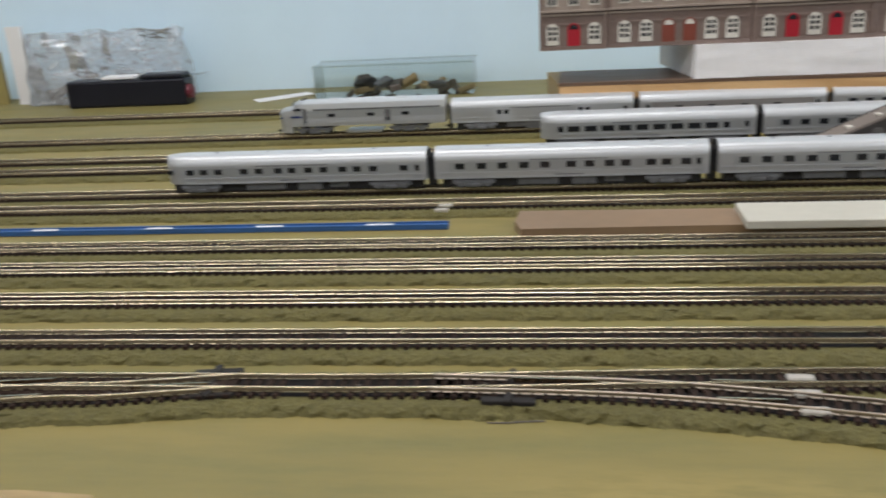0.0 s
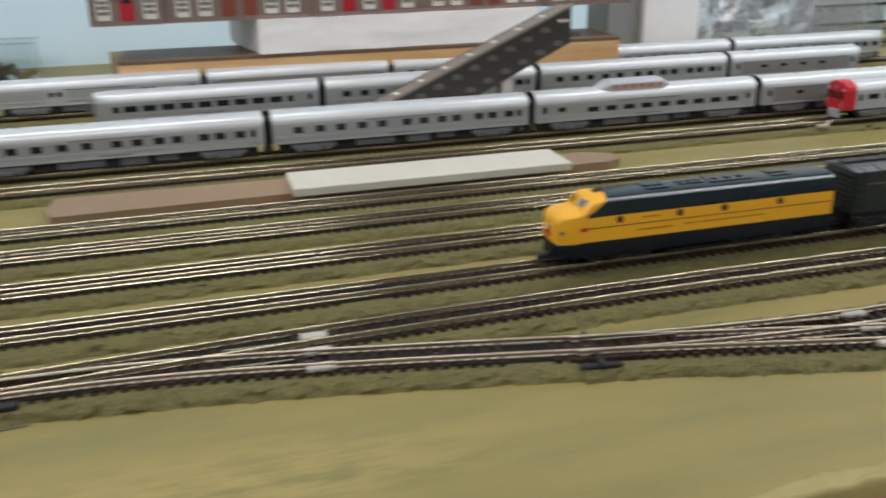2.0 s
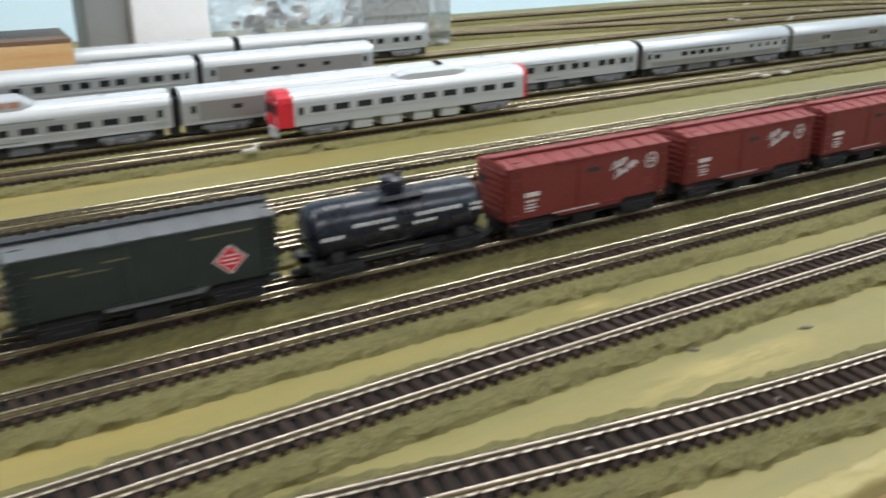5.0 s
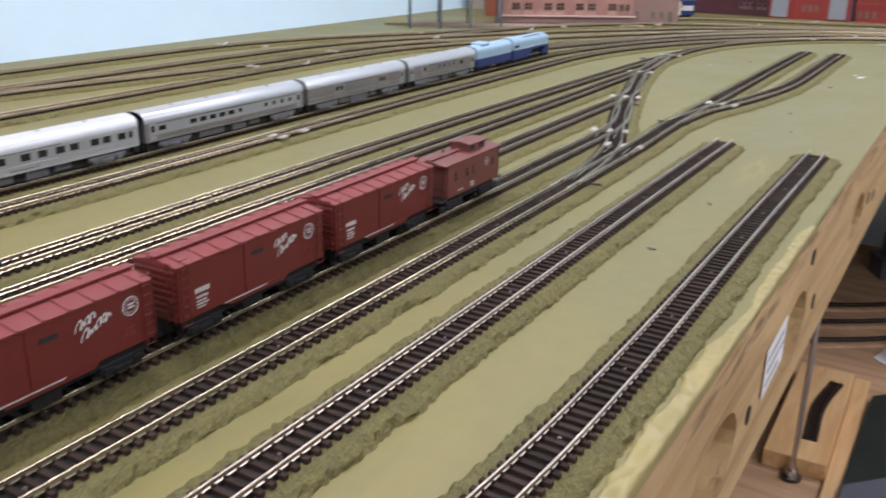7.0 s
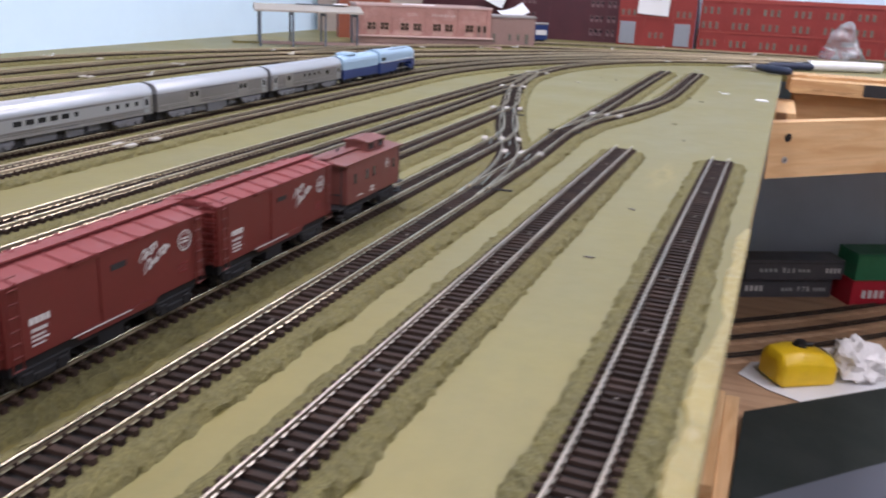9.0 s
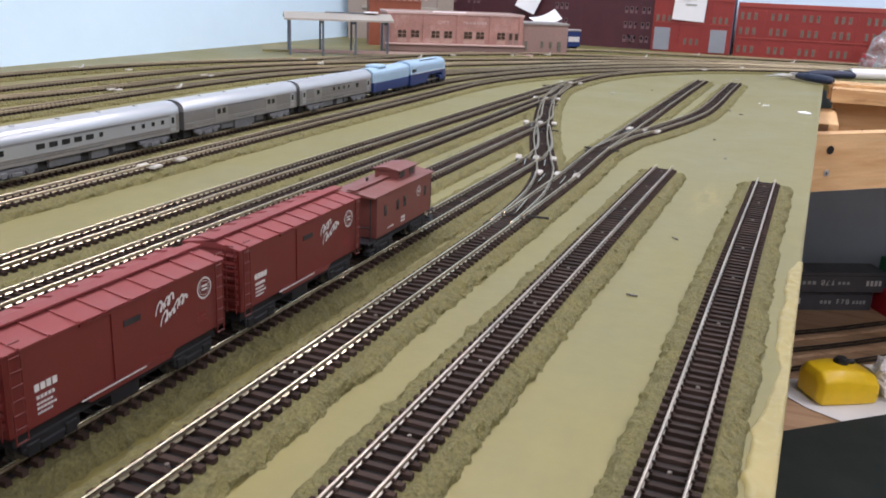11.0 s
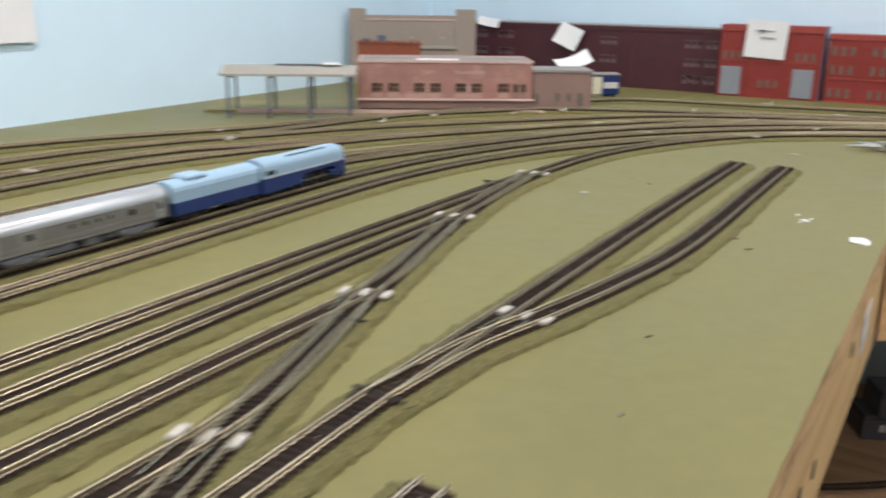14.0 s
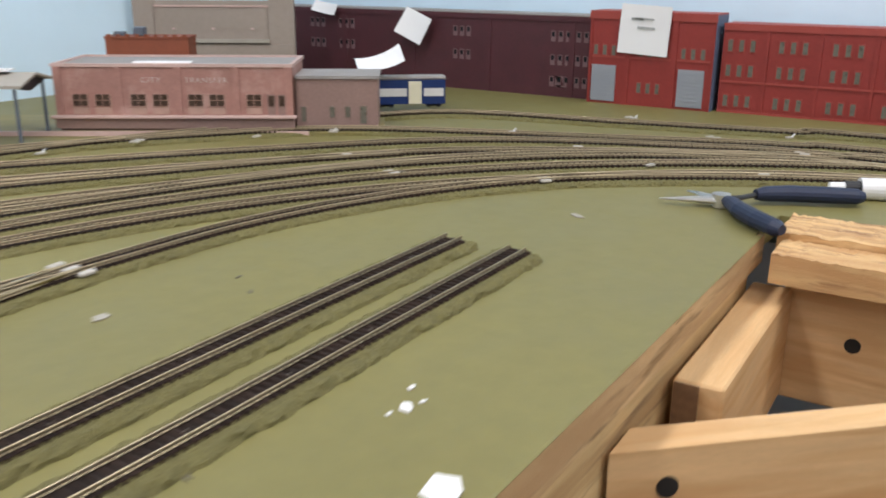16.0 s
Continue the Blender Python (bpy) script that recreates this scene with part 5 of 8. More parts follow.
def caboose(x0, x1, y):
    L = x1 - x0
    h = L / 2
    car = thing("caboose", "red caboose with a roof cupola and end platforms", "model freight car", ((x0 + x1) / 2, y, LEVEL), 0, "freight train")
    hw, low, eave, top = 0.0094, 0.0080, 0.0250, 0.0266
    b0, b1 = -h + 0.004, h - 0.002
    bm = bmesh.new()
    loft(bm, [[(x, -hw, low), (x, -hw, eave), (x, 0, top - 0.0004), (x, hw, eave), (x, hw, low)] for x in (b0, b1)])
    part("body", bm, M_CABOOSE, car)
    bm = bmesh.new()
    loft(bm, [[(x, -hw - 0.0008, eave - 0.0003), (x, -hw - 0.0008, eave + 0.0002), (x, 0, top), (x, hw + 0.0008, eave + 0.0002), (x, hw + 0.0008, eave - 0.0003)] for x in (-h, h)])
    part("roof", bm, M_CABOOSE, car)
    c0, c1 = 0.0020, 0.0190
    cup = boxes((c0, -hw * 0.58, eave, c1, hw * 0.58, 0.0298))
    cupola = part("cupola", cup, M_CABOOSE, car)
    bm = bmesh.new()
    loft(bm, [[(x, -hw * 0.68, 0.0296), (x, -hw * 0.68, 0.0299), (x, 0, 0.0309), (x, hw * 0.68, 0.0299), (x, hw * 0.68, 0.0296)] for x in (c0 - 0.001, c1 + 0.001)])
    part("cupola_roof", bm, M_CABOOSE, cupola)
    for x in (c0 + 0.0036, c1 - 0.0036):
        part("cupola_window", boxes((x - 0.0026, -hw * 0.58 - 0.0002, 0.0264, x + 0.0024, -hw * 0.58 + 0.0002, 0.0288)), M_PANE, cupola)
    for yy in (-0.0028, 0.0028):
        part("cupola_window", boxes((c1 - 0.0002, yy - 0.0015, 0.0266, c1 + 0.0002, yy + 0.0015, 0.0288)), M_PANE, cupola)
    for x in (b0 + 0.0075, b0 + 0.0190, b0 + 0.0260, b1 - 0.0062):
        part("side_window", boxes((x - 0.0011, -hw - 0.0002, 0.0158, x + 0.0011, -hw + 0.0002, 0.0200)), M_PANE, car)
    part("running_board", boxes((-h, -0.0018, top + 0.0003, c0 - 0.001, 0.0018, top + 0.0007), (c1 + 0.001, -0.0018, top + 0.0003, h, 0.0018, top + 0.0007)), M_CABOOSE, car)
    emblem(car, b1 - 0.0135, 0.0192, -hw, 0.0022, M_INK)
    bars(car, word_bars(-0.003, 0.001, 0.0110, 0.0009, 3) + word_bars(-0.003, 0.001, 0.0096, 0.0008, 3) + word_bars(-0.016, -0.010, 0.0100, 0.0005, 5), -hw - 0.0001, M_INK, "reporting_mark")
    for s in (-1, 1):
        e = s * h
        part("end_platform", boxes((e - 0.0032, -hw, low - 0.0010, e + 0.0032, hw, low - 0.0002)), M_BLACK, car)
        bm = bmesh.new()
        for yy in (-hw + 0.0008, hw - 0.0008):
            cyl(bm, (e, yy, low), (e, yy, eave - 0.0002), 0.0003, 6)
        cyl(bm, (e, -hw + 0.0008, 0.0130), (e, hw - 0.0008, 0.0130), 0.0003, 6)
        part("end_railing", bm, M_BLACK, car)
        part("end_steps", boxes((e - 0.0026, -hw - 0.0002, 0.0026, e + 0.0020, -hw + 0.0022, 0.0032), (e - 0.0026, -hw - 0.0002, 0.0040, e + 0.0020, -hw + 0.0018, 0.0046)), M_BLACK, car)
        truck(car, s * (h - 0.0125), 0.0052, M_TRUCKB, "blackshort", 0.0085)
    part("end_door", boxes((b1 - 0.0001, -0.0026, low, b1 + 0.0003, 0.0026, 0.0190)), M_CABOOSE, car)
    # Frame beam and a wide black block for the shade under the caboose.
    part("underframe", boxes((-h, -0.003, 0.0034, h, 0.003, low), (-h + 0.004, -0.0078, 0.0048, h - 0.004, 0.0078, low - 0.0002)), M_TRUCKB, car)
    bm = bmesh.new()
    cyl(bm, (-0.010, 0.003, eave), (-0.010, 0.003, top + 0.0016), 0.0006, 8)
    part("smokestack", bm, M_BLACK, car)
    return car


caboose(0.8715, 0.9310, FY - 0.0005)


# streamlined steam engine and tender at the head of the long train
def steam_engine(x0, x1, y):
    L = x1 - x0
    h = L / 2
    eng = thing("steam_locomotive", "pale blue and navy streamlined steam locomotive", "model locomotive", ((x0 + x1) / 2, y, LEVEL), 0)
    bm = bmesh.new()
    loft(bm, [hull_ring(x, w, 0.0146, e, t) for x, w, e, t in ((-h, 0.0093, 0.0218, 0.0275), (-h + 0.018, 0.0093, 0.0218, 0.0275), (-h + 0.020, 0.0089, 0.0212, 0.0271), (h - 0.016, 0.0086, 0.0206, 0.0270), (h - 0.009, 0.0084, 0.0203, 0.0266), (h - 0.0045, 0.0074, 0.0195, 0.0252), (h - 0.0015, 0.0056, 0.0180, 0.0226), (h, 0.0030, 0.0160, 0.0190))])
    part("boiler_casing", soft(bm, 50), M_PALEBLUE, eng)
    bm = bmesh.new()
    loft(bm, [[(x, -w, low), (x, -w, 0.0148), (x, w, 0.0148), (x, w, low)] for x, w, low in ((-h, 0.0094, 0.0040), (-h + 0.042, 0.0093, 0.0045), (-h + 0.047, 0.0093, 0.0116), (h - 0.018, 0.0091, 0.0116), (h - 0.013, 0.0090, 0.0030), (h - 0.003, 0.0076, 0.0022), (h + 0.0014, 0.0052, 0.0020), (h + 0.0042, 0.0024, 0.0020))])
    part("side_skirt", bm, M_NAVY, eng, "navy skirt cut away over the wheels")
    for s in (-1, 1):
        bm = bmesh.new()
        loft(bm, [[(x, s * (w + 0.0002), 0.0144), (x, s * (w + 0.0002), 0.0152), (x, s * (w - 0.0006), 0.0152), (x, s * (w - 0.0006), 0.0144)] for x, w in ((-h + 0.001, 0.0094), (h - 0.016, 0.0092), (h - 0.006, 0.0082), (h - 0.001, 0.0050))])
        part("side_stripe", bm, M_PALE, eng, "pale stripe above the skirt")
    part("boiler_seam", boxes((-h + 0.030, -0.0060, 0.0262, h - 0.026, -0.0052, 0.0270)), M_GREYBLOCKB, eng)
    bm = bmesh.new()
    cyl(bm, (h - 0.0016, 0, 0.0202), (h + 0.0004, 0, 0.0202), 0.0013, 12)
    part("headlight", bm, M_STEEL, eng)
    part("cab_window", boxes((-h + 0.004, -0.0095, 0.0165, -h + 0.009, -0.0092, 0.0196), (-h + 0.010, -0.0095, 0.0165, -h + 0.0135, -0.0092, 0.0196)), M_PANE, eng)
    for x in (-h + 0.030, -h + 0.043, -h + 0.056, -h + 0.069):
        bm = bmesh.new()
        for yy in (-0.0049, 0.0049):
            cyl(bm, (x, yy - 0.0008, 0.0058), (x, yy + 0.0008, 0.0058), 0.0058, 20)
        cyl(bm, (x, -0.0049, 0.0058), (x, 0.0049, 0.0058), 0.0008, 8)
        part("driving_wheel", bm, M_TRUCKB, eng)
    part("connecting_rod", boxes((-h + 0.026, -0.0070, 0.0050, -h + 0.080, -0.0064, 0.0060)), M_STEEL, eng)
    part("cylinder_block", boxes((-h + 0.078, -0.0090, 0.0038, -h + 0.088, 0.0090, 0.0085, 0.0008)), M_NAVY, eng)
    truck(eng, h - 0.014, 0.0050, M_TRUCKB, "blackshort", 0.0085)
    truck(eng, -h + 0.012, 0.0050, M_TRUCKB, "blackshort", 0.0085)
    return eng


steam_engine(1.3850, 1.4850, 0.5823)


def tender(x0, x1, y):
    L = x1 - x0
    h = L / 2
    car = thing("locomotive_tender", "pale blue and navy tender behind the steam locomotive", "model tender", ((x0 + x1) / 2, y, LEVEL), 0)
    bm = bmesh.new()
    loft(bm, [hull_ring(x, w, 0.0135, 0.0205, 0.0262) for x, w in ((-h, 0.0088), (-h + 0.002, 0.0093), (h, 0.0093))])
    part("upper_body", bm, M_PALEBLUE, car)
    part("lower_body", boxes((-h + 0.0005, -0.0094, 0.0050, h, 0.0094, 0.0136, 0.0004)), M_NAVY, car)
    part("coal_bunker", boxes((-h + 0.014, -0.0070, 0.0250, -h + 0.032, 0.0070, 0.0282, 0.0012)), M_PALEBLUE, car)
    for s in (-1, 1):
        truck(car, s * (h - 0.015), 0.0080, M_TRUCKB, "black", 0.0165)
    return car


tender(1.3045, 1.3825, 0.5832)

# ---- things on the yard ----
M_BRICK = mat("brown_plastic_brick", (0.215, 0.158, 0.135), 0.6, var=0.10, scale=60, fine=0.12, bump=0.0002, bscale=700)
M_BRICKB = mat("tan_plastic_brick", (0.33, 0.27, 0.225), 0.6, var=0.10, scale=60, fine=0.08)
M_CREAM = mat("cream_moulded_frame", (0.70, 0.67, 0.60), 0.5, var=0.05)
M_REDDOOR = mat("red_door_paint", (0.40, 0.014, 0.028), 0.45, var=0.06)
M_RUSTDOOR = mat("rust_door_paint", (0.22, 0.055, 0.035), 0.5, var=0.08)
M_FOAM = mat("white_styrofoam", (0.90, 0.89, 0.89), 0.75, var=0.02, scale=60, fine=0.02, bump=0.00012, bscale=260)
M_BROWNTOP = mat("dark_stained_board", (0.16, 0.10, 0.065), 0.5, var=0.10, scale=20, stretch=(1, 8, 8))
M_PLANKW = mat("off_white_plank", (0.56, 0.535, 0.455), 0.55, var=0.04, scale=14, fine=0.03)
M_PLANKB = mat("brown_card_strip", (0.265, 0.180, 0.112), 0.5, var=0.12, scale=12, fine=0.05)
M_BLUEBAR = mat("blue_plastic_bar", (0.035, 0.11, 0.30), 0.4, var=0.1, scale=60)
M_STAIR = mat("dark_grey_brown_stair", (0.046, 0.040, 0.037), 0.5, var=0.12, scale=80)
M_TAB = mat("olive_grey_tab", (0.125, 0.118, 0.108), 0.5, var=0.15, scale=200)
M_STAIRTOP = mat("brown_stair_edge", (0.22, 0.185, 0.160), 0.5, var=0.1, scale=80)
M_FILM = glass("clear_plastic_film", (0.95, 0.96, 0.97), 0.20, 0.10, 0.20)
M_CLEARBOX = glass("clear_plastic_box", (0.93, 0.96, 0.95), 0.05, 0.06)
M_GREYBLOCK = mat("grey_card_block", (0.36, 0.37, 0.36), 0.6, var=0.06, scale=20)
M_PAPER = mat("white_paper", (0.80, 0.80, 0.80), 0.7, var=0.02, scale=20)
M_CASE = mat("navy_black_case", (0.0075, 0.0085, 0.016), 0.32, var=0.1, scale=60)
M_DULLRED = mat("dull_red_cap", (0.13, 0.018, 0.030), 0.45, var=0.15, scale=120)
M_CLUTTER = mat("grey_brown_scrap", (0.13, 0.115, 0.105), 0.6, var=0.35, scale=120)
M_TAN = mat("tan_scrap_wood", (0.36, 0.26, 0.125), 0.6, var=0.15, scale=60, stretch=(1, 6, 6))

# brown house row on foam
ROW_Y, ROW_Z = 0.7600, 0.0672


def arch(bm, x, w, z0, z1, y0, y1, n=8):
    """An arched panel: straight jambs and a round head."""
    r = w / 2
    out = [(x - r, z0)] + [(x + r * math.cos(math.pi - math.pi * k / n), z1 - r + r * math.sin(math.pi - math.pi * k / n)) for k in range(n + 1)] + [(x + r, z0)]
    a = [bm.verts.new((px, y0, pz)) for px, pz in out]
    b = [bm.verts.new((px, y1, pz)) for px, pz in out]
    m = len(out)
    for k in range(m):
        bm.faces.new((a[k], a[(k + 1) % m], b[(k + 1) % m], b[k]))
    bm.faces.new(a), bm.faces.new(b[::-1])
    bmesh.ops.recalc_face_normals(bm, faces=bm.faces)
    return bm


def house(x0, x1, openings, setback, paint):
    """One front of the terrace: ground floor with arched openings, cornice bands, two upper floors."""
    y = ROW_Y + setback
    b = thing("terraced_house", "brown brick model house front with arched openings", "model building", ((x0 + x1) / 2, y, ROW_Z), 0, "house row on the foam block")
    h = (x1 - x0) / 2
    part("wall", boxes((-h, 0.0, 0.0, h, 0.060, 0.084)), M_BRICK, b)
    part("upper_front", boxes((-h, -0.0004, 0.0295, h, 0.0004, 0.083)), paint, b, "paler brick upper floors")
    for z, d, t in ((0.0, 0.0012, 0.0030), (0.0190, 0.0008, 0.0010), (0.0262, 0.0016, 0.0014), (0.0290, 0.0024, 0.0014), (0.0480, 0.0012, 0.0012), (0.0800, 0.0030, 0.0035)):
        part("cornice", boxes((-h, -d, z, h, 0.0002, z + t)), M_BRICKB if z > 0.02 else M_BRICK, b)
    for s in (-1, 1):
        part("corner_pier", boxes((s * (h - 0.0016) - 0.0014, -0.0010, 0.0, s * (h - 0.0016) + 0.0014, 0.0002, 0.080)), M_BRICK, b)
    part("roof", boxes((-h, 0.0, 0.084, h, 0.060, 0.086)), M_CLUTTER, b)
    for kind, x in openings:
        x -= (x0 + x1) / 2
        if kind == "w":
            win = part("window", arch(bmesh.new(), x, 0.0098, 0.0040, 0.0205, -0.0010, 0.0006), M_CREAM, b, "cream arched window frame")
            for dx in (-0.0020, 0.0020):
                for z in (0.0078, 0.0118):
                    part("pane", boxes((x + dx - 0.0014, -0.0012, z, x + dx + 0.0014, -0.0008, z + 0.0026)), M_PANE, win)
                part("pane", boxes((x + dx - 0.0013, -0.0012, 0.0155, x + dx + 0.0013, -0.0008, 0.0180)), M_PANE, win)
        else:
            d = part("door", arch(bmesh.new(), x, 0.0098, 0.0006, 0.0205, -0.0009, 0.0006), M_REDDOOR if kind == "r" else M_RUSTDOOR, b, "red arched door" if kind == "r" else "rust-brown arched door")
            part("fanlight", arch(bmesh.new(), x, 0.0066, 0.0158, 0.0196, -0.0012, -0.0008), M_PANE if kind == "r" else M_CREAM, d)
        for z in (0.0335, 0.0535):
            up = part("upper_window", boxes((x - 0.0042, -0.0010, z, x + 0.0042, 0.0006, z + 0.0125)), M_CREAM, b, "cream sash window frame")
            for dx in (-0.0018, 0.0018):
                part("pane", boxes((x + dx - 0.0013, -0.0013, z + 0.0012, x + dx + 0.0013, -0.0009, z + 0.0054)), M_PANE, up)
                part("pane", boxes((x + dx - 0.0013, -0.0013, z + 0.0066, x + dx + 0.0013, -0.0009, z + 0.0112)), M_PANE, up)
    return b


house(0.1180, 0.1700, (("w", 0.1280), ("r", 0.1445), ("w", 0.1605)), -0.001, M_BRICKB)
house(0.1705, 0.2790, (("w", 0.1835), ("w", 0.2000), ("d", 0.2170), ("d", 0.2330), ("w", 0.2490), ("w", 0.2650)), 0.002, M_BRICKB)
house(0.2795, 0.3680, (("w", 0.2915), ("r", 0.3085), ("w", 0.3245), ("r", 0.3400), ("w", 0.3555)), 0.000, M_BRICKB)
house(0.3685, 0.4720, (("w", 0.3810), ("w", 0.3965), ("d", 0.4130), ("d", 0.4285), ("w", 0.4440), ("w", 0.4590)), 0.002, M_BRICKB)
house(0.4725, 0.5500, (("w", 0.4840), ("w", 0.4990), ("r", 0.5180), ("w", 0.5370)), 0.000, M_BRICKB)

bm = boxes((0.2380, 0.7570, 0.0412, 0.4640, 0.8450, 0.0670))
bmesh.ops.subdivide_edges(bm, edges=bm.edges, cuts=14, use_grid_fill=True)
for v in bm.verts:
    v.co += Vector((0.0006, 0.0007, 0.0005)) * noise.noise(v.co * 160) * 0.5 + Vector((0, 0.0006, 0.0004)) * noise.noise(v.co * 45)
    v.co.x -= 0.018 * max(0.0, (v.co.y - 0.757) / 0.088) * max(0.0, 1 - (v.co.x - 0.238) / 0.03)
tagged(part("foam_block", bm, M_FOAM), "white styrofoam block holding up the model houses", "foam block")
brd = thing("board_block", "pine board block with a dark stained top", "wooden block", (0.335, 0.785, 0), -2.0)
part("board", boxes((-0.202, -0.030, 0.0, 0.202, 0.034, 0.0380, 0.0005)), M_PINE, brd)
part("top_veneer", boxes((-0.202, -0.030, 0.0382, 0.202, 0.034, 0.0408)), M_BROWNTOP, brd, "dark brown top face")
part("end_face", prism(bmesh.new(), [(-0.2022, -0.0298), (-0.2022, 0.034), (-0.2140, 0.034)], 0.0, 0.0404), M_TAN, brd, "pale slanted sawn end")

# stair piece lying between the trains
stair = thing("footbridge_stairs", "dark grey model stair flight propped above the coaches", "model stairs", (0.0, 0.600, 0.0))
prof = ((0.238, 0.0005), (0.425, 0.0832), (0.4255, 0.0602), (0.302, 0.0005))
for y0, y1 in ((0.0, 0.0014), (0.0206, 0.0220)):
    bm = bmesh.new()
    loft(bm, [[(x, y, z) for x, z in prof] for y in (y0, y1)])
    part("side_panel", bm, M_STAIR, stair, "dark side panel with raised lighter tabs")
bm = bmesh.new()
loft(bm, [[(0.2365, y, 0.0005), (0.4262, y, 0.0846), (0.4262, y, 0.0830), (0.2400, y, 0.0005)] for y in (-0.0006, 0.0052)])
part("stringer_edge", bm, M_STAIRTOP, stair, "brown upper edge rail")
bm = bmesh.new()
loft(bm, [[(0.2385, y, 0.0004), (0.4250, y, 0.0830), (0.4250, y, 0.0812), (0.2430, y, 0.0004)] for y in (0.0042, 0.0206)])
part("tread_ramp", bm, M_STAIRTOP, stair)
for k in range(7):
    f = 0.38 + k * 0.088
    x, z = 0.238 + 0.187 * f, 0.0828 * f
    part("tread", boxes((x - 0.0018, 0.0043, z + 0.0008, x + 0.0018, 0.0095, z + 0.0020)), M_CREAM, stair, "small cream tread block")
for k in range(13):
    f = 0.17 + k * 0.064
    x, z = 0.238 + 0.187 * f, 0.0828 * f
    for dx, dz in ((0.0030, -0.0052), (0.0120, -0.0140)):
        if z + dz < 0.004:
            continue
        part("side_tab", prism(bmesh.new(), [(0.0, 0.0), (0.0062, 0.0), (0.0062, 0.0022), (0.0048, 0.0034), (0.0016, 0.0034), (0.0, 0.0022)], 0, 0.0006), M_TAB, stair, "raised grey rounded tab").matrix_basis = pose(x + dx, 0.0001, z + dz, 90, 0, 0)
part("landing_tab", boxes((0.4160, -0.0005, 0.0735, 0.4235, 0.0002, 0.0752)), M_CREAM, stair)
part("support_post", boxes((0.3800, 0.004, 0.0005, 0.3870, 0.018, 0.0450)), M_CREAM, stair, "white support post")

# planks and bar between the tracks
bm = prism(bmesh.new(), [(0.108, 0.5150), (0.112, 0.5010), (0.411, 0.5070), (0.420, 0.5120), (0.421, 0.5230), (0.405, 0.5310), (0.110, 0.5340)], 0.0, 0.0052)
tagged(part("brown_strip", bm, M_PLANKB), "flat brown strip lying between two tracks", "strip")
bm = boxes((-0.0770, -0.0160, 0.0053, 0.0770, 0.0165, 0.0100, 0.0005))
ob = tagged(part("white_plank", bm, M_PLANKW), "off-white flat plank lying on the brown strip", "plank")
ob.matrix_basis = pose(0.3055, 0.5110, 0, 0, 0, 0.3)
bar = thing("blue_bar", "long blue plastic bar with white labels", "plastic bar", (-0.082, 0.5195, 0), 0.4)
part("strip", boxes((-0.30, -0.0034, 0.0, 0.152, 0.0034, 0.0022, 0.0004)), M_BLUEBAR, bar)
for s in (-1, 1):
    part("flange", boxes((-0.30, s * 0.0029 - 0.0005, 0.0020, 0.152, s * 0.0029 + 0.0005, 0.0032)), M_BLUEBAR, bar)
for x in (-0.095, -0.022, 0.046, 0.112):
    part("label", boxes((x - 0.008, -0.0021, 0.0023, x + 0.008, 0.0021, 0.0026)), M_PAPER, bar, "white paper label")


# clear bags and boxes along the wall
def crumpled(x0, y0, x1, y1, h, seed, wave=0.006):
    """A limp bag: a pinched box with creases."""
    bm = boxes((x0, y0, 0.0005, x1, y1, h))
    bmesh.ops.subdivide_edges(bm, edges=bm.edges, cuts=15, use_grid_fill=True)
    cx, cy = (x0 + x1) / 2, (y0 + y1) / 2
    for v in bm.verts:
        t = max(0.0, v.co.z / h)
        v.co.y = cy + (v.co.y - cy) * (1 - 0.75 * t)
        k = noise.noise_vector(v.co * 42 + Vector((seed, 0, 0))) + 0.25 * noise.noise_vector(v.co * 110 + Vector((0, seed, 0)))
        v.co += Vector((k.x, k.y * 0.7, k.z * min(1, t * 2))) * wave * (0.3 + t)
        v.co.z = max(0.0004, v.co.z)
    return bm


def scrap_pile(x0, x1, y0, y1, h, n, seed, parent, materials):
    rnd = random.Random(seed)
    for k in range(n):
        x, y = rnd.uniform(x0, x1), rnd.uniform(y0, y1)
        s = rnd.uniform(0.004, 0.012)
        bm = boxes((-s, -s * 0.5, -s * 0.3, s, s * 0.5, s * 0.3, s * 0.1))
        ob = part("scrap", bm, rnd.choice(materials), parent)
        ob.matrix_basis = Matrix.Translation((x, y, s * 0.5 + rnd.uniform(0, h) * (1 - abs(2 * (x - x0) / (x1 - x0) - 1)))) @ Euler((rnd.uniform(-0.5, 0.5), rnd.uniform(-0.6, 0.6), rnd.uniform(0, 3))).to_matrix().to_4x4()


bag = thing("parts_bag", "clear plastic bag of grey model parts by the wall", "plastic bag", (0, 0, 0))
part("film", crumpled(-0.470, 0.985, -0.285, 1.030, 0.078, 3), M_FILM, bag, "creased clear film")
scrap_pile(-0.455, -0.315, 0.995, 1.020, 0.038, 26, 5, bag, [M_CLUTTER, M_TRUCK, M_GREYBLOCK])
post = thing("white_post", "narrow white upright strip standing at the wall", "strip", (-0.484, 1.005, 0))
part("strip", boxes((-0.009, -0.003, 0.0, 0.009, 0.003, 0.088)), M_PAPER, post)
bx = thing("black_case", "long black case with a small red end", "black case", (-0.336, 0.972, 0))
part("case", boxes((-0.072, -0.012, 0.0, 0.066, 0.014, 0.0290, 0.0022, 2)), M_CASE, bx)
part("lid", boxes((0.014, -0.010, 0.0290, 0.064, 0.012, 0.0340, 0.0018, 2)), M_CASE, bx)
part("label_top", boxes((-0.030, -0.009, 0.0302, 0.008, 0.010, 0.0325)), M_PAPER, bx)
bm = bmesh.new()
cyl(bm, (0.0662, -0.003, 0.0140), (0.0705, -0.003, 0.0140), 0.0082, 18, 0.0072)
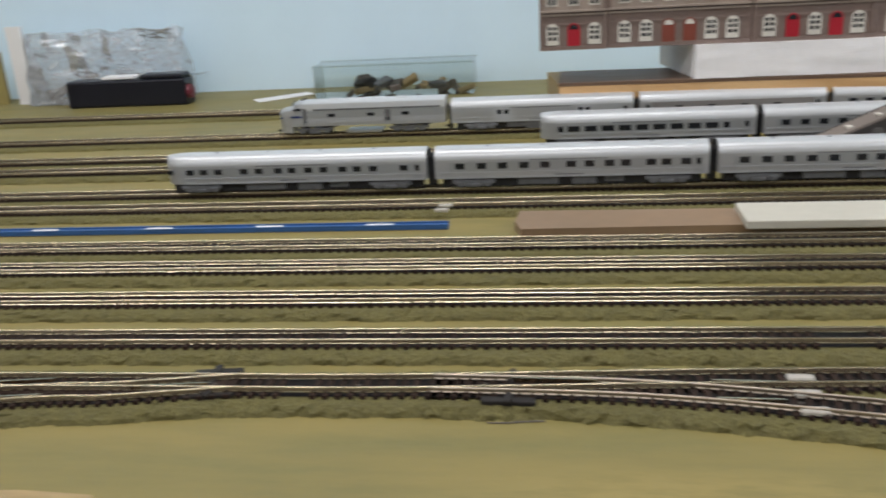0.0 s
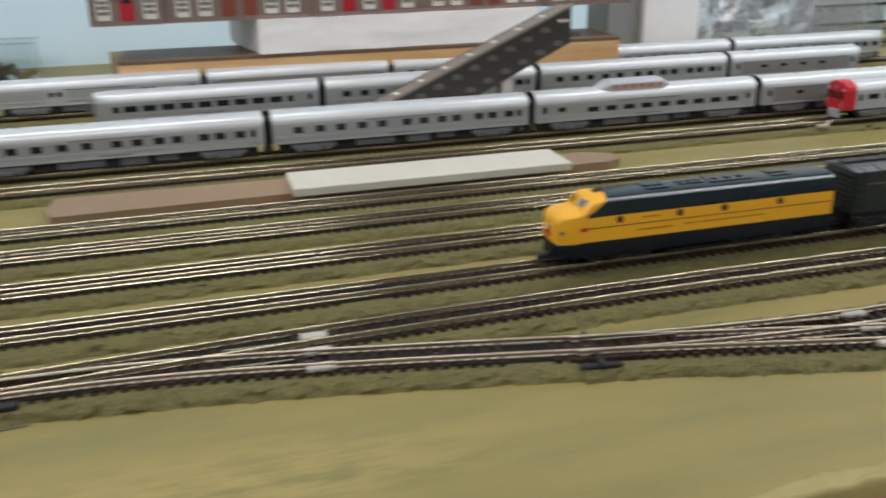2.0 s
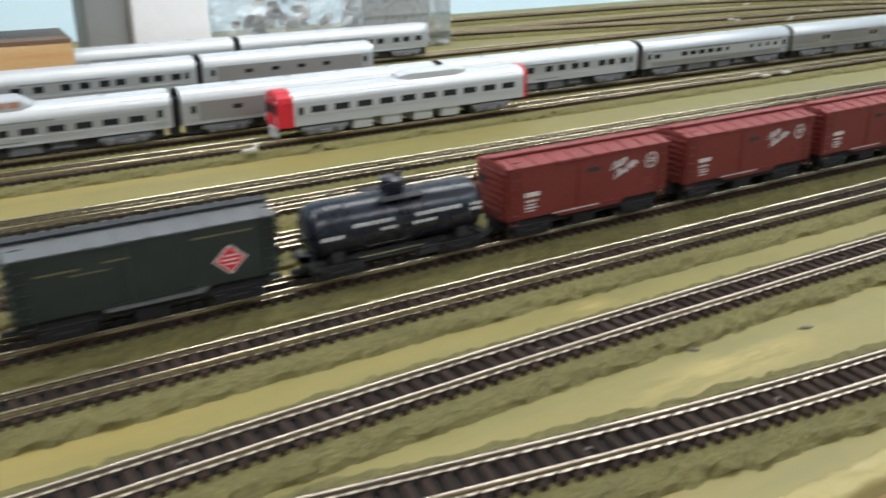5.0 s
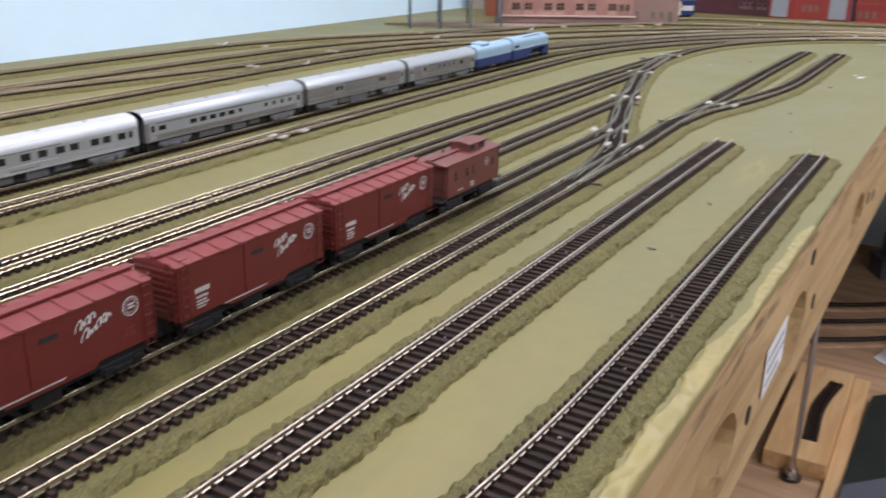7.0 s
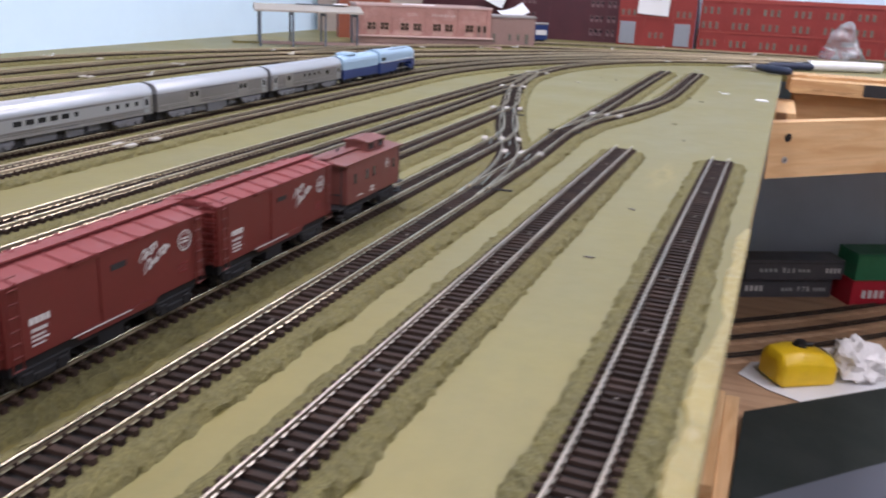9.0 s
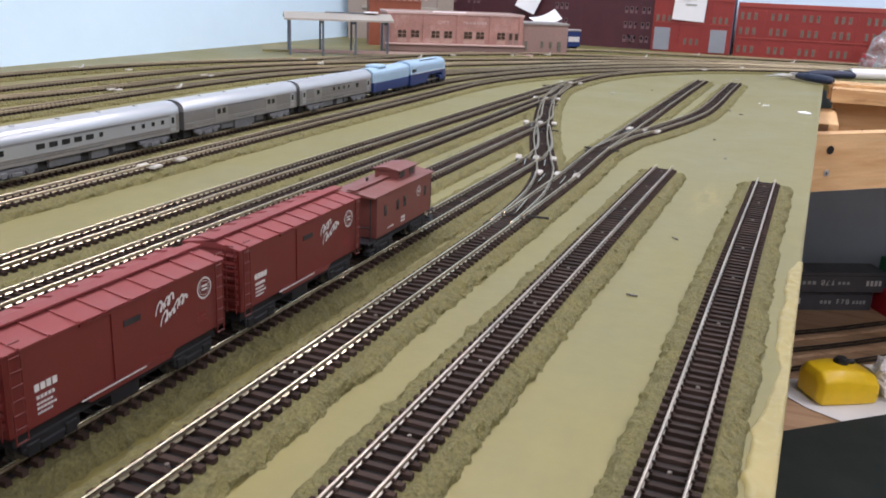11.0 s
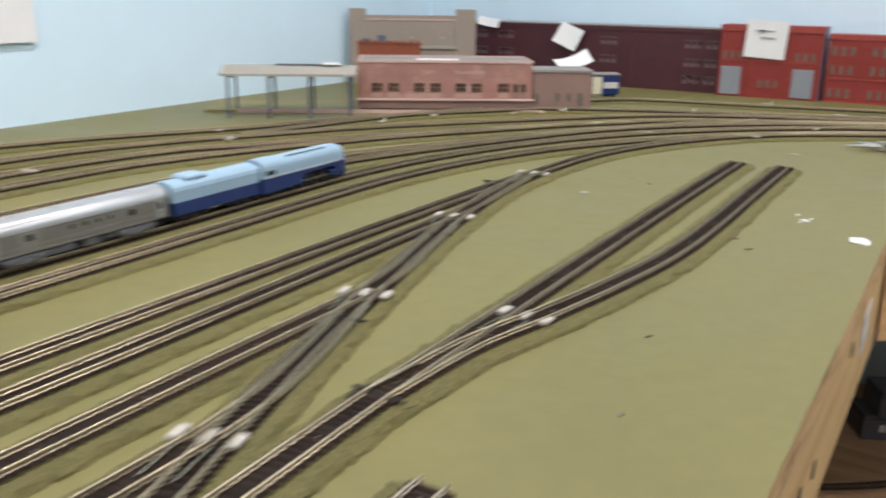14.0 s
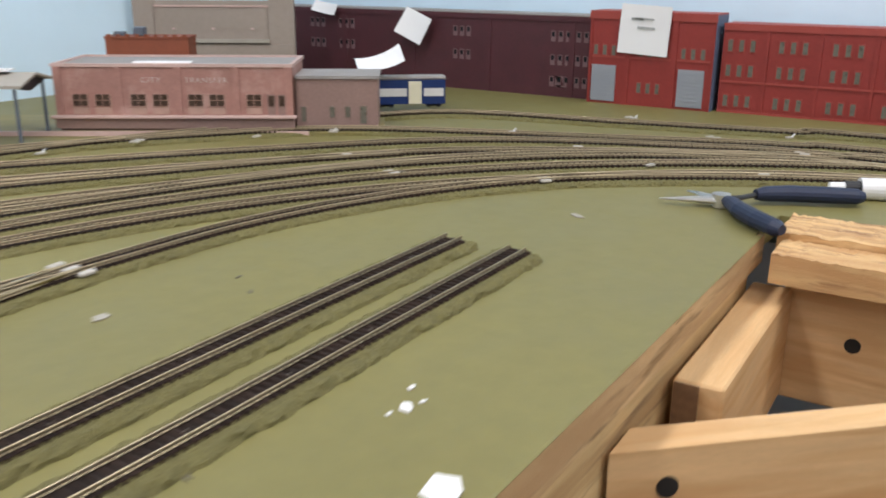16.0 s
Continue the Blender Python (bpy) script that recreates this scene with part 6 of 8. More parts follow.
cyl(bm, (0.0700, -0.003, 0.0140), (0.0715, -0.003, 0.0140), 0.0040, 14)
part("red_end", bm, M_DULLRED, bx, "dull red round end cap")
bm = bmesh.new()
loft(bm, [[(0.058, y2, 0.0300), (0.090, y2 - 0.004, 0.0330), (0.090, y2 - 0.004, 0.0334), (0.058, y2, 0.0306)] for y2 in (-0.008, 0.008)])
part("clear_flap", bm, M_CLEARBOX, bx, "clear plastic flap sticking out")
cb = thing("clear_box", "clear plastic box with dark scrap parts inside", "plastic box", (-0.042, 0.985, 0))
part("shell", boxes((-0.085, -0.020, 0.0005, 0.085, 0.022, 0.0345)), M_CLEARBOX, cb, "thin clear plastic shell")
part("rim", boxes((-0.0865, -0.0215, 0.0335, 0.0865, -0.0205, 0.0352), (-0.0865, 0.0225, 0.0335, 0.0865, 0.0235, 0.0352)), M_CLEARBOX, cb)
bm = bmesh.new()
bmesh.ops.create_icosphere(bm, subdivisions=3, radius=0.013)
for v in bm.verts:
    v.co = Vector((v.co.x * 1.0 - 0.034, v.co.y * 0.9, 0.011 + v.co.z * 0.8)) + noise.noise_vector(v.co * 300) * 0.003
part("dark_lump", bm, M_BLACK, cb, "tangled black lump")
scrap_pile(-0.055, 0.078, -0.012, 0.014, 0.012, 22, 8, cb, [M_CLUTTER, M_CLUTTER, M_TRUCK, M_TAN])
slip = thing("paper_slip", "small white paper slip on the deck", "paper", (-0.168, 0.985, 0), 38)
part("slip", boxes((-0.032, -0.010, 0.0002, 0.032, 0.010, 0.0012)), M_PAPER, slip)
tube = thing("yellow_strip", "yellow upright strip at the wall", "strip", (-0.515, 1.01, 0))
part("strip", boxes((-0.012, -0.003, 0.0, 0.004, 0.003, 0.060)), M_EDGEPAINT, tube)
blk = thing("white_foam_slab", "white foam slab standing on edge", "foam slab", (0.6175, 0.815, 0))
part("slab", boxes((-0.0290, -0.008, 0.0, 0.0290, 0.030, 0.105, 0.0012)), M_FOAM, blk)
blk = thing("grey_card_box", "plain grey card box behind the coaches", "card box", (0.572, 0.830, 0))
part("box_body", boxes((-0.0155, -0.015, 0.0, 0.0155, 0.030, 0.105, 0.001)), M_GREYBLOCK, blk)
bag = thing("parts_bag", "clear plastic bag packed with grey model parts", "plastic bag", (0, 0, 0))
part("film", crumpled(0.655, 0.815, 0.785, 0.875, 0.105, 11), M_FILM, bag, "creased clear film")
scrap_pile(0.665, 0.775, 0.825, 0.865, 0.085, 44, 12, bag, [M_CLUTTER, M_GREYBLOCK, M_GREYBLOCK, M_CREAM])
tray = thing("clear_tray", "clear plastic tray standing behind the coaches", "plastic tray", (0.832, 0.845, 0))
part("tray_shell", boxes((-0.048, -0.015, 0.0005, 0.048, 0.020, 0.100, 0.003)), M_FILM, tray)
for k in range(5):
    part("tray_rib", boxes((-0.046, -0.0165, 0.010 + k * 0.018, 0.046, -0.0152, 0.013 + k * 0.018)), M_CLEARBOX, tray)
part("inner_card", boxes((-0.040, 0.002, 0.002, 0.034, 0.010, 0.085)), M_PAPER, tray)
bm = prism(bmesh.new(), [(-0.075, 0.257), (-0.030, 0.2595), (-0.006, 0.2580), (-0.004, 0.254), (-0.012, 0.249), (-0.06, 0.243), (-0.09, 0.250)], 0.0, 0.0045)
bmesh.ops.bevel(bm, geom=list(bm.edges), offset=0.0012, segments=2, affect="EDGES")
tagged(part("wood_scrap", bm, M_TAN), "tan scrap of wood lying on the bare deck", "wood scrap")
for pts in (((0.1085, 0.3086), (0.1150, 0.3088), (0.1210, 0.3098), (0.1280, 0.3104)), ((0.545, 0.2555), (0.560, 0.2560))):
    bm = bmesh.new()
    for a, b in zip(pts, pts[1:]):
        cyl(bm, (*a, 0.0003), (*b, 0.0003), 0.0003, 6)
    tagged(part("twig_sliver", bm, M_CLUTTER), "thin dark sliver lying on the deck", "debris", "deck debris")

# ---- right-hand end ----
M_STATION = mat("pink_brown_brick", (0.345, 0.180, 0.148), 0.65, var=0.12, scale=40, fine=0.10, bump=0.0003, bscale=600, spot=(0.44, 0.27, 0.23), spots=0.4, sscale=24)
M_STFRAME = mat("worn_brown_frame", (0.40, 0.255, 0.205), 0.6, var=0.12, scale=90)
M_WORNINK = mat("worn_white_lettering", (0.52, 0.43, 0.39), 0.6, var=0.2, scale=300)
M_STPANE = mat("brown_window_pane", (0.058, 0.034, 0.024), 0.3, var=0.15, scale=200)
M_LAYER = mat("dark_ply_layer", (0.24, 0.14, 0.075), 0.7, var=0.2, scale=30, stretch=(1, 6, 6))
M_ANNEX = mat("brown_brick", (0.255, 0.165, 0.140), 0.65, var=0.08, scale=40, fine=0.08)
M_LEDGE = mat("pale_pink_concrete", (0.52, 0.37, 0.33), 0.6, var=0.06, scale=60)
M_GREYROOF = mat("grey_tar_roof", (0.29, 0.27, 0.255), 0.7, var=0.12, scale=50, fine=0.08)
M_ORANGE = mat("orange_brick", (0.24, 0.068, 0.034), 0.6, var=0.12, scale=60, fine=0.1)
M_TANWALL = mat("tan_grey_facade", (0.315, 0.265, 0.225), 0.65, var=0.05, scale=20, fine=0.04)
M_MAROON = mat("dark_maroon_brick", (0.070, 0.018, 0.024), 0.55, var=0.14, scale=40, fine=0.1)
M_MAROONW = mat("pale_maroon_frame", (0.17, 0.10, 0.105), 0.6, var=0.1)
M_FACTORY = mat("red_factory_brick", (0.245, 0.030, 0.024), 0.5, var=0.09, scale=30, fine=0.07, bump=0.0002, bscale=700)
M_FACTORYT = mat("red_factory_trim", (0.31, 0.052, 0.040), 0.5, var=0.08, scale=60)
M_FWIN = mat("grey_green_window", (0.13, 0.12, 0.095), 0.3, var=0.2, scale=300)
M_GREYDOOR = mat("grey_roller_door", (0.28, 0.30, 0.33), 0.5, var=0.04)
M_SHADEBLUE = mat("blue_shade_side", (0.10, 0.13, 0.20), 0.6, var=0.08)
M_BLUECAR = mat("blue_car_paint", (0.011, 0.030, 0.12), 0.4, var=0.08, scale=90)
M_PALEYELLOW = mat("cream_door_paint", (0.66, 0.63, 0.46), 0.5, var=0.04)
M_POST = mat("blue_grey_post", (0.10, 0.12, 0.15), 0.5, var=0.1)
M_CANOPYROOF = mat("weathered_beige_roof", (0.37, 0.34, 0.29), 0.6, var=0.08, scale=40)
M_GRIP = mat("navy_rubber_grip", (0.013, 0.020, 0.048), 0.5, var=0.1, scale=80)
M_MARKER = mat("white_marker_barrel", (0.74, 0.74, 0.74), 0.3, var=0.02)
M_YPLASTIC = mat("yellow_plastic", (0.86, 0.56, 0.012), 0.35, var=0.05, scale=60)
M_TISSUE = mat("white_tissue", (0.82, 0.80, 0.78), 0.85, var=0.04, scale=60)
M_SLATE = mat("slate_blue_panel", (0.52, 0.59, 0.68), 0.6, var=0.08, scale=6)
M_DKGREEN = mat("dark_green_board", (0.0085, 0.0135, 0.0100), 0.85, var=0.1, scale=8)
M_SLATESTRIP = mat("slate_blue_strip", (0.085, 0.092, 0.112), 0.7, var=0.08, scale=6)
M_GREENBOX = mat("green_card_box", (0.02, 0.16, 0.07), 0.4, var=0.08)
M_BOXBLACK = mat("black_card_box", (0.075, 0.076, 0.084), 0.35, var=0.1, scale=40)
M_SHELF = wood("brown_shelf_board", (0.50, 0.32, 0.185), (0.37, 0.225, 0.125), (12, 1, 12), 9)

AXIS = -56.3
st = thing("brick_station", "pink-brown brick freight station with white wall lettering", "model building", (1.837, 0.815, 0.0052), AXIS)
L = 0.217
part("plinth", boxes((0.001, 0.001, -0.0052, L - 0.001, 0.084, 0.0)), M_ANNEX, st)
part("wall", boxes((0, 0, 0, L, 0.085, 0.0560)), M_STATION, st)
part("base_course", boxes((-0.0012, -0.0030, 0, L + 0.0012, 0.0, 0.0095)), M_ANNEX, st)
part("ledge", boxes((-0.004, -0.0065, 0.0095, L + 0.003, 0.0005, 0.0120, 0.0004)), M_LEDGE, st, "pale pink loading ledge")
part("parapet", boxes((-0.0012, -0.0012, 0.0560, L + 0.0012, 0.0022, 0.0590), (-0.0012, 0.083, 0.0560, L + 0.0012, 0.0862, 0.0590), (-0.0012, 0.0022, 0.0560, 0.0022, 0.083, 0.0590), (L - 0.0022, 0.0022, 0.0560, L + 0.0012, 0.083, 0.0590)), M_LEDGE, st)
part("roof", boxes((0.0022, 0.0022, 0.0555, L - 0.0022, 0.083, 0.0572)), M_GREYROOF, st, "flat grey tar roof")
for x in (0.0035, 0.0583, 0.1122, 0.1650, 0.2135):
    part("pier", boxes((x - 0.0032, -0.0016, 0.0120, x + 0.0032, 0.0002, 0.0560)), M_STATION, st)
for x in (0.0226, 0.0430, 0.0754, 0.0956, 0.1276, 0.1471, 0.1813):
    w = part("window", boxes((x - 0.0072, -0.0010, 0.0200, x + 0.0072, 0.0006, 0.0312)), M_STFRAME, st, "window with worn brown frame")
    for dx in (-0.0034, 0.0034):
        for z in (0.0206, 0.0262):
            part("pane", boxes((x + dx - 0.0030, -0.0013, z, x + dx + 0.0030, -0.0009, z + 0.0050)), M_STPANE, w)
    part("apron", boxes((x - 0.0072, -0.0008, 0.0130, x + 0.0072, 0.0004, 0.0192)), M_STFRAME, st)
for x in (0.1972, 0.2067):
    part("door", boxes((x - 0.0036, -0.0008, 0.0120, x + 0.0036, 0.0006, 0.0312)), M_ANNEX, st)
    part("door_pane", boxes((x - 0.0024, -0.0012, 0.0205, x + 0.0024, -0.0008, 0.0300)), M_STPANE, st)


def wall_text(parent, text, x, y, z, size, material, name="lettering"):
    cu = bpy.data.curves.new("lettering", "FONT")
    cu.body, cu.size, cu.extrude, cu.align_x = text, size, 0.0001, "CENTER"
    cu.space_character = 1.35
    tmp = bpy.data.objects.new("tmp", cu)
    me = bpy.data.meshes.new_from_object(tmp)
    bpy.data.objects.remove(tmp)
    me.materials.append(material)
    ob = new(name, me)
    ob.parent = parent
    ob.matrix_basis = pose(x, y, z, 90, 0, 0)
    return ob


wall_text(st, "TRANSFER", 0.1380, -0.0003, 0.0420, 0.0066, M_WORNINK)
wall_text(st, "CITY", 0.0876, -0.0003, 0.0420, 0.0066, M_WORNINK)
part("roof_paper", boxes((0.072, 0.002, 0.0590, 0.124, 0.014, 0.0602)), M_PAPER, st, "strip of white paper on the roof edge")
ax = thing("brick_annex", "plain brown brick annex with small windows", "model building", (1.837, 0.815, 0.0), AXIS)
part("wall", boxes((L + 0.002, 0.008, 0, 0.2955, 0.067, 0.0500)), M_ANNEX, ax)
part("roof", boxes((L + 0.0015, 0.0065, 0.0500, 0.2970, 0.0685, 0.0528)), M_GREYROOF, ax, "grey flat roof")
for x, w, z0, z1 in ((0.2256, 0.0046, 0.010, 0.0240), (0.2524, 0.0046, 0.0140, 0.0242), (0.2670, 0.0046, 0.0140, 0.0242), (0.2817, 0.0060, 0.0080, 0.0245)):
    part("window", boxes((x - w / 2, 0.0073, z0, x + w / 2, 0.0083, z1)), M_FWIN, ax)
ob = thing("orange_shed", "low orange brick block with roof clutter", "model building", (1.977, 0.917, 0), AXIS)
part("wall", boxes((0.0, 0.0, 0, 0.090, 0.036, 0.0735)), M_ORANGE, ob)
part("parapet", boxes((-0.001, -0.001, 0.0735, 0.091, 0.037, 0.0755)), M_ORANGE, ob)
for x in spread(0.004, 0.086, 9):
    part("crenel", boxes((x - 0.0022, -0.001, 0.0755, x + 0.0022, 0.002, 0.0780)), M_ORANGE, ob)
for x, s, z in ((0.012, 0.006, 0.080), (0.034, 0.0062, 0.085)):
    part("roof_vent", boxes((x - s, 0.010, 0.0755, x + s, 0.022, z, 0.001)), M_POST, ob)
tn = thing("tan_warehouse", "tall tan warehouse front with two corner towers", "model building", (2.112, 1.030, 0), AXIS)
part("wall", boxes((0.022, 0.0, 0, 0.180, 0.010, 0.108)), M_TANWALL, tn)
for x0, x1 in ((0.0, 0.026), (0.172, 0.204)):
    part("tower", boxes((x0, -0.003, 0, x1, 0.010, 0.118)), M_TANWALL, tn)
part("string_course", boxes((0.026, -0.0012, 0.100, 0.172, 0.0, 0.1025)), M_LEDGE, tn)
part("ledge", boxes((0.026, -0.008, 0.056, 0.172, 0.0, 0.0605)), M_CANOPYROOF, tn, "ragged pale ledge")
part("lower_wall", boxes((0.0, -0.0045, 0, 0.204, -0.003, 0.054)), M_TANWALL, tn)
for x in (0.050, 0.100, 0.150):
    part("wall_lamp", boxes((x - 0.002, -0.0022, 0.072, x + 0.002, 0.0, 0.0745)), M_LEDGE, tn)


def factory(label, y0, y1, h, front, paint, name="factory_building", depth=0.045):
    """A factory front facing the yard; local x runs along the wall, towards smaller y."""
    b = thing(name, label, "model building", (front, y1, 0), -90, "factories along the end wall")
    w = y1 - y0
    part("wall", boxes((0, 0, 0, w, depth, h)), paint, b)
    part("roof", boxes((-0.0006, -0.0006, h, w + 0.0006, depth, h + 0.0016)), M_GREYROOF if paint is not M_FACTORY else M_FACTORYT, b)
    return b, w


dk, w = factory("long dark maroon factory with small grouped windows", 0.4885, 1.035, 0.0960, 2.330, M_MAROON)
for y, rows in ((0.907, (0.070, 0.042)), (0.856, (0.070, 0.042)), (0.671, (0.067, 0.038)), (0.533, (0.066, 0.038, 0.012)), (0.500, (0.066, 0.038, 0.012))):
    for z in rows:
        for k in (-1, 0, 1):
            x = 1.035 - y + k * 0.0098
            if x > w - 0.004:
                continue
            win = part("window", boxes((x - 0.0030, -0.0006, z, x + 0.0030, 0.0004, z + 0.0125)), M_MAROONW, dk, "pale maroon window frame")
            part("pane", boxes((x - 0.0018, -0.0009, z + 0.0058, x + 0.0018, -0.0005, z + 0.0114)), M_PANE, win)
for x in spread(0.06, w - 0.03, 5):
    part("pilaster", boxes((x - 0.004, -0.0008, 0, x + 0.004, 0.0, 0.090)), M_MAROON, dk)
part("parapet", boxes((0, -0.0016, 0.0895, w, 0.0, 0.0960)), M_MAROON, dk)
part("wall_emblem", boxes((1.035 - 0.538, -0.0006, 0.012, 1.035 - 0.526, -0.0001, 0.014), (1.035 - 0.538, -0.0006, 0.014, 1.035 - 0.535, -0.0001, 0.025), (1.035 - 0.538, -0.0006, 0.022, 1.035 - 0.524, -0.0001, 0.025), (1.035 - 0.528, -0.0006, 0.017, 1.035 - 0.524, -0.0001, 0.022)), M_MAROONW, dk, "faded square wall emblem")
r1, w = factory("bright red factory with two grey roller doors", 0.3440, 0.4880, 0.1030, 2.312, M_FACTORY)
part("cornice", boxes((-0.0008, -0.0018, 0.0955, w + 0.0008, 0.0, 0.1030)), M_FACTORYT, r1)
part("string_course", boxes((0, -0.0010, 0.0525, w, 0.0, 0.0545)), M_FACTORYT, r1)
for x in (0.0, 0.046, 0.100, w):
    part("pilaster", boxes((max(0, x - 0.003), -0.0012, 0, min(w, x + 0.003), 0.0, 0.0955)), M_FACTORY, r1)
for x0 in (0.0045, 0.1065):
    d = part("roller_door", boxes((x0, -0.0016, 0.003, x0 + 0.0290, 0.0002, 0.0440)), M_GREYDOOR, r1, "grey roller door")
    for k in range(9):
        part("door_slat", boxes((x0 + 0.0006, -0.0021, 0.005 + k * 0.0043, x0 + 0.0284, -0.0015, 0.0078 + k * 0.0043)), M_GREYDOOR, d)
for c, z in ((0.0190, 0.0545), (0.0730, 0.0545), (0.1215, 0.0545), (0.0730, 0.0140)):
    for k in (-1, 0, 1):
        x = c + k * 0.0108
        win = part("window", boxes((x - 0.0032, -0.0008, z, x + 0.0032, 0.0004, z + 0.0130)), M_FACTORYT, r1)
        part("pane", boxes((x - 0.0022, -0.0011, z + 0.001, x + 0.0022, -0.0007, z + 0.0120)), M_FWIN, win)
# Thin sheet puts the side's shade on the red wall as dark blue.
part("side_face", boxes((w, 0.0, 0, w + 0.0006, 0.045, 0.1030)), M_SHADEBLUE, r1, "side face coloured dark blue for its shade")
r2, w = factory("long bright red factory with rows of triple windows", -0.8600, 0.3380, 0.0935, 2.322, M_FACTORY)
for z0, z1 in ((0.0880, 0.0935), (0.0325, 0.0345), (0.0, 0.0022)):
    part("string_course", boxes((0, -0.0014, z0, w, 0.0, z1)), M_FACTORYT, r2)
for i in range(12):
    c = 0.0200 + i * 0.0530
    for z in (0.0650, 0.0385, 0.0060):
        for k in (-1, 0, 1):
            x = c + k * 0.0118
            win = part("window", boxes((x - 0.0034, -0.0008, z, x + 0.0034, 0.0004, z + 0.0140)), M_FACTORYT, r2)
            part("pane", boxes((x - 0.0024, -0.0011, z + 0.001, x + 0.0024, -0.0007, z + 0.0130)), M_FWIN, win)
    part("pilaster", boxes((c + 0.0245, -0.0012, 0, c + 0.0285, 0.0, 0.0880)), M_FACTORY, r2)


def paper_note(label, at, w, h, rx, ry, rz, curl=0.004, ink=False):
    bm = bmesh.new()
    bmesh.ops.create_grid(bm, x_segments=8, y_segments=8, size=0.5)
    for v in bm.verts:
        x, y = v.co.x, v.co.y
        v.co = Vector((x * w, y * h, curl * (2 * x * x + 0.8 * x * y)))
    bmesh.ops.solidify(bm, geom=list(bm.faces), thickness=0.0003)
    p = thing("paper_note", label, "paper note", (0, 0, 0), 0, "paper notes")
    p.matrix_basis = pose(*at, rx, ry, rz)
    part("sheet", bm, M_PAPER, p)
    if ink:
        part("writing", boxes((-0.016, 0.010, 0.0012, -0.002, 0.0125, 0.0016), (-0.012, 0.011, 0.0012, 0.010, 0.013, 0.0016), (-0.008, 0.001, 0.0010, 0.012, 0.0035, 0.0014)), M_GREYBLOCK, p, "scribbled grey handwriting")
    return p


paper_note("white paper note taped to the red factory", (2.3080, 0.4225, 0.0850), 0.058, 0.054, 90, 3, -90, 0.0015, True)
paper_note("white paper note on the maroon factory roof edge", (2.3150, 0.735, 0.0775), 0.042, 0.036, 72, 22, -90, 0.006)
paper_note("curled white paper lying on the annex roof", (2.105, 0.640, 0.0540), 0.050, 0.030, 24, -14, -50, 0.010)
paper_note("white paper note at the maroon roof edge", (2.3200, 0.885, 0.0960), 0.040, 0.016, 60, 8, -90, 0.005)

# canopy and platform beside the station
cp = thing("platform_canopy", "open platform canopy on thin blue-grey posts", "model canopy", (1.699, 0.9065, 0), -56.0)
CL, CD = 0.146, 0.060
bm = bmesh.new()
loft(bm, [[(x, -0.006, 0.0500), (x, CD * 0.5, 0.0580), (x, CD + 0.006, 0.0500), (x, CD + 0.006, 0.0520), (x, CD * 0.5, 0.0600), (x, -0.006, 0.0522)] for x in (-0.006, CL + 0.006)])
part("roof", bm, M_CANOPYROOF, cp, "weathered beige pitched roof")
part("fascia_board", boxes((-0.006, -0.0068, 0.0498, CL + 0.006, -0.0058, 0.0524)), M_CANOPYROOF, cp)
part("roof_strip", boxes((0.055, CD * 0.5 - 0.004, 0.0600, 0.125, CD * 0.5 + 0.004, 0.0612)), M_POST, cp)
part("roof_paper", boxes((0.112, CD * 0.5 - 0.010, 0.0612, 0.132, CD * 0.5 + 0.004, 0.0630)), M_PAPER, cp)
for x in spread(0.002, CL - 0.002, 4):
    for y in (0.0, CD):
        bm = bmesh.new()
        cyl(bm, (x, y, 0.0), (x, y, 0.0510), 0.0017, 8, 0.0015)
        part("post", bm, M_POST, cp)
    bm = bmesh.new()
    loft(bm, [[(x + d, -0.004, 0.0496), (x + d, CD * 0.5, 0.0440), (x + d, CD + 0.004, 0.0496), (x + d, CD * 0.5, 0.0578)] for d in (-0.0014, 0.0014)])
    part("truss", bm, M_BLACK, cp, "dark trapezoid roof truss")
pf = part("platform", boxes((-0.190, -0.012, 0.0, 0.300, 0.090, 0.0030)), M_DECK)
pf.matrix_basis = pose(1.837, 0.815, 0, 0, 0, AXIS)
tagged(pf, "low olive painted station platform on the deck", "platform", kind="structure")
kb = part("platform_kerb", boxes((-0.150, -0.0145, 0.0, 0.232, -0.0122, 0.0044)), M_LEDGE)
kb.matrix_basis = pose(1.837, 0.815, 0, 0, 0, AXIS)
tagged(kb, "pale kerb strip along the station platform", "kerb", kind="structure")

# blue goods van behind the annex
bc = thing("blue_van", "blue goods van with cream door and white panels", "model freight car", (2.134, 0.622, LEVEL - 0.002), -50)
part("body", boxes((-0.038, -0.0105, 0.004, 0.038, 0.0105, 0.0300)), M_BLUECAR, bc)
part("roof", boxes((-0.039, -0.0112, 0.0300, 0.039, 0.0112, 0.0335, 0.0012)), M_GREYROOF, bc)
part("cream_door", boxes((-0.0020, -0.0112, 0.0045, 0.0120, -0.0104, 0.0285)), M_PALEYELLOW, bc, "cream sliding door")
for x0, x1 in ((-0.034, -0.004), (0.0145, 0.0360)):
    part("white_panel", boxes((x0, -0.0110, 0.0125, x1, -0.0104, 0.0210)), M_INK, bc)
for s in (-1, 1):
    truck(bc, s * 0.026, 0.0056, M_TRUCKB, "blackshort", 0.0085)

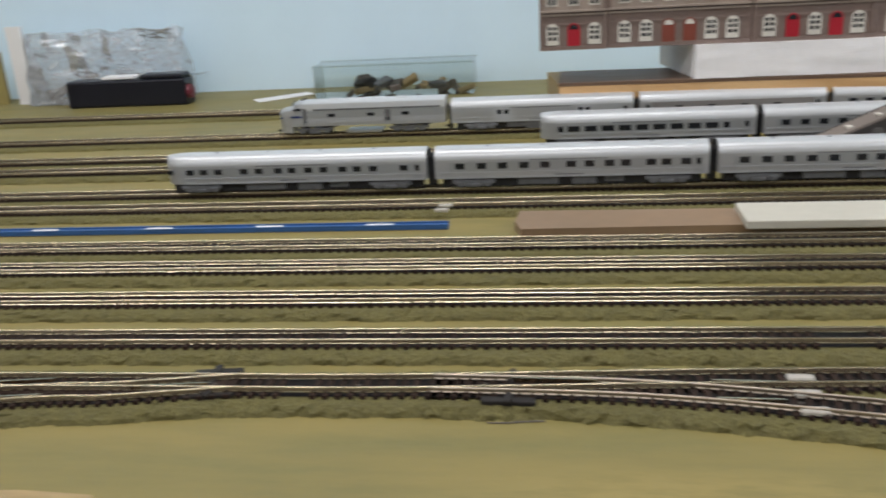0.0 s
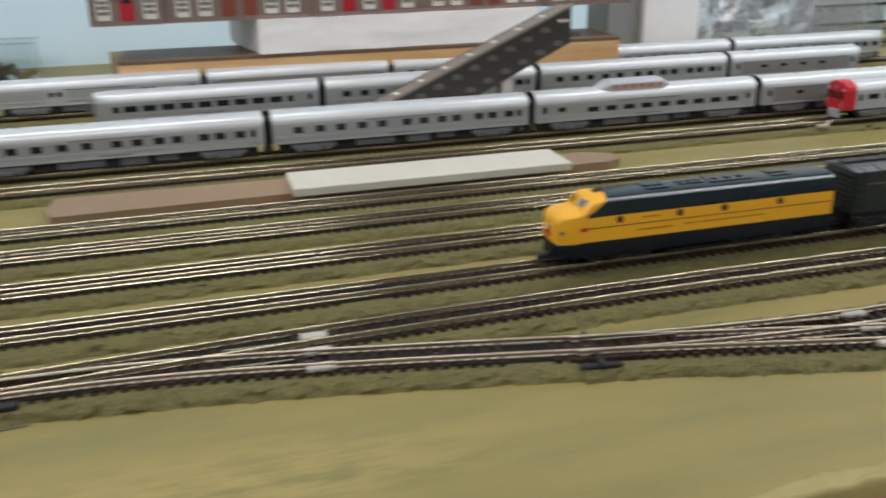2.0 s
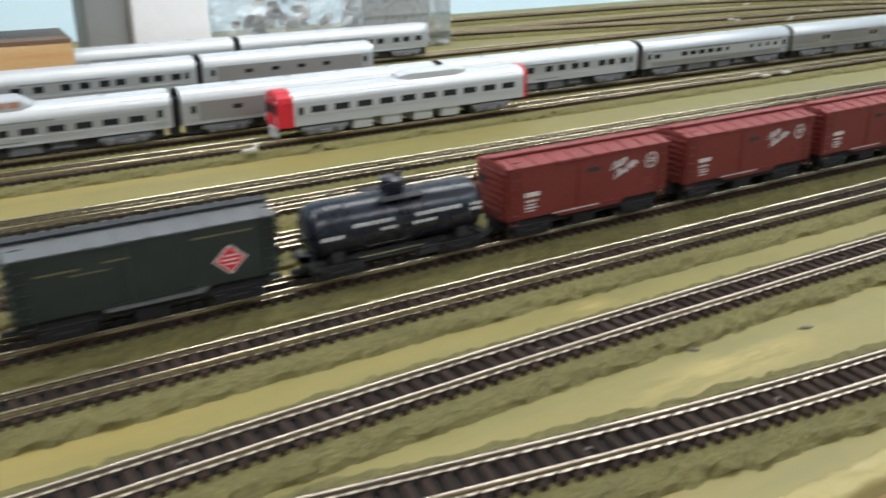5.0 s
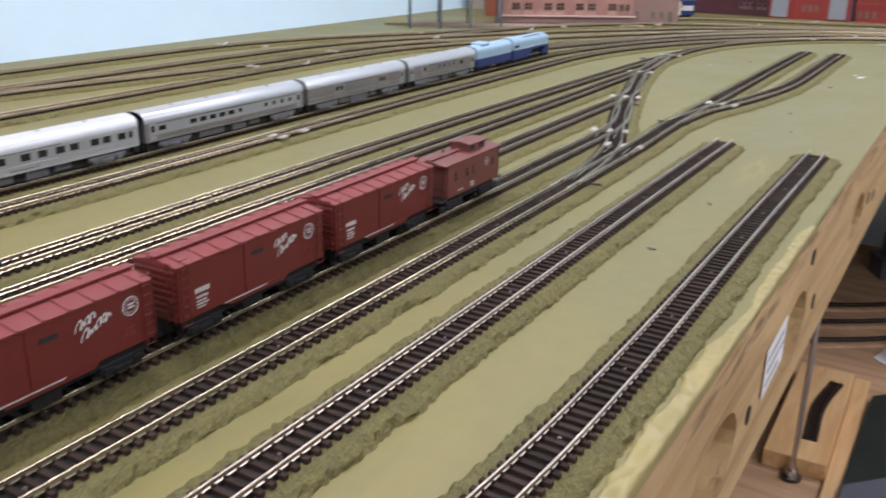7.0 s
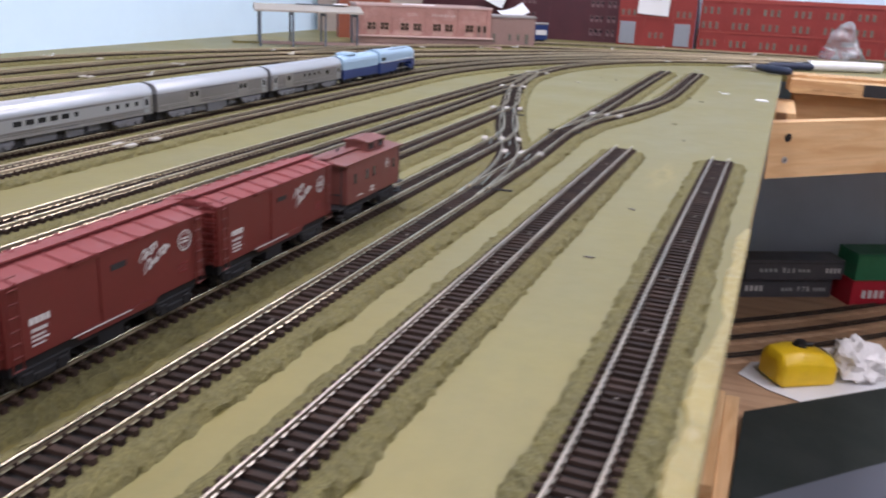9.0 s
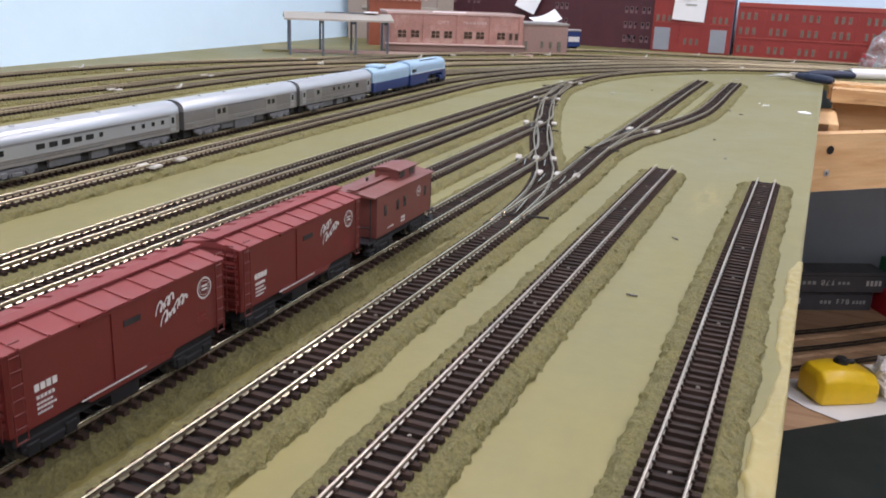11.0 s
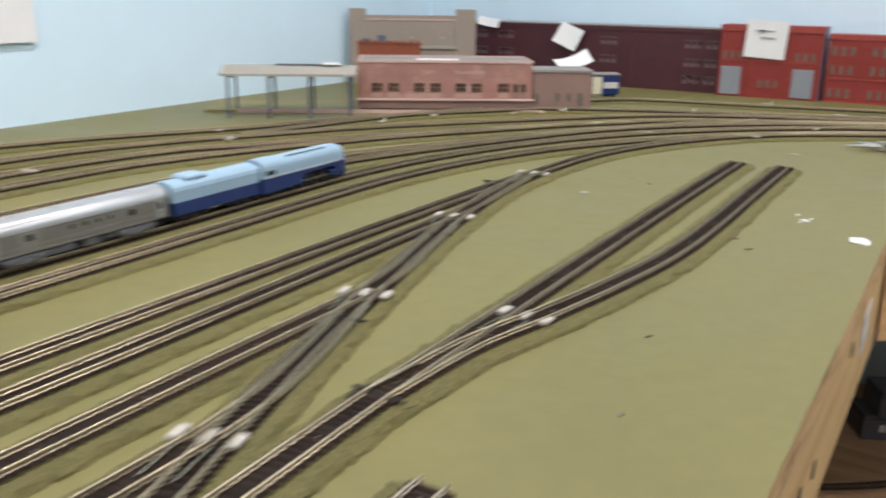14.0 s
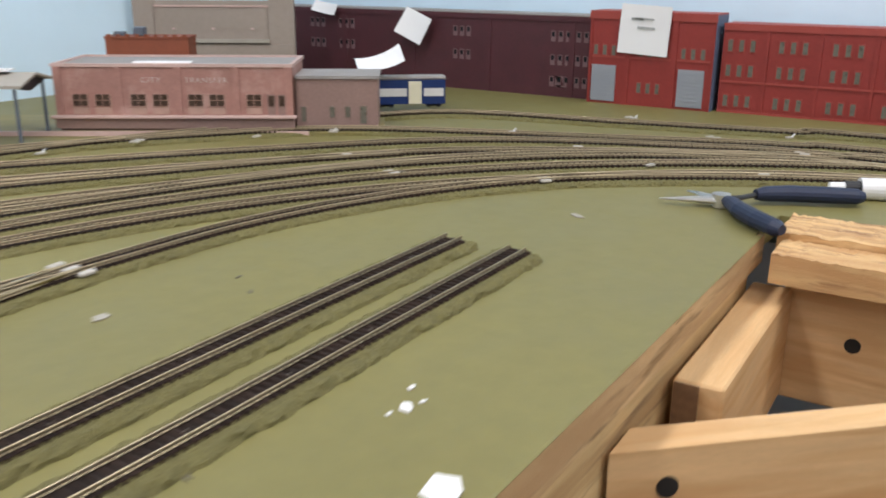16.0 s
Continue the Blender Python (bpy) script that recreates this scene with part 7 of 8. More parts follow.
# white wire ends and joiner scraps on the far curves
for k, (x, y) in enumerate(((1.754, 0.724), (1.828, 0.701), (1.905, 0.633), (1.961, 0.591), (1.885, 0.517), (1.850, 0.446), (2.052, 0.454), (1.889, 0.343), (2.019, 0.374), (2.191, 0.387), (1.982, 0.298), (2.125, 0.286), (2.166, 0.231), (2.091, 0.205), (1.997, 0.217),
                          (1.333, 0.945), (1.351, 0.894), (1.214, 0.787), (1.262, 0.759), (1.363, 0.796), (1.602, 0.825), (1.566, 0.778), (0.994, 0.5455), (0.970, 0.5440), (0.581, 0.5400), (0.064, 0.537))):
    rnd = random.Random(k)
    j = thing("track_joiner", "white plastic joiner on the track", "rail joiner", (x, y, TIE_TOP + 0.0001), rnd.uniform(-70, 10) if x > 1.5 else rnd.uniform(-6, 6), "white joiners on the tracks")
    part("clip", boxes((-0.004, -0.0018, 0.0, 0.004, 0.0018, 0.0016, 0.0003)), M_IVORY, j)
    if k % 2:
        part("clip", boxes((-0.003, 0.0078, -0.0002, 0.005, 0.0112, 0.0013, 0.0003)), M_IVORY, j)
    if k % 3 == 0:
        bm = bmesh.new()
        cyl(bm, (0.001, -0.001, 0.0012), (0.0025, -0.003, 0.0042), 0.0008, 6)
        part("wire_end", bm, M_PAPER, j, "white wire end")

# scraps on the bare deck
for k, (x, y, w, d) in enumerate(((1.525, 0.2060, 0.017, 0.010), (1.577, 0.251, 0.0045, 0.0016), (1.563, 0.244, 0.0075, 0.0038), (1.570, 0.2415, 0.003, 0.0013), (1.556, 0.2465, 0.003, 0.0012), (1.560, 0.405, 0.009, 0.005), (1.832, 0.294, 0.012, 0.004))):
    rnd = random.Random(40 + k)
    bm = prism(bmesh.new(), [(-w * 0.5, -d * 0.5), (w * 0.1, -d * 0.62), (w * 0.5, -d * 0.3), (w * 0.45, d * 0.5), (-w * 0.2, d * 0.55)], 0.0002, 0.0007 if k else 0.0010)
    o = tagged(part("paper_scrap", bm, M_PAPER if k < 5 else M_CANOPYROOF), "torn white paper scrap on the green deck", "paper scrap", "deck debris")
    o.matrix_basis = pose(x, y, 0, 0, 0, rnd.uniform(-30, 60))
for k, (x, y) in enumerate(((1.633, 0.392), (1.62, 0.372), (1.49, 0.275), (1.47, 0.262), (1.30, 0.27), (1.22, 0.255), (0.99, 0.258), (0.90, 0.262), (0.62, 0.276), (0.66, 0.268))):
    bm = prism(bmesh.new(), [(-0.0022, -0.0005), (0.0006, -0.0008), (0.0022, 0.0), (0.0003, 0.0006)], 0.0001, 0.0007)
    o = tagged(part("dark_crumb", bm, M_CLUTTER), "dark crumb lying on the green deck", "debris", "deck debris")
    o.matrix_basis = pose(x, y, 0, 0, 0, k * 37)

# pliers and marker
pl = thing("needle_nose_pliers", "needle-nose pliers with navy rubber grips", "pliers", (0, 0, 0))


def limb(pts, radii, n=12, flat=0.6):
    bm = bmesh.new()
    rings = []
    for i, (p, r) in enumerate(zip(pts, radii)):
        a = Vector(pts[max(0, i - 1)])
        b = Vector(pts[min(len(pts) - 1, i + 1)])
        d = (b - a).normalized()
        s = Vector((-d.y, d.x, 0)).normalized()
        rings.append([Vector(p) + s * math.cos(t) * r + Vector((0, 0, 1)) * math.sin(t) * r * flat for t in [math.tau * k / n for k in range(n)]])
    return loft(bm, rings)


part("lower_jaw", limb([(1.891, 0.2610, 0.004), (1.8955, 0.2470, 0.0045), (1.9000, 0.2340, 0.005), (1.903, 0.2240, 0.005)], [0.0006, 0.0024, 0.0040, 0.0050]), M_STEEL, pl, "bright steel jaw")
part("upper_jaw", limb([(1.918, 0.2500, 0.005), (1.915, 0.2420, 0.005), (1.909, 0.2320, 0.005), (1.903, 0.2240, 0.005)], [0.0010, 0.0022, 0.0032, 0.0042]), M_STEEL, pl, "dark steel jaw")
bm = bmesh.new()
cyl(bm, (1.9035, 0.2235, 0.001), (1.9035, 0.2235, 0.0095), 0.0060, 16)
part("pivot", bm, M_STEEL, pl)
part("shank", limb([(1.904, 0.223, 0.0055), (1.915, 0.2130, 0.0060), (1.926, 0.2060, 0.0065)], [0.0035, 0.0026, 0.0026]), M_BLACK, pl)
part("far_grip", limb([(1.925, 0.2065, 0.0068), (1.929, 0.2020, 0.0070), (1.938, 0.1880, 0.0072), (1.948, 0.1650, 0.0072), (1.955, 0.1480, 0.0070), (1.957, 0.1440, 0.0068)], [0.0040, 0.0056, 0.0062, 0.0062, 0.0058, 0.0035], 14, 0.9), M_GRIP, pl, "navy rubber grip")
part("near_grip", limb([(1.902, 0.2200, 0.0060), (1.893, 0.2140, 0.0065), (1.877, 0.2050, 0.0068), (1.861, 0.1910, 0.0068), (1.850, 0.1785, 0.0066), (1.8475, 0.1740, 0.0064)], [0.0036, 0.0052, 0.0060, 0.0062, 0.0058, 0.0035], 14, 0.9), M_GRIP, pl, "navy rubber grip")
mk = thing("marker_pen", "white marker pen with black collar and pale tip", "marker pen", (1.970, 0.168, 0.0075), -66)
bm = bmesh.new()
cyl(bm, (0.0, 0, 0), (0.010, 0, 0), 0.0038, 14, 0.0042)
part("tip_cap", bm, M_MARKER, mk)
bm = bmesh.new()
cyl(bm, (0.010, 0, 0), (0.020, 0, 0), 0.0052, 16)
part("collar", bm, M_BLACK, mk)
bm = bmesh.new()
cyl(bm, (0.020, 0, 0), (0.130, 0, 0), 0.0075, 20)
part("barrel", bm, M_MARKER, mk)

# clear bag on the deck beyond the timber frame
bag = thing("parts_bag", "clear crumpled bag lying on the far deck", "plastic bag", (0, 0, 0))
part("film", crumpled(2.17, 0.055, 2.25, 0.130, 0.060, 21, 0.010), M_FILM, bag, "creased clear film")
scrap_pile(2.18, 2.24, 0.065, 0.12, 0.030, 10, 22, bag, [M_PAPER, M_GREYBLOCK, M_REDDOOR])

# ---- timber frame under the deck ----
fr = thing("deck_fascia", "plywood fascia board with oval cut-outs along the deck edge", "fascia board", (0, 0, 0), 0)
X0, X1, FZ0, FZ1 = -1.2, 1.845, -0.106, -0.0182


def fascia_mesh():
    """A board along the deck's edge with oval openings, cut as a grid of columns around each opening."""
    bm = bmesh.new()
    holes = [(-0.945 + 0.162 * k, 0.036, 0.0334) for k in range(13)] + [(1.2450, 0.034, 0.0334)]
    zc = -0.067
    xs = sorted({X0, X1} | {c + s * rx * math.cos(math.pi * j / 10) for c, rx, _ in holes for j in range(11) for s in (1,)})
    xs = [x for x in xs if X0 <= x <= X1]

    def span(x):
        for c, rx, rz in holes:
            if abs(x - c) < rx - 1e-6:
                return rz * math.sqrt(max(0, 1 - ((x - c) / rx) ** 2)) * 0.62
            if abs(abs(x - c) - rx) <= 1e-6:
                return 0.0
        return None

    def y_at(x, back):
        return edge_y(x) + 0.0005 + (0.016 if back else 0.0)

    for a, b in zip(xs, xs[1:]):
        mid = span((a + b) / 2)
        sa, sb = span(a) or 0.0, span(b) or 0.0
        bands = [((FZ0, FZ0), (FZ1, FZ1))] if mid is None else [((FZ0, FZ0), (zc - sa, zc - sb)), ((zc + sa, zc + sb), (FZ1, FZ1))]
        for (l0, l1), (h0, h1) in bands:
            v = [bm.verts.new((x, y_at(x, bk), z)) for bk in (False, True) for x, z in ((a, l0), (b, l1), (b, h1), (a, h0))]
            for q in ((0, 1, 2, 3), (7, 6, 5, 4), (0, 4, 5, 1), (3, 2, 6, 7)):
                bm.faces.new([v[i] for i in q])
    bmesh.ops.remove_doubles(bm, verts=bm.verts, dist=1e-6)
    return bm


part("board", fascia_mesh(), M_PLY, fr)
ed = part("ply_edge", prism(bmesh.new(), [(-1.2, edge_y(-1.2) - 0.0035), (1.86, edge_y(1.86) - 0.0035), (1.86, edge_y(1.86) - 0.0003), (-1.2, edge_y(-1.2) - 0.0003)], -0.0180, -0.0008), M_PLYEDGE, fr, "raw mottled plywood edge of the deck")
for x, z in ((0.732, -0.070), (0.896, -0.070), (1.063, -0.072), (1.031, -0.033), (1.312, -0.066), (1.354, -0.073), (1.464, -0.049), (0.560, -0.070)):
    bm = bmesh.new()
    y = edge_y(x) + 0.0005
    cyl(bm, (x, y - 0.0005, z), (x, y + 0.002, z), 0.0050, 14)
    part("bolt_hole", bm, M_HOLE, fr, "dark bored bolt hole")
for x, z in ((0.945, -0.060),):
    y = edge_y(x) + 0.0003
    lab = part("label", boxes((x - 0.026, y - 0.0005, z - 0.013, x + 0.026, y - 0.0001, z + 0.013)), M_PAPER, fr, "white printed label")
    part("print", boxes((x - 0.022, y - 0.0008, z + 0.006, x + 0.018, y - 0.0004, z + 0.008), (x - 0.020, y - 0.0008, z - 0.001, x + 0.022, y - 0.0004, z + 0.001), (x - 0.022, y - 0.0008, z - 0.008, x + 0.010, y - 0.0004, z - 0.006)), M_GREYBLOCK, lab)
x, z = 1.533, -0.0575
y = edge_y(x) + 0.0003
lab = part("label", boxes((x - 0.020, y - 0.0005, z - 0.014, x + 0.020, y - 0.0001, z + 0.014)), M_PAPER, fr, "white printed label")
part("print", boxes((x - 0.016, y - 0.0008, z + 0.004, x + 0.014, y - 0.0004, z + 0.009), (x - 0.016, y - 0.0008, z - 0.008, x + 0.010, y - 0.0004, z - 0.004)), M_GREYBLOCK, lab)
# the ragged lip of deck paint on the edge
bm = bmesh.new()
rows = []
for j in range(700):
    x = -0.2 + j * 2.05 / 699
    d = 0.0012 + 0.0030 * max(0.0, 0.35 + noise.noise((x * 38, 4.2, 0))) + 0.0012 * max(0.0, noise.noise((x * 240, 1.1, 0)))
    thick = min(1.0, max(0.12, (1.16 - x) / 0.10))
    d *= thick
    y = edge_y(x)
    rows.append([bm.verts.new((x, y + 0.0010 + 0.001 * noise.noise((x * 90, 7, 0)), 0.0002)), bm.verts.new((x, y - 0.0030, 0.0003)), bm.verts.new((x, y - 0.0040, -0.0006 * thick)), bm.verts.new((x, y - 0.0040, -0.0006 * thick - d)), bm.verts.new((x, y - 0.0034, -0.0008 * thick - d))])
for r0, r1 in zip(rows, rows[1:]):
    for i in range(4):
        bm.faces.new((r0[i], r0[i + 1], r1[i + 1], r1[i]))
bmesh.ops.recalc_face_normals(bm, faces=bm.faces)
part("paint_lip", bm, M_DECK, fr, "olive paint run over the plywood edge")
# ragged paint smear along the deck edge
smear = thing("paint_smear", "thick pale olive paint smeared along the deck edge", "paint")
for k, (x0, x1, w) in enumerate(((0.30, 0.52, 0.008), (0.50, 0.862, 0.0072), (0.85, 0.98, 0.0045))):
    bm = bmesh.new()
    n = int((x1 - x0) / 0.0016)
    rows = []
    for j in range(n + 1):
        x = x0 + (x1 - x0) * j / n
        f = min(1.0, 6 * min(j, n - j) / n)
        inner = w * f * (0.72 + 0.35 * noise.noise((x * 45, k, 0)) + 0.14 * noise.noise((x * 190, k, 3)))
        e, reach = edge_y(x), 0.0020 + max(0, inner)
        row = [(x, e - 0.0048, -0.0030 * f - 0.0008), (x, e - 0.0047, -0.0010 * f)]
        for u in (0.0, 0.18, 0.38, 0.58, 0.78, 0.92):
            lump = 0.5 + noise.noise((x * 130, u * 2.2, k + 5)) + 0.5 * noise.noise((x * 420, u * 5.0, k + 8))
            row.append((x, e - 0.0044 + u * reach, 0.0004 + f * max(0.0, lump) * 0.0017 * (1 - 0.5 * u)))
        row.append((x, e - 0.0044 + reach, 0.0001))
        rows.append([bm.verts.new(p) for p in row])
    for r0, r1 in zip(rows, rows[1:]):
        for i in range(len(r0) - 1):
            bm.faces.new((r0[i], r1[i], r1[i + 1], r0[i + 1]))
    bmesh.ops.recalc_face_normals(bm, faces=bm.faces)
    part("smear", bm, M_EDGEPAINT, smear, smooth=True)


def joist(label, x0, x1, y0, y1, z0, z1, bores, material):
    j = thing("timber_joist", label, "timber joist", ((x0 + x1) / 2, y1, z0), 0, "deck frame timbers")
    part("beam", boxes((x0 - (x0 + x1) / 2, y0 - y1, 0, x1 - (x0 + x1) / 2, 0, z1 - z0, 0.0012)), material, j)
    for y, z in bores:
        bm = bmesh.new()
        xx = (x0 - (x0 + x1) / 2)
        cyl(bm, (xx - 0.0006, y - y1, z - z0), (xx + 0.003, y - y1, z - z0), 0.0046, 16)
        part("bore", bm, M_HOLE, j, "dark bored hole")
    return j


jt = thing("timber_joist", "angled pine joist with a bored hole and a screw head", "timber joist", (1.630, 0.1893, -0.100), -47.1, "deck frame timbers")
part("beam", prism(bmesh.new(), [(-0.0025, 0), (0.80, 0), (0.80, 0.018), (0.0140, 0.018)], 0, 0.0655), M_PINE, jt)
for x, z, m, nm in ((0.0238, 0.0475, M_HOLE, "bore"), (0.0238, 0.0213, M_STEEL, "screw_head")):
    bm = bmesh.new()
    cyl(bm, (x, -0.0006, z), (x, 0.003, z), 0.0049 if nm == "bore" else 0.0040, 18)
    ob = part(nm, bm, m, jt, "dark bored hole" if nm == "bore" else "grey steel screw head")
    if nm == "screw_head":
        part("slot", boxes((x - 0.0022, -0.0009, z - 0.0004, x + 0.0022, -0.0004, z + 0.0004), (x - 0.0004, -0.0009, z - 0.0022, x + 0.0004, -0.0004, z + 0.0022)), M_HOLE, ob)
joist("pine cross joist with one bored hole", 1.857, 1.875, -0.70, 0.1700, -0.101, -0.0185, ((0.129, -0.059),), M_PINEX)


def rough_cap(label, x0, x1, y0, y1, z0, z1, seed, tear):
    """A rough sawn timber: splintered top and a chipped front edge."""
    j = thing("timber_joist", label, "timber joist", (0, 0, 0), 0, "deck frame timbers")
    bm = bmesh.new()
    n = 150
    prof = [(0, 0), (0, 0.62), (0, 1), (0.25, 1), (0.5, 1), (0.75, 1), (1, 1), (1, 0)]
    rows = []
    for k in range(n + 1):
        y = y1 + (y0 - y1) * (k / n) ** 1.7
        row = []
        for u, w in prof:
            x, z = x0 + (x1 - x0) * u, z0 + (z1 - z0) * w
            if w == 1:
                q = 0.6 * noise.noise((y * 90, u * 6.1, seed)) + 0.8 * noise.noise((y * 330, u * 9.0, seed + 3))
                z += tear * q
                x += tear * 1.2 * noise.noise((y * 80, u * 5, seed + 9)) if u == 0 else 0
            row.append((x, y, z))
        rows.append(row)
    loft(bm, rows)
    part("beam", bm, M_CAP, j)
    return j


rough_cap("thick pine cap timber with rough sawn top", 1.822, 1.856, -0.70, 0.1740, -0.0180, -0.0010, 4, 0.0010)
rough_cap("splintered pine cap timber with rough sawn edge", 1.8565, 1.9035, -0.70, 0.1780, -0.0180, 0.0028, 8, 0.0017)
cl = thing("timber_cleat", "short wide pine cleat between fascia and joists", "timber", (0, 0, 0), 0, "deck frame timbers")
part("beam", boxes((1.700, 0.1650, -0.099, 1.8560, 0.1885, -0.030, 0.0012)), M_PINE, cl)
part("stained_end", boxes((1.6992, 0.1760, -0.098, 1.7002, 0.1878, -0.0312)), M_LAYER, cl, "dark stained half of the end grain")
# Thin black rectangle along the front of the cap timber.
pt = thing("black_rectangle", "thin black rectangle on the front of the cap timber", "metal plate", (0, 0, 0))
part("plate", boxes((1.8208, -0.10, -0.0165, 1.8218, 0.085, -0.0010)), M_BLACK, pt)

# ---- lower level ----
LZ = -0.400
sh = part("shelf_board", boxes((0.9, -0.9, LZ - 0.018, 2.39, 0.60, LZ)), M_SHELF)
tagged(sh, "brown plywood lower deck under the yard", "shelf", kind="structure")
pn = part("backdrop_panel", boxes((2.27, -0.9, LZ, 2.285, 0.60, -0.125)), M_SLATE)
tagged(pn, "slate blue backdrop behind the lower deck", "backdrop panel", kind="structure")
for k, (z, dx, n) in enumerate(((0.0, 0.0, 0), (0.036, -0.006, 1))):
    b = thing("locomotive_box", "black model locomotive box with pale lettering, stacked on the lower deck", "card box", (2.147 + dx * 0.5, 0.138 + dx * 2.6, LZ + z), -63, "black boxes")
    part("box_body", boxes((-0.090, -0.026, 0, 0.090, 0.026, 0.0355, 0.001)), M_BOXBLACK, b)
    part("lid_edge", boxes((-0.0904, -0.0264, 0.0290, 0.0904, 0.0264, 0.0300)), M_BLACK, b)
    if n:
        wall_text(b, "F7B", -0.0135, -0.0264, 0.0215, 0.0125, M_INK).rotation_euler.y = math.pi
        bars(b, word_bars(-0.066, -0.031, 0.014, 0.006, 4) + word_bars(0.005, 0.028, 0.014, 0.005, 3), -0.0263, M_GREYBLOCK, "lettering")
        bars(b, word_bars(0.055, 0.084, 0.012, 0.009, 4), -0.0263, M_INK, "lettering")
    else:
        bars(b, word_bars(-0.070, -0.035, 0.012, 0.010, 4), -0.0263, M_INK, "lettering")
        bars(b, word_bars(-0.003, 0.019, 0.012, 0.006, 3) + word_bars(0.055, 0.080, 0.012, 0.006, 4), -0.0263, M_GREYBLOCK, "lettering")
        wall_text(b, "F7B", 0.0375, -0.0264, 0.0115, 0.0125, M_INK)
for y, nm, mt, z in ((-0.030, "red_box", M_REDDOOR, 0.0), (-0.032, "green_box", M_GREENBOX, 0.046)):
    b = thing(nm, "bright green card box on a red one" if z else "red card box with white lettering", "card box", (2.190, y, LZ + z), -62)
    part("box_body", boxes((-0.070, -0.030, 0, 0.070, 0.030, 0.0450, 0.001)), mt, b)
    if not z:
        bars(b, word_bars(-0.050, -0.005, 0.014, 0.014, 4), -0.0302, M_INK, "lettering")
    else:
        part("flap", boxes((-0.070, -0.030, 0.0455, 0.020, 0.030, 0.0475)), mt, b)
for k, (dy, dx) in enumerate(((0.0, 0.0), (0.0, 0.074), (0.0, 0.148))):
    a = [(1.68 + dx, 0.42), (1.774 + dx, 0.241), (1.85 + dx, 0.140), (1.935 + dx, 0.043), (2.07 + dx, -0.10)]
    tr = thing("lower_track", "brown model track on raised bed of the lower deck", "model railway track", (0, 0, LZ), 0, "lower tracks")
    line = smooth_path(a, 0.01)
    part("roadbed", bed_mesh(line, 0.018, 30 + k), M_SHELF, tr)
    for s in (-0.0049, 0.0049):
        part("rail", rail_mesh(line, s), M_WHEEL, tr)
    bm = bmesh.new()
    for p, s in zip(resample(line, 0.0046), sides(resample(line, 0.0046))):
        q = [bm.verts.new((p.x + s.x * u + s.y * w, p.y + s.y * u - s.x * w, TIE_TOP)) for u, w in ((-0.008, -0.001), (0.008, -0.001), (0.008, 0.001), (-0.008, 0.001))]
        bm.faces.new(q)
    o = part("tie_stock", bm, M_TIE, tr)
    o["kind"] = "stuff"
bt = thing("yellow_bottle", "squat yellow plastic container with a dark cap", "plastic container", (1.772, 0.108, LZ + 0.0022), -58)
bm = bmesh.new()
loft(bm, [[(x, -w, z0 + 0.0), (x, -w, z1), (x, -w * 0.62, z2), (x, w * 0.62, z2), (x, w, z1), (x, w, z0)] for x, w, z0, z1, z2 in ((-0.046, 0.022, 0.004, 0.026, 0.034), (-0.040, 0.029, 0.0, 0.032, 0.044), (-0.012, 0.030, 0.0, 0.034, 0.047), (0.018, 0.030, 0.0, 0.031, 0.043), (0.038, 0.029, 0.0, 0.026, 0.036), (0.045, 0.022, 0.004, 0.020, 0.028))])
bmesh.ops.bevel(bm, geom=list(bm.edges), offset=0.0028, segments=2, affect="EDGES", profile=0.5)
part("body", soft(bm, 60), M_YPLASTIC, bt)
bm = bmesh.new()
cyl(bm, (0.000, 0.004, 0.043), (0.000, 0.004, 0.050), 0.0095, 16)
cyl(bm, (0.000, 0.004, 0.050), (0.000, 0.004, 0.0535), 0.0065, 16)
cyl(bm, (0.006, 0.004, 0.047), (0.017, 0.002, 0.0475), 0.0035, 10)
part("cap", bm, M_BLACK, bt, "dark screw cap")
pp = thing("paper_sheet", "white sheet of paper under the yellow container", "paper", (1.778, 0.085, LZ + 0.0008), -58)
part("sheet", prism(bmesh.new(), [(-0.085, -0.020), (-0.060, -0.062), (0.020, -0.068), (0.13, -0.052), (0.13, 0.06), (-0.06, 0.062), (-0.098, 0.030)], 0, 0.0008), M_PAPER, pp)
ts = thing("crumpled_tissue", "crumpled white tissue beside the yellow container", "tissue", (1.825, 0.028, LZ + 0.0018), 0)
bm = bmesh.new()
bmesh.ops.create_icosphere(bm, subdivisions=4, radius=0.036)
for v in bm.verts:
    k = noise.noise(v.co * 70) * 0.016 + abs(noise.noise(v.co * 150)) * 0.012
    v.co = Vector((v.co.x * 1.1, v.co.y * 1.0, max(0.0, v.co.z * 0.75 + 0.018))) + v.normal * k
    v.co.z = max(0, v.co.z)
part("wad", bm, M_TISSUE, ts)
gb = thing("green_board", "dark green board lying on the lower deck", "board", (0, 0, 0))
part("board", prism(bmesh.new(), [(1.30, 0.1830), (1.6156, 0.1728), (1.727, 0.0475), (1.80, -0.0345), (1.82, -0.40), (1.28, -0.40)], LZ + 0.0005, LZ + 0.010), M_DKGREEN, gb)
part("slate_strip", prism(bmesh.new(), [(1.20, 0.1830), (1.385, 0.1790), (1.515, 0.0522), (1.60, -0.034), (1.62, -0.40), (1.10, -0.40)], LZ + 0.0104, LZ + 0.014), M_SLATESTRIP, gb, "slate blue lower strip")
tb = thing("timber_strip", "pine strip lying beside the green board on the lower deck", "timber", (0, 0, 0))
part("beam", boxes((1.26, 0.1790, LZ, 1.665, 0.1970, LZ + 0.006, 0.0010)), M_PINE, tb)
tk = thing("pine_block", "flat pine block carrying a track offcut", "timber", (0, 0, 0))
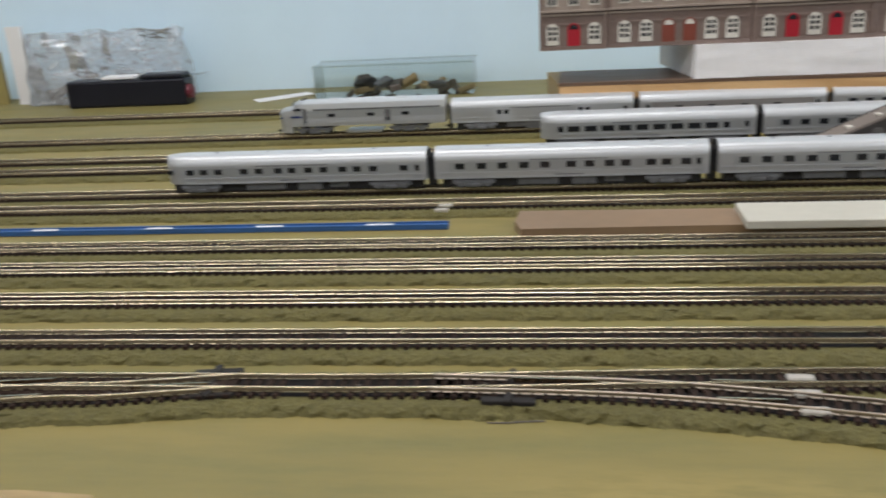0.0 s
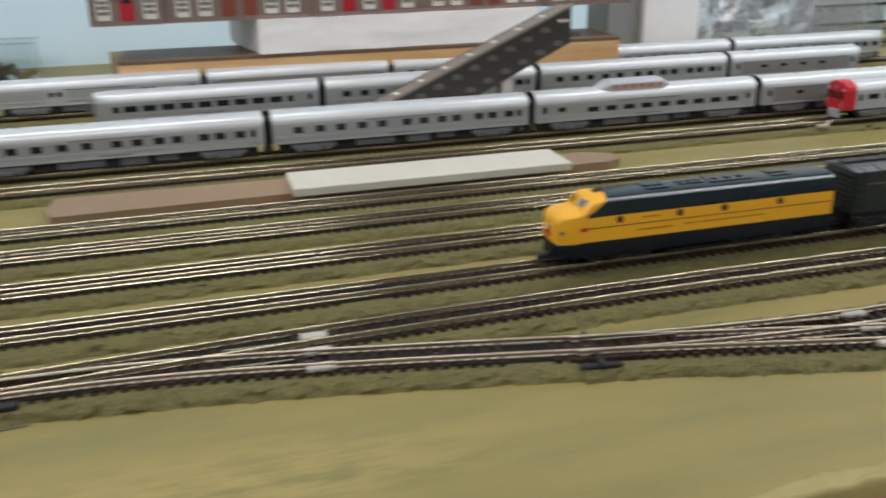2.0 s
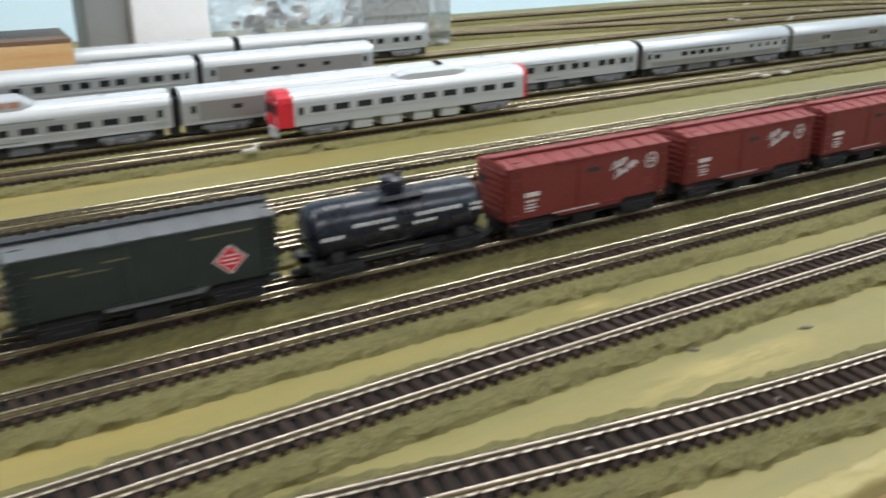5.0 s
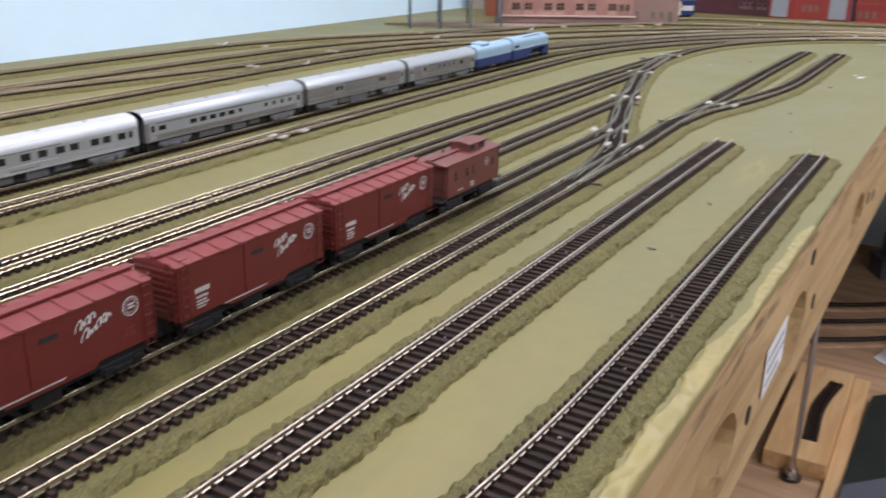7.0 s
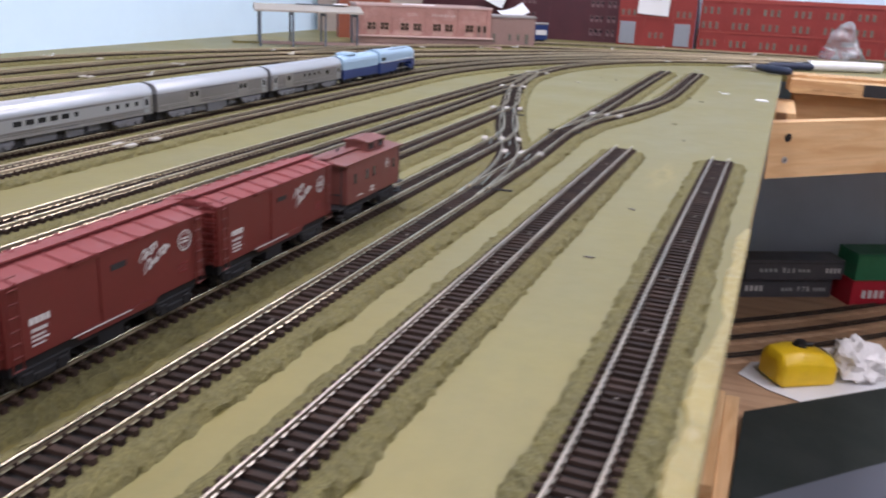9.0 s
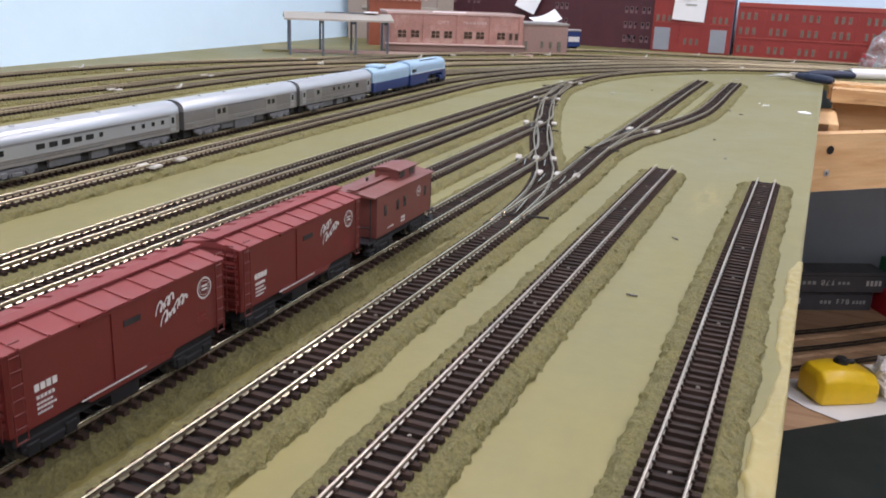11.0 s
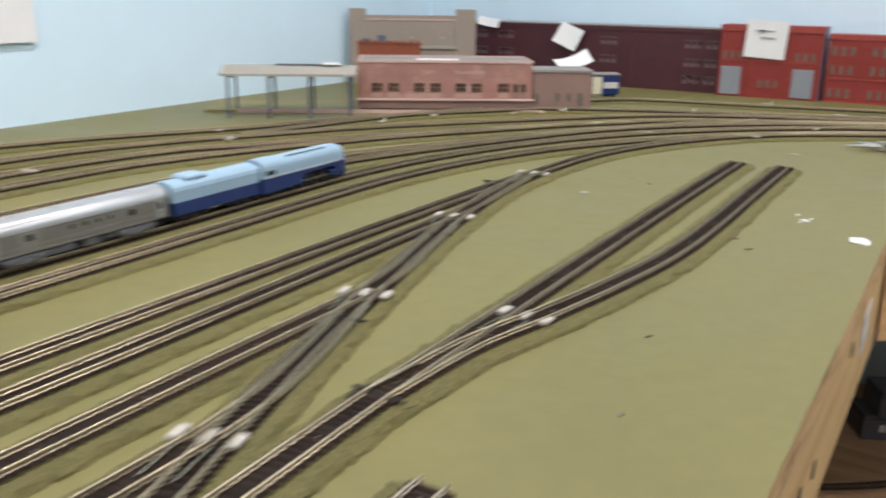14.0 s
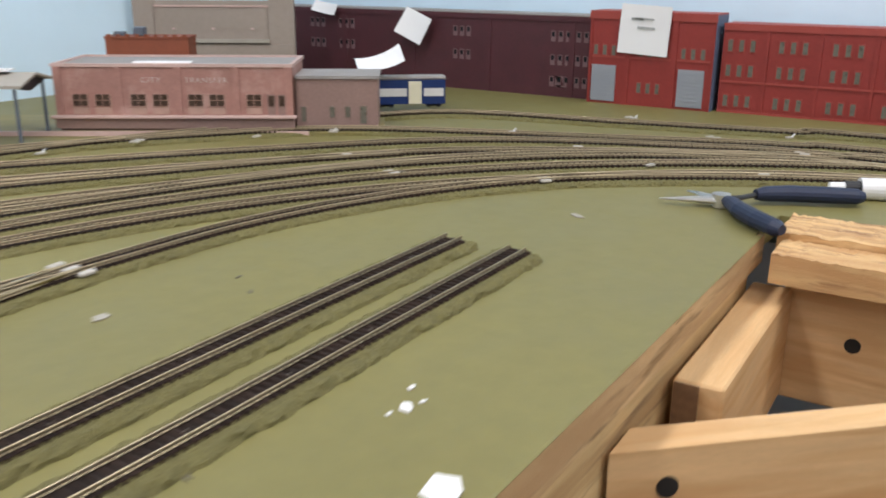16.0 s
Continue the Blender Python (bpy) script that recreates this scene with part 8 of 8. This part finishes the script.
part("block", boxes((1.4034, 0.1975, LZ, 1.6440, 0.2620, LZ + 0.0200, 0.0010)), M_PINE, tk)
rd = thing("threaded_rod", "threaded steel hanger rod with a nut and washer", "threaded rod", (1.392, 0.2290, LZ))
bm = bmesh.new()
cyl(bm, (0, 0, 0), (0, 0, 0.388), 0.0028, 10)
part("rod", bm, M_STEEL, rd)
bm = bmesh.new()
cyl(bm, (0, 0, 0.004), (0, 0, 0.011), 0.0068, 6)
part("nut", bm, M_STEEL, rd)
bm = bmesh.new()
cyl(bm, (0, 0, 0.0005), (0, 0, 0.004), 0.0105, 18)
part("washer", bm, M_WHEEL, rd)
tp = thing("track_offcut", "dark curved offcut of model track on the pine block", "track offcut", (0, 0, LZ + 0.0200 - BED))
line = smooth_path([(1.447, 0.2215), (1.53, 0.2240), (1.609, 0.2130)], 0.004)
sd = sides(line)
for q in (-0.0049, 0.0049):
    part("rail", rail_mesh(line, q), M_WHEEL, tp)
for k, (p, q) in enumerate(zip(resample(line, 0.0046), sides(resample(line, 0.0046)))):
    ob = new("tie", TIE_MESH)
    ob.parent = tp
    ob.matrix_basis = pose(p.x, p.y, 0.0004, 0, 0, math.degrees(math.atan2(-q.x, q.y)))
wp = thing("paper_sheet", "large creased white sheet of paper taped to the blue wall", "paper sheet", (1.17, 1.0420, 0.0880))
bm = bmesh.new()
nx, nz = 40, 12
layers = []
for back in (0.0, 0.0008):
    layers.append([[bm.verts.new((-0.38 + 0.765 * i / nx, back - 0.0010 - 0.0008 * noise.noise((i * 0.35, j * 0.5, 2)) - 0.004 * max(0, 1 - j / 2.5) * (0.5 + 0.5 * noise.noise((i * 0.45, 3, 7))), 0.40 * j / nz + (0.004 * noise.noise((i * 0.4, 0, 1)) if j == 0 else 0))) for j in range(nz + 1)] for i in range(nx + 1)])
front, rear = layers
for i in range(nx):
    for j in range(nz):
        bm.faces.new((front[i][j], front[i + 1][j], front[i + 1][j + 1], front[i][j + 1]))
        bm.faces.new((rear[i][j], rear[i][j + 1], rear[i + 1][j + 1], rear[i + 1][j]))
    bm.faces.new((front[i][0], rear[i][0], rear[i + 1][0], front[i + 1][0]))
for j in range(nz):
    for i in (0, nx):
        bm.faces.new((front[i][j], front[i][j + 1], rear[i][j + 1], rear[i][j]))
bmesh.ops.recalc_face_normals(bm, faces=bm.faces)
part("sheet", bm, M_PAPER, wp)
bars(wp, [(-0.06, -0.035, 0.055, 0.064), (0.03, 0.042, 0.056, 0.064), (0.16, 0.19, 0.058, 0.0605), (-0.17, -0.15, 0.055, 0.062)], -0.0052, M_GREYBLOCK, "drawing_line")
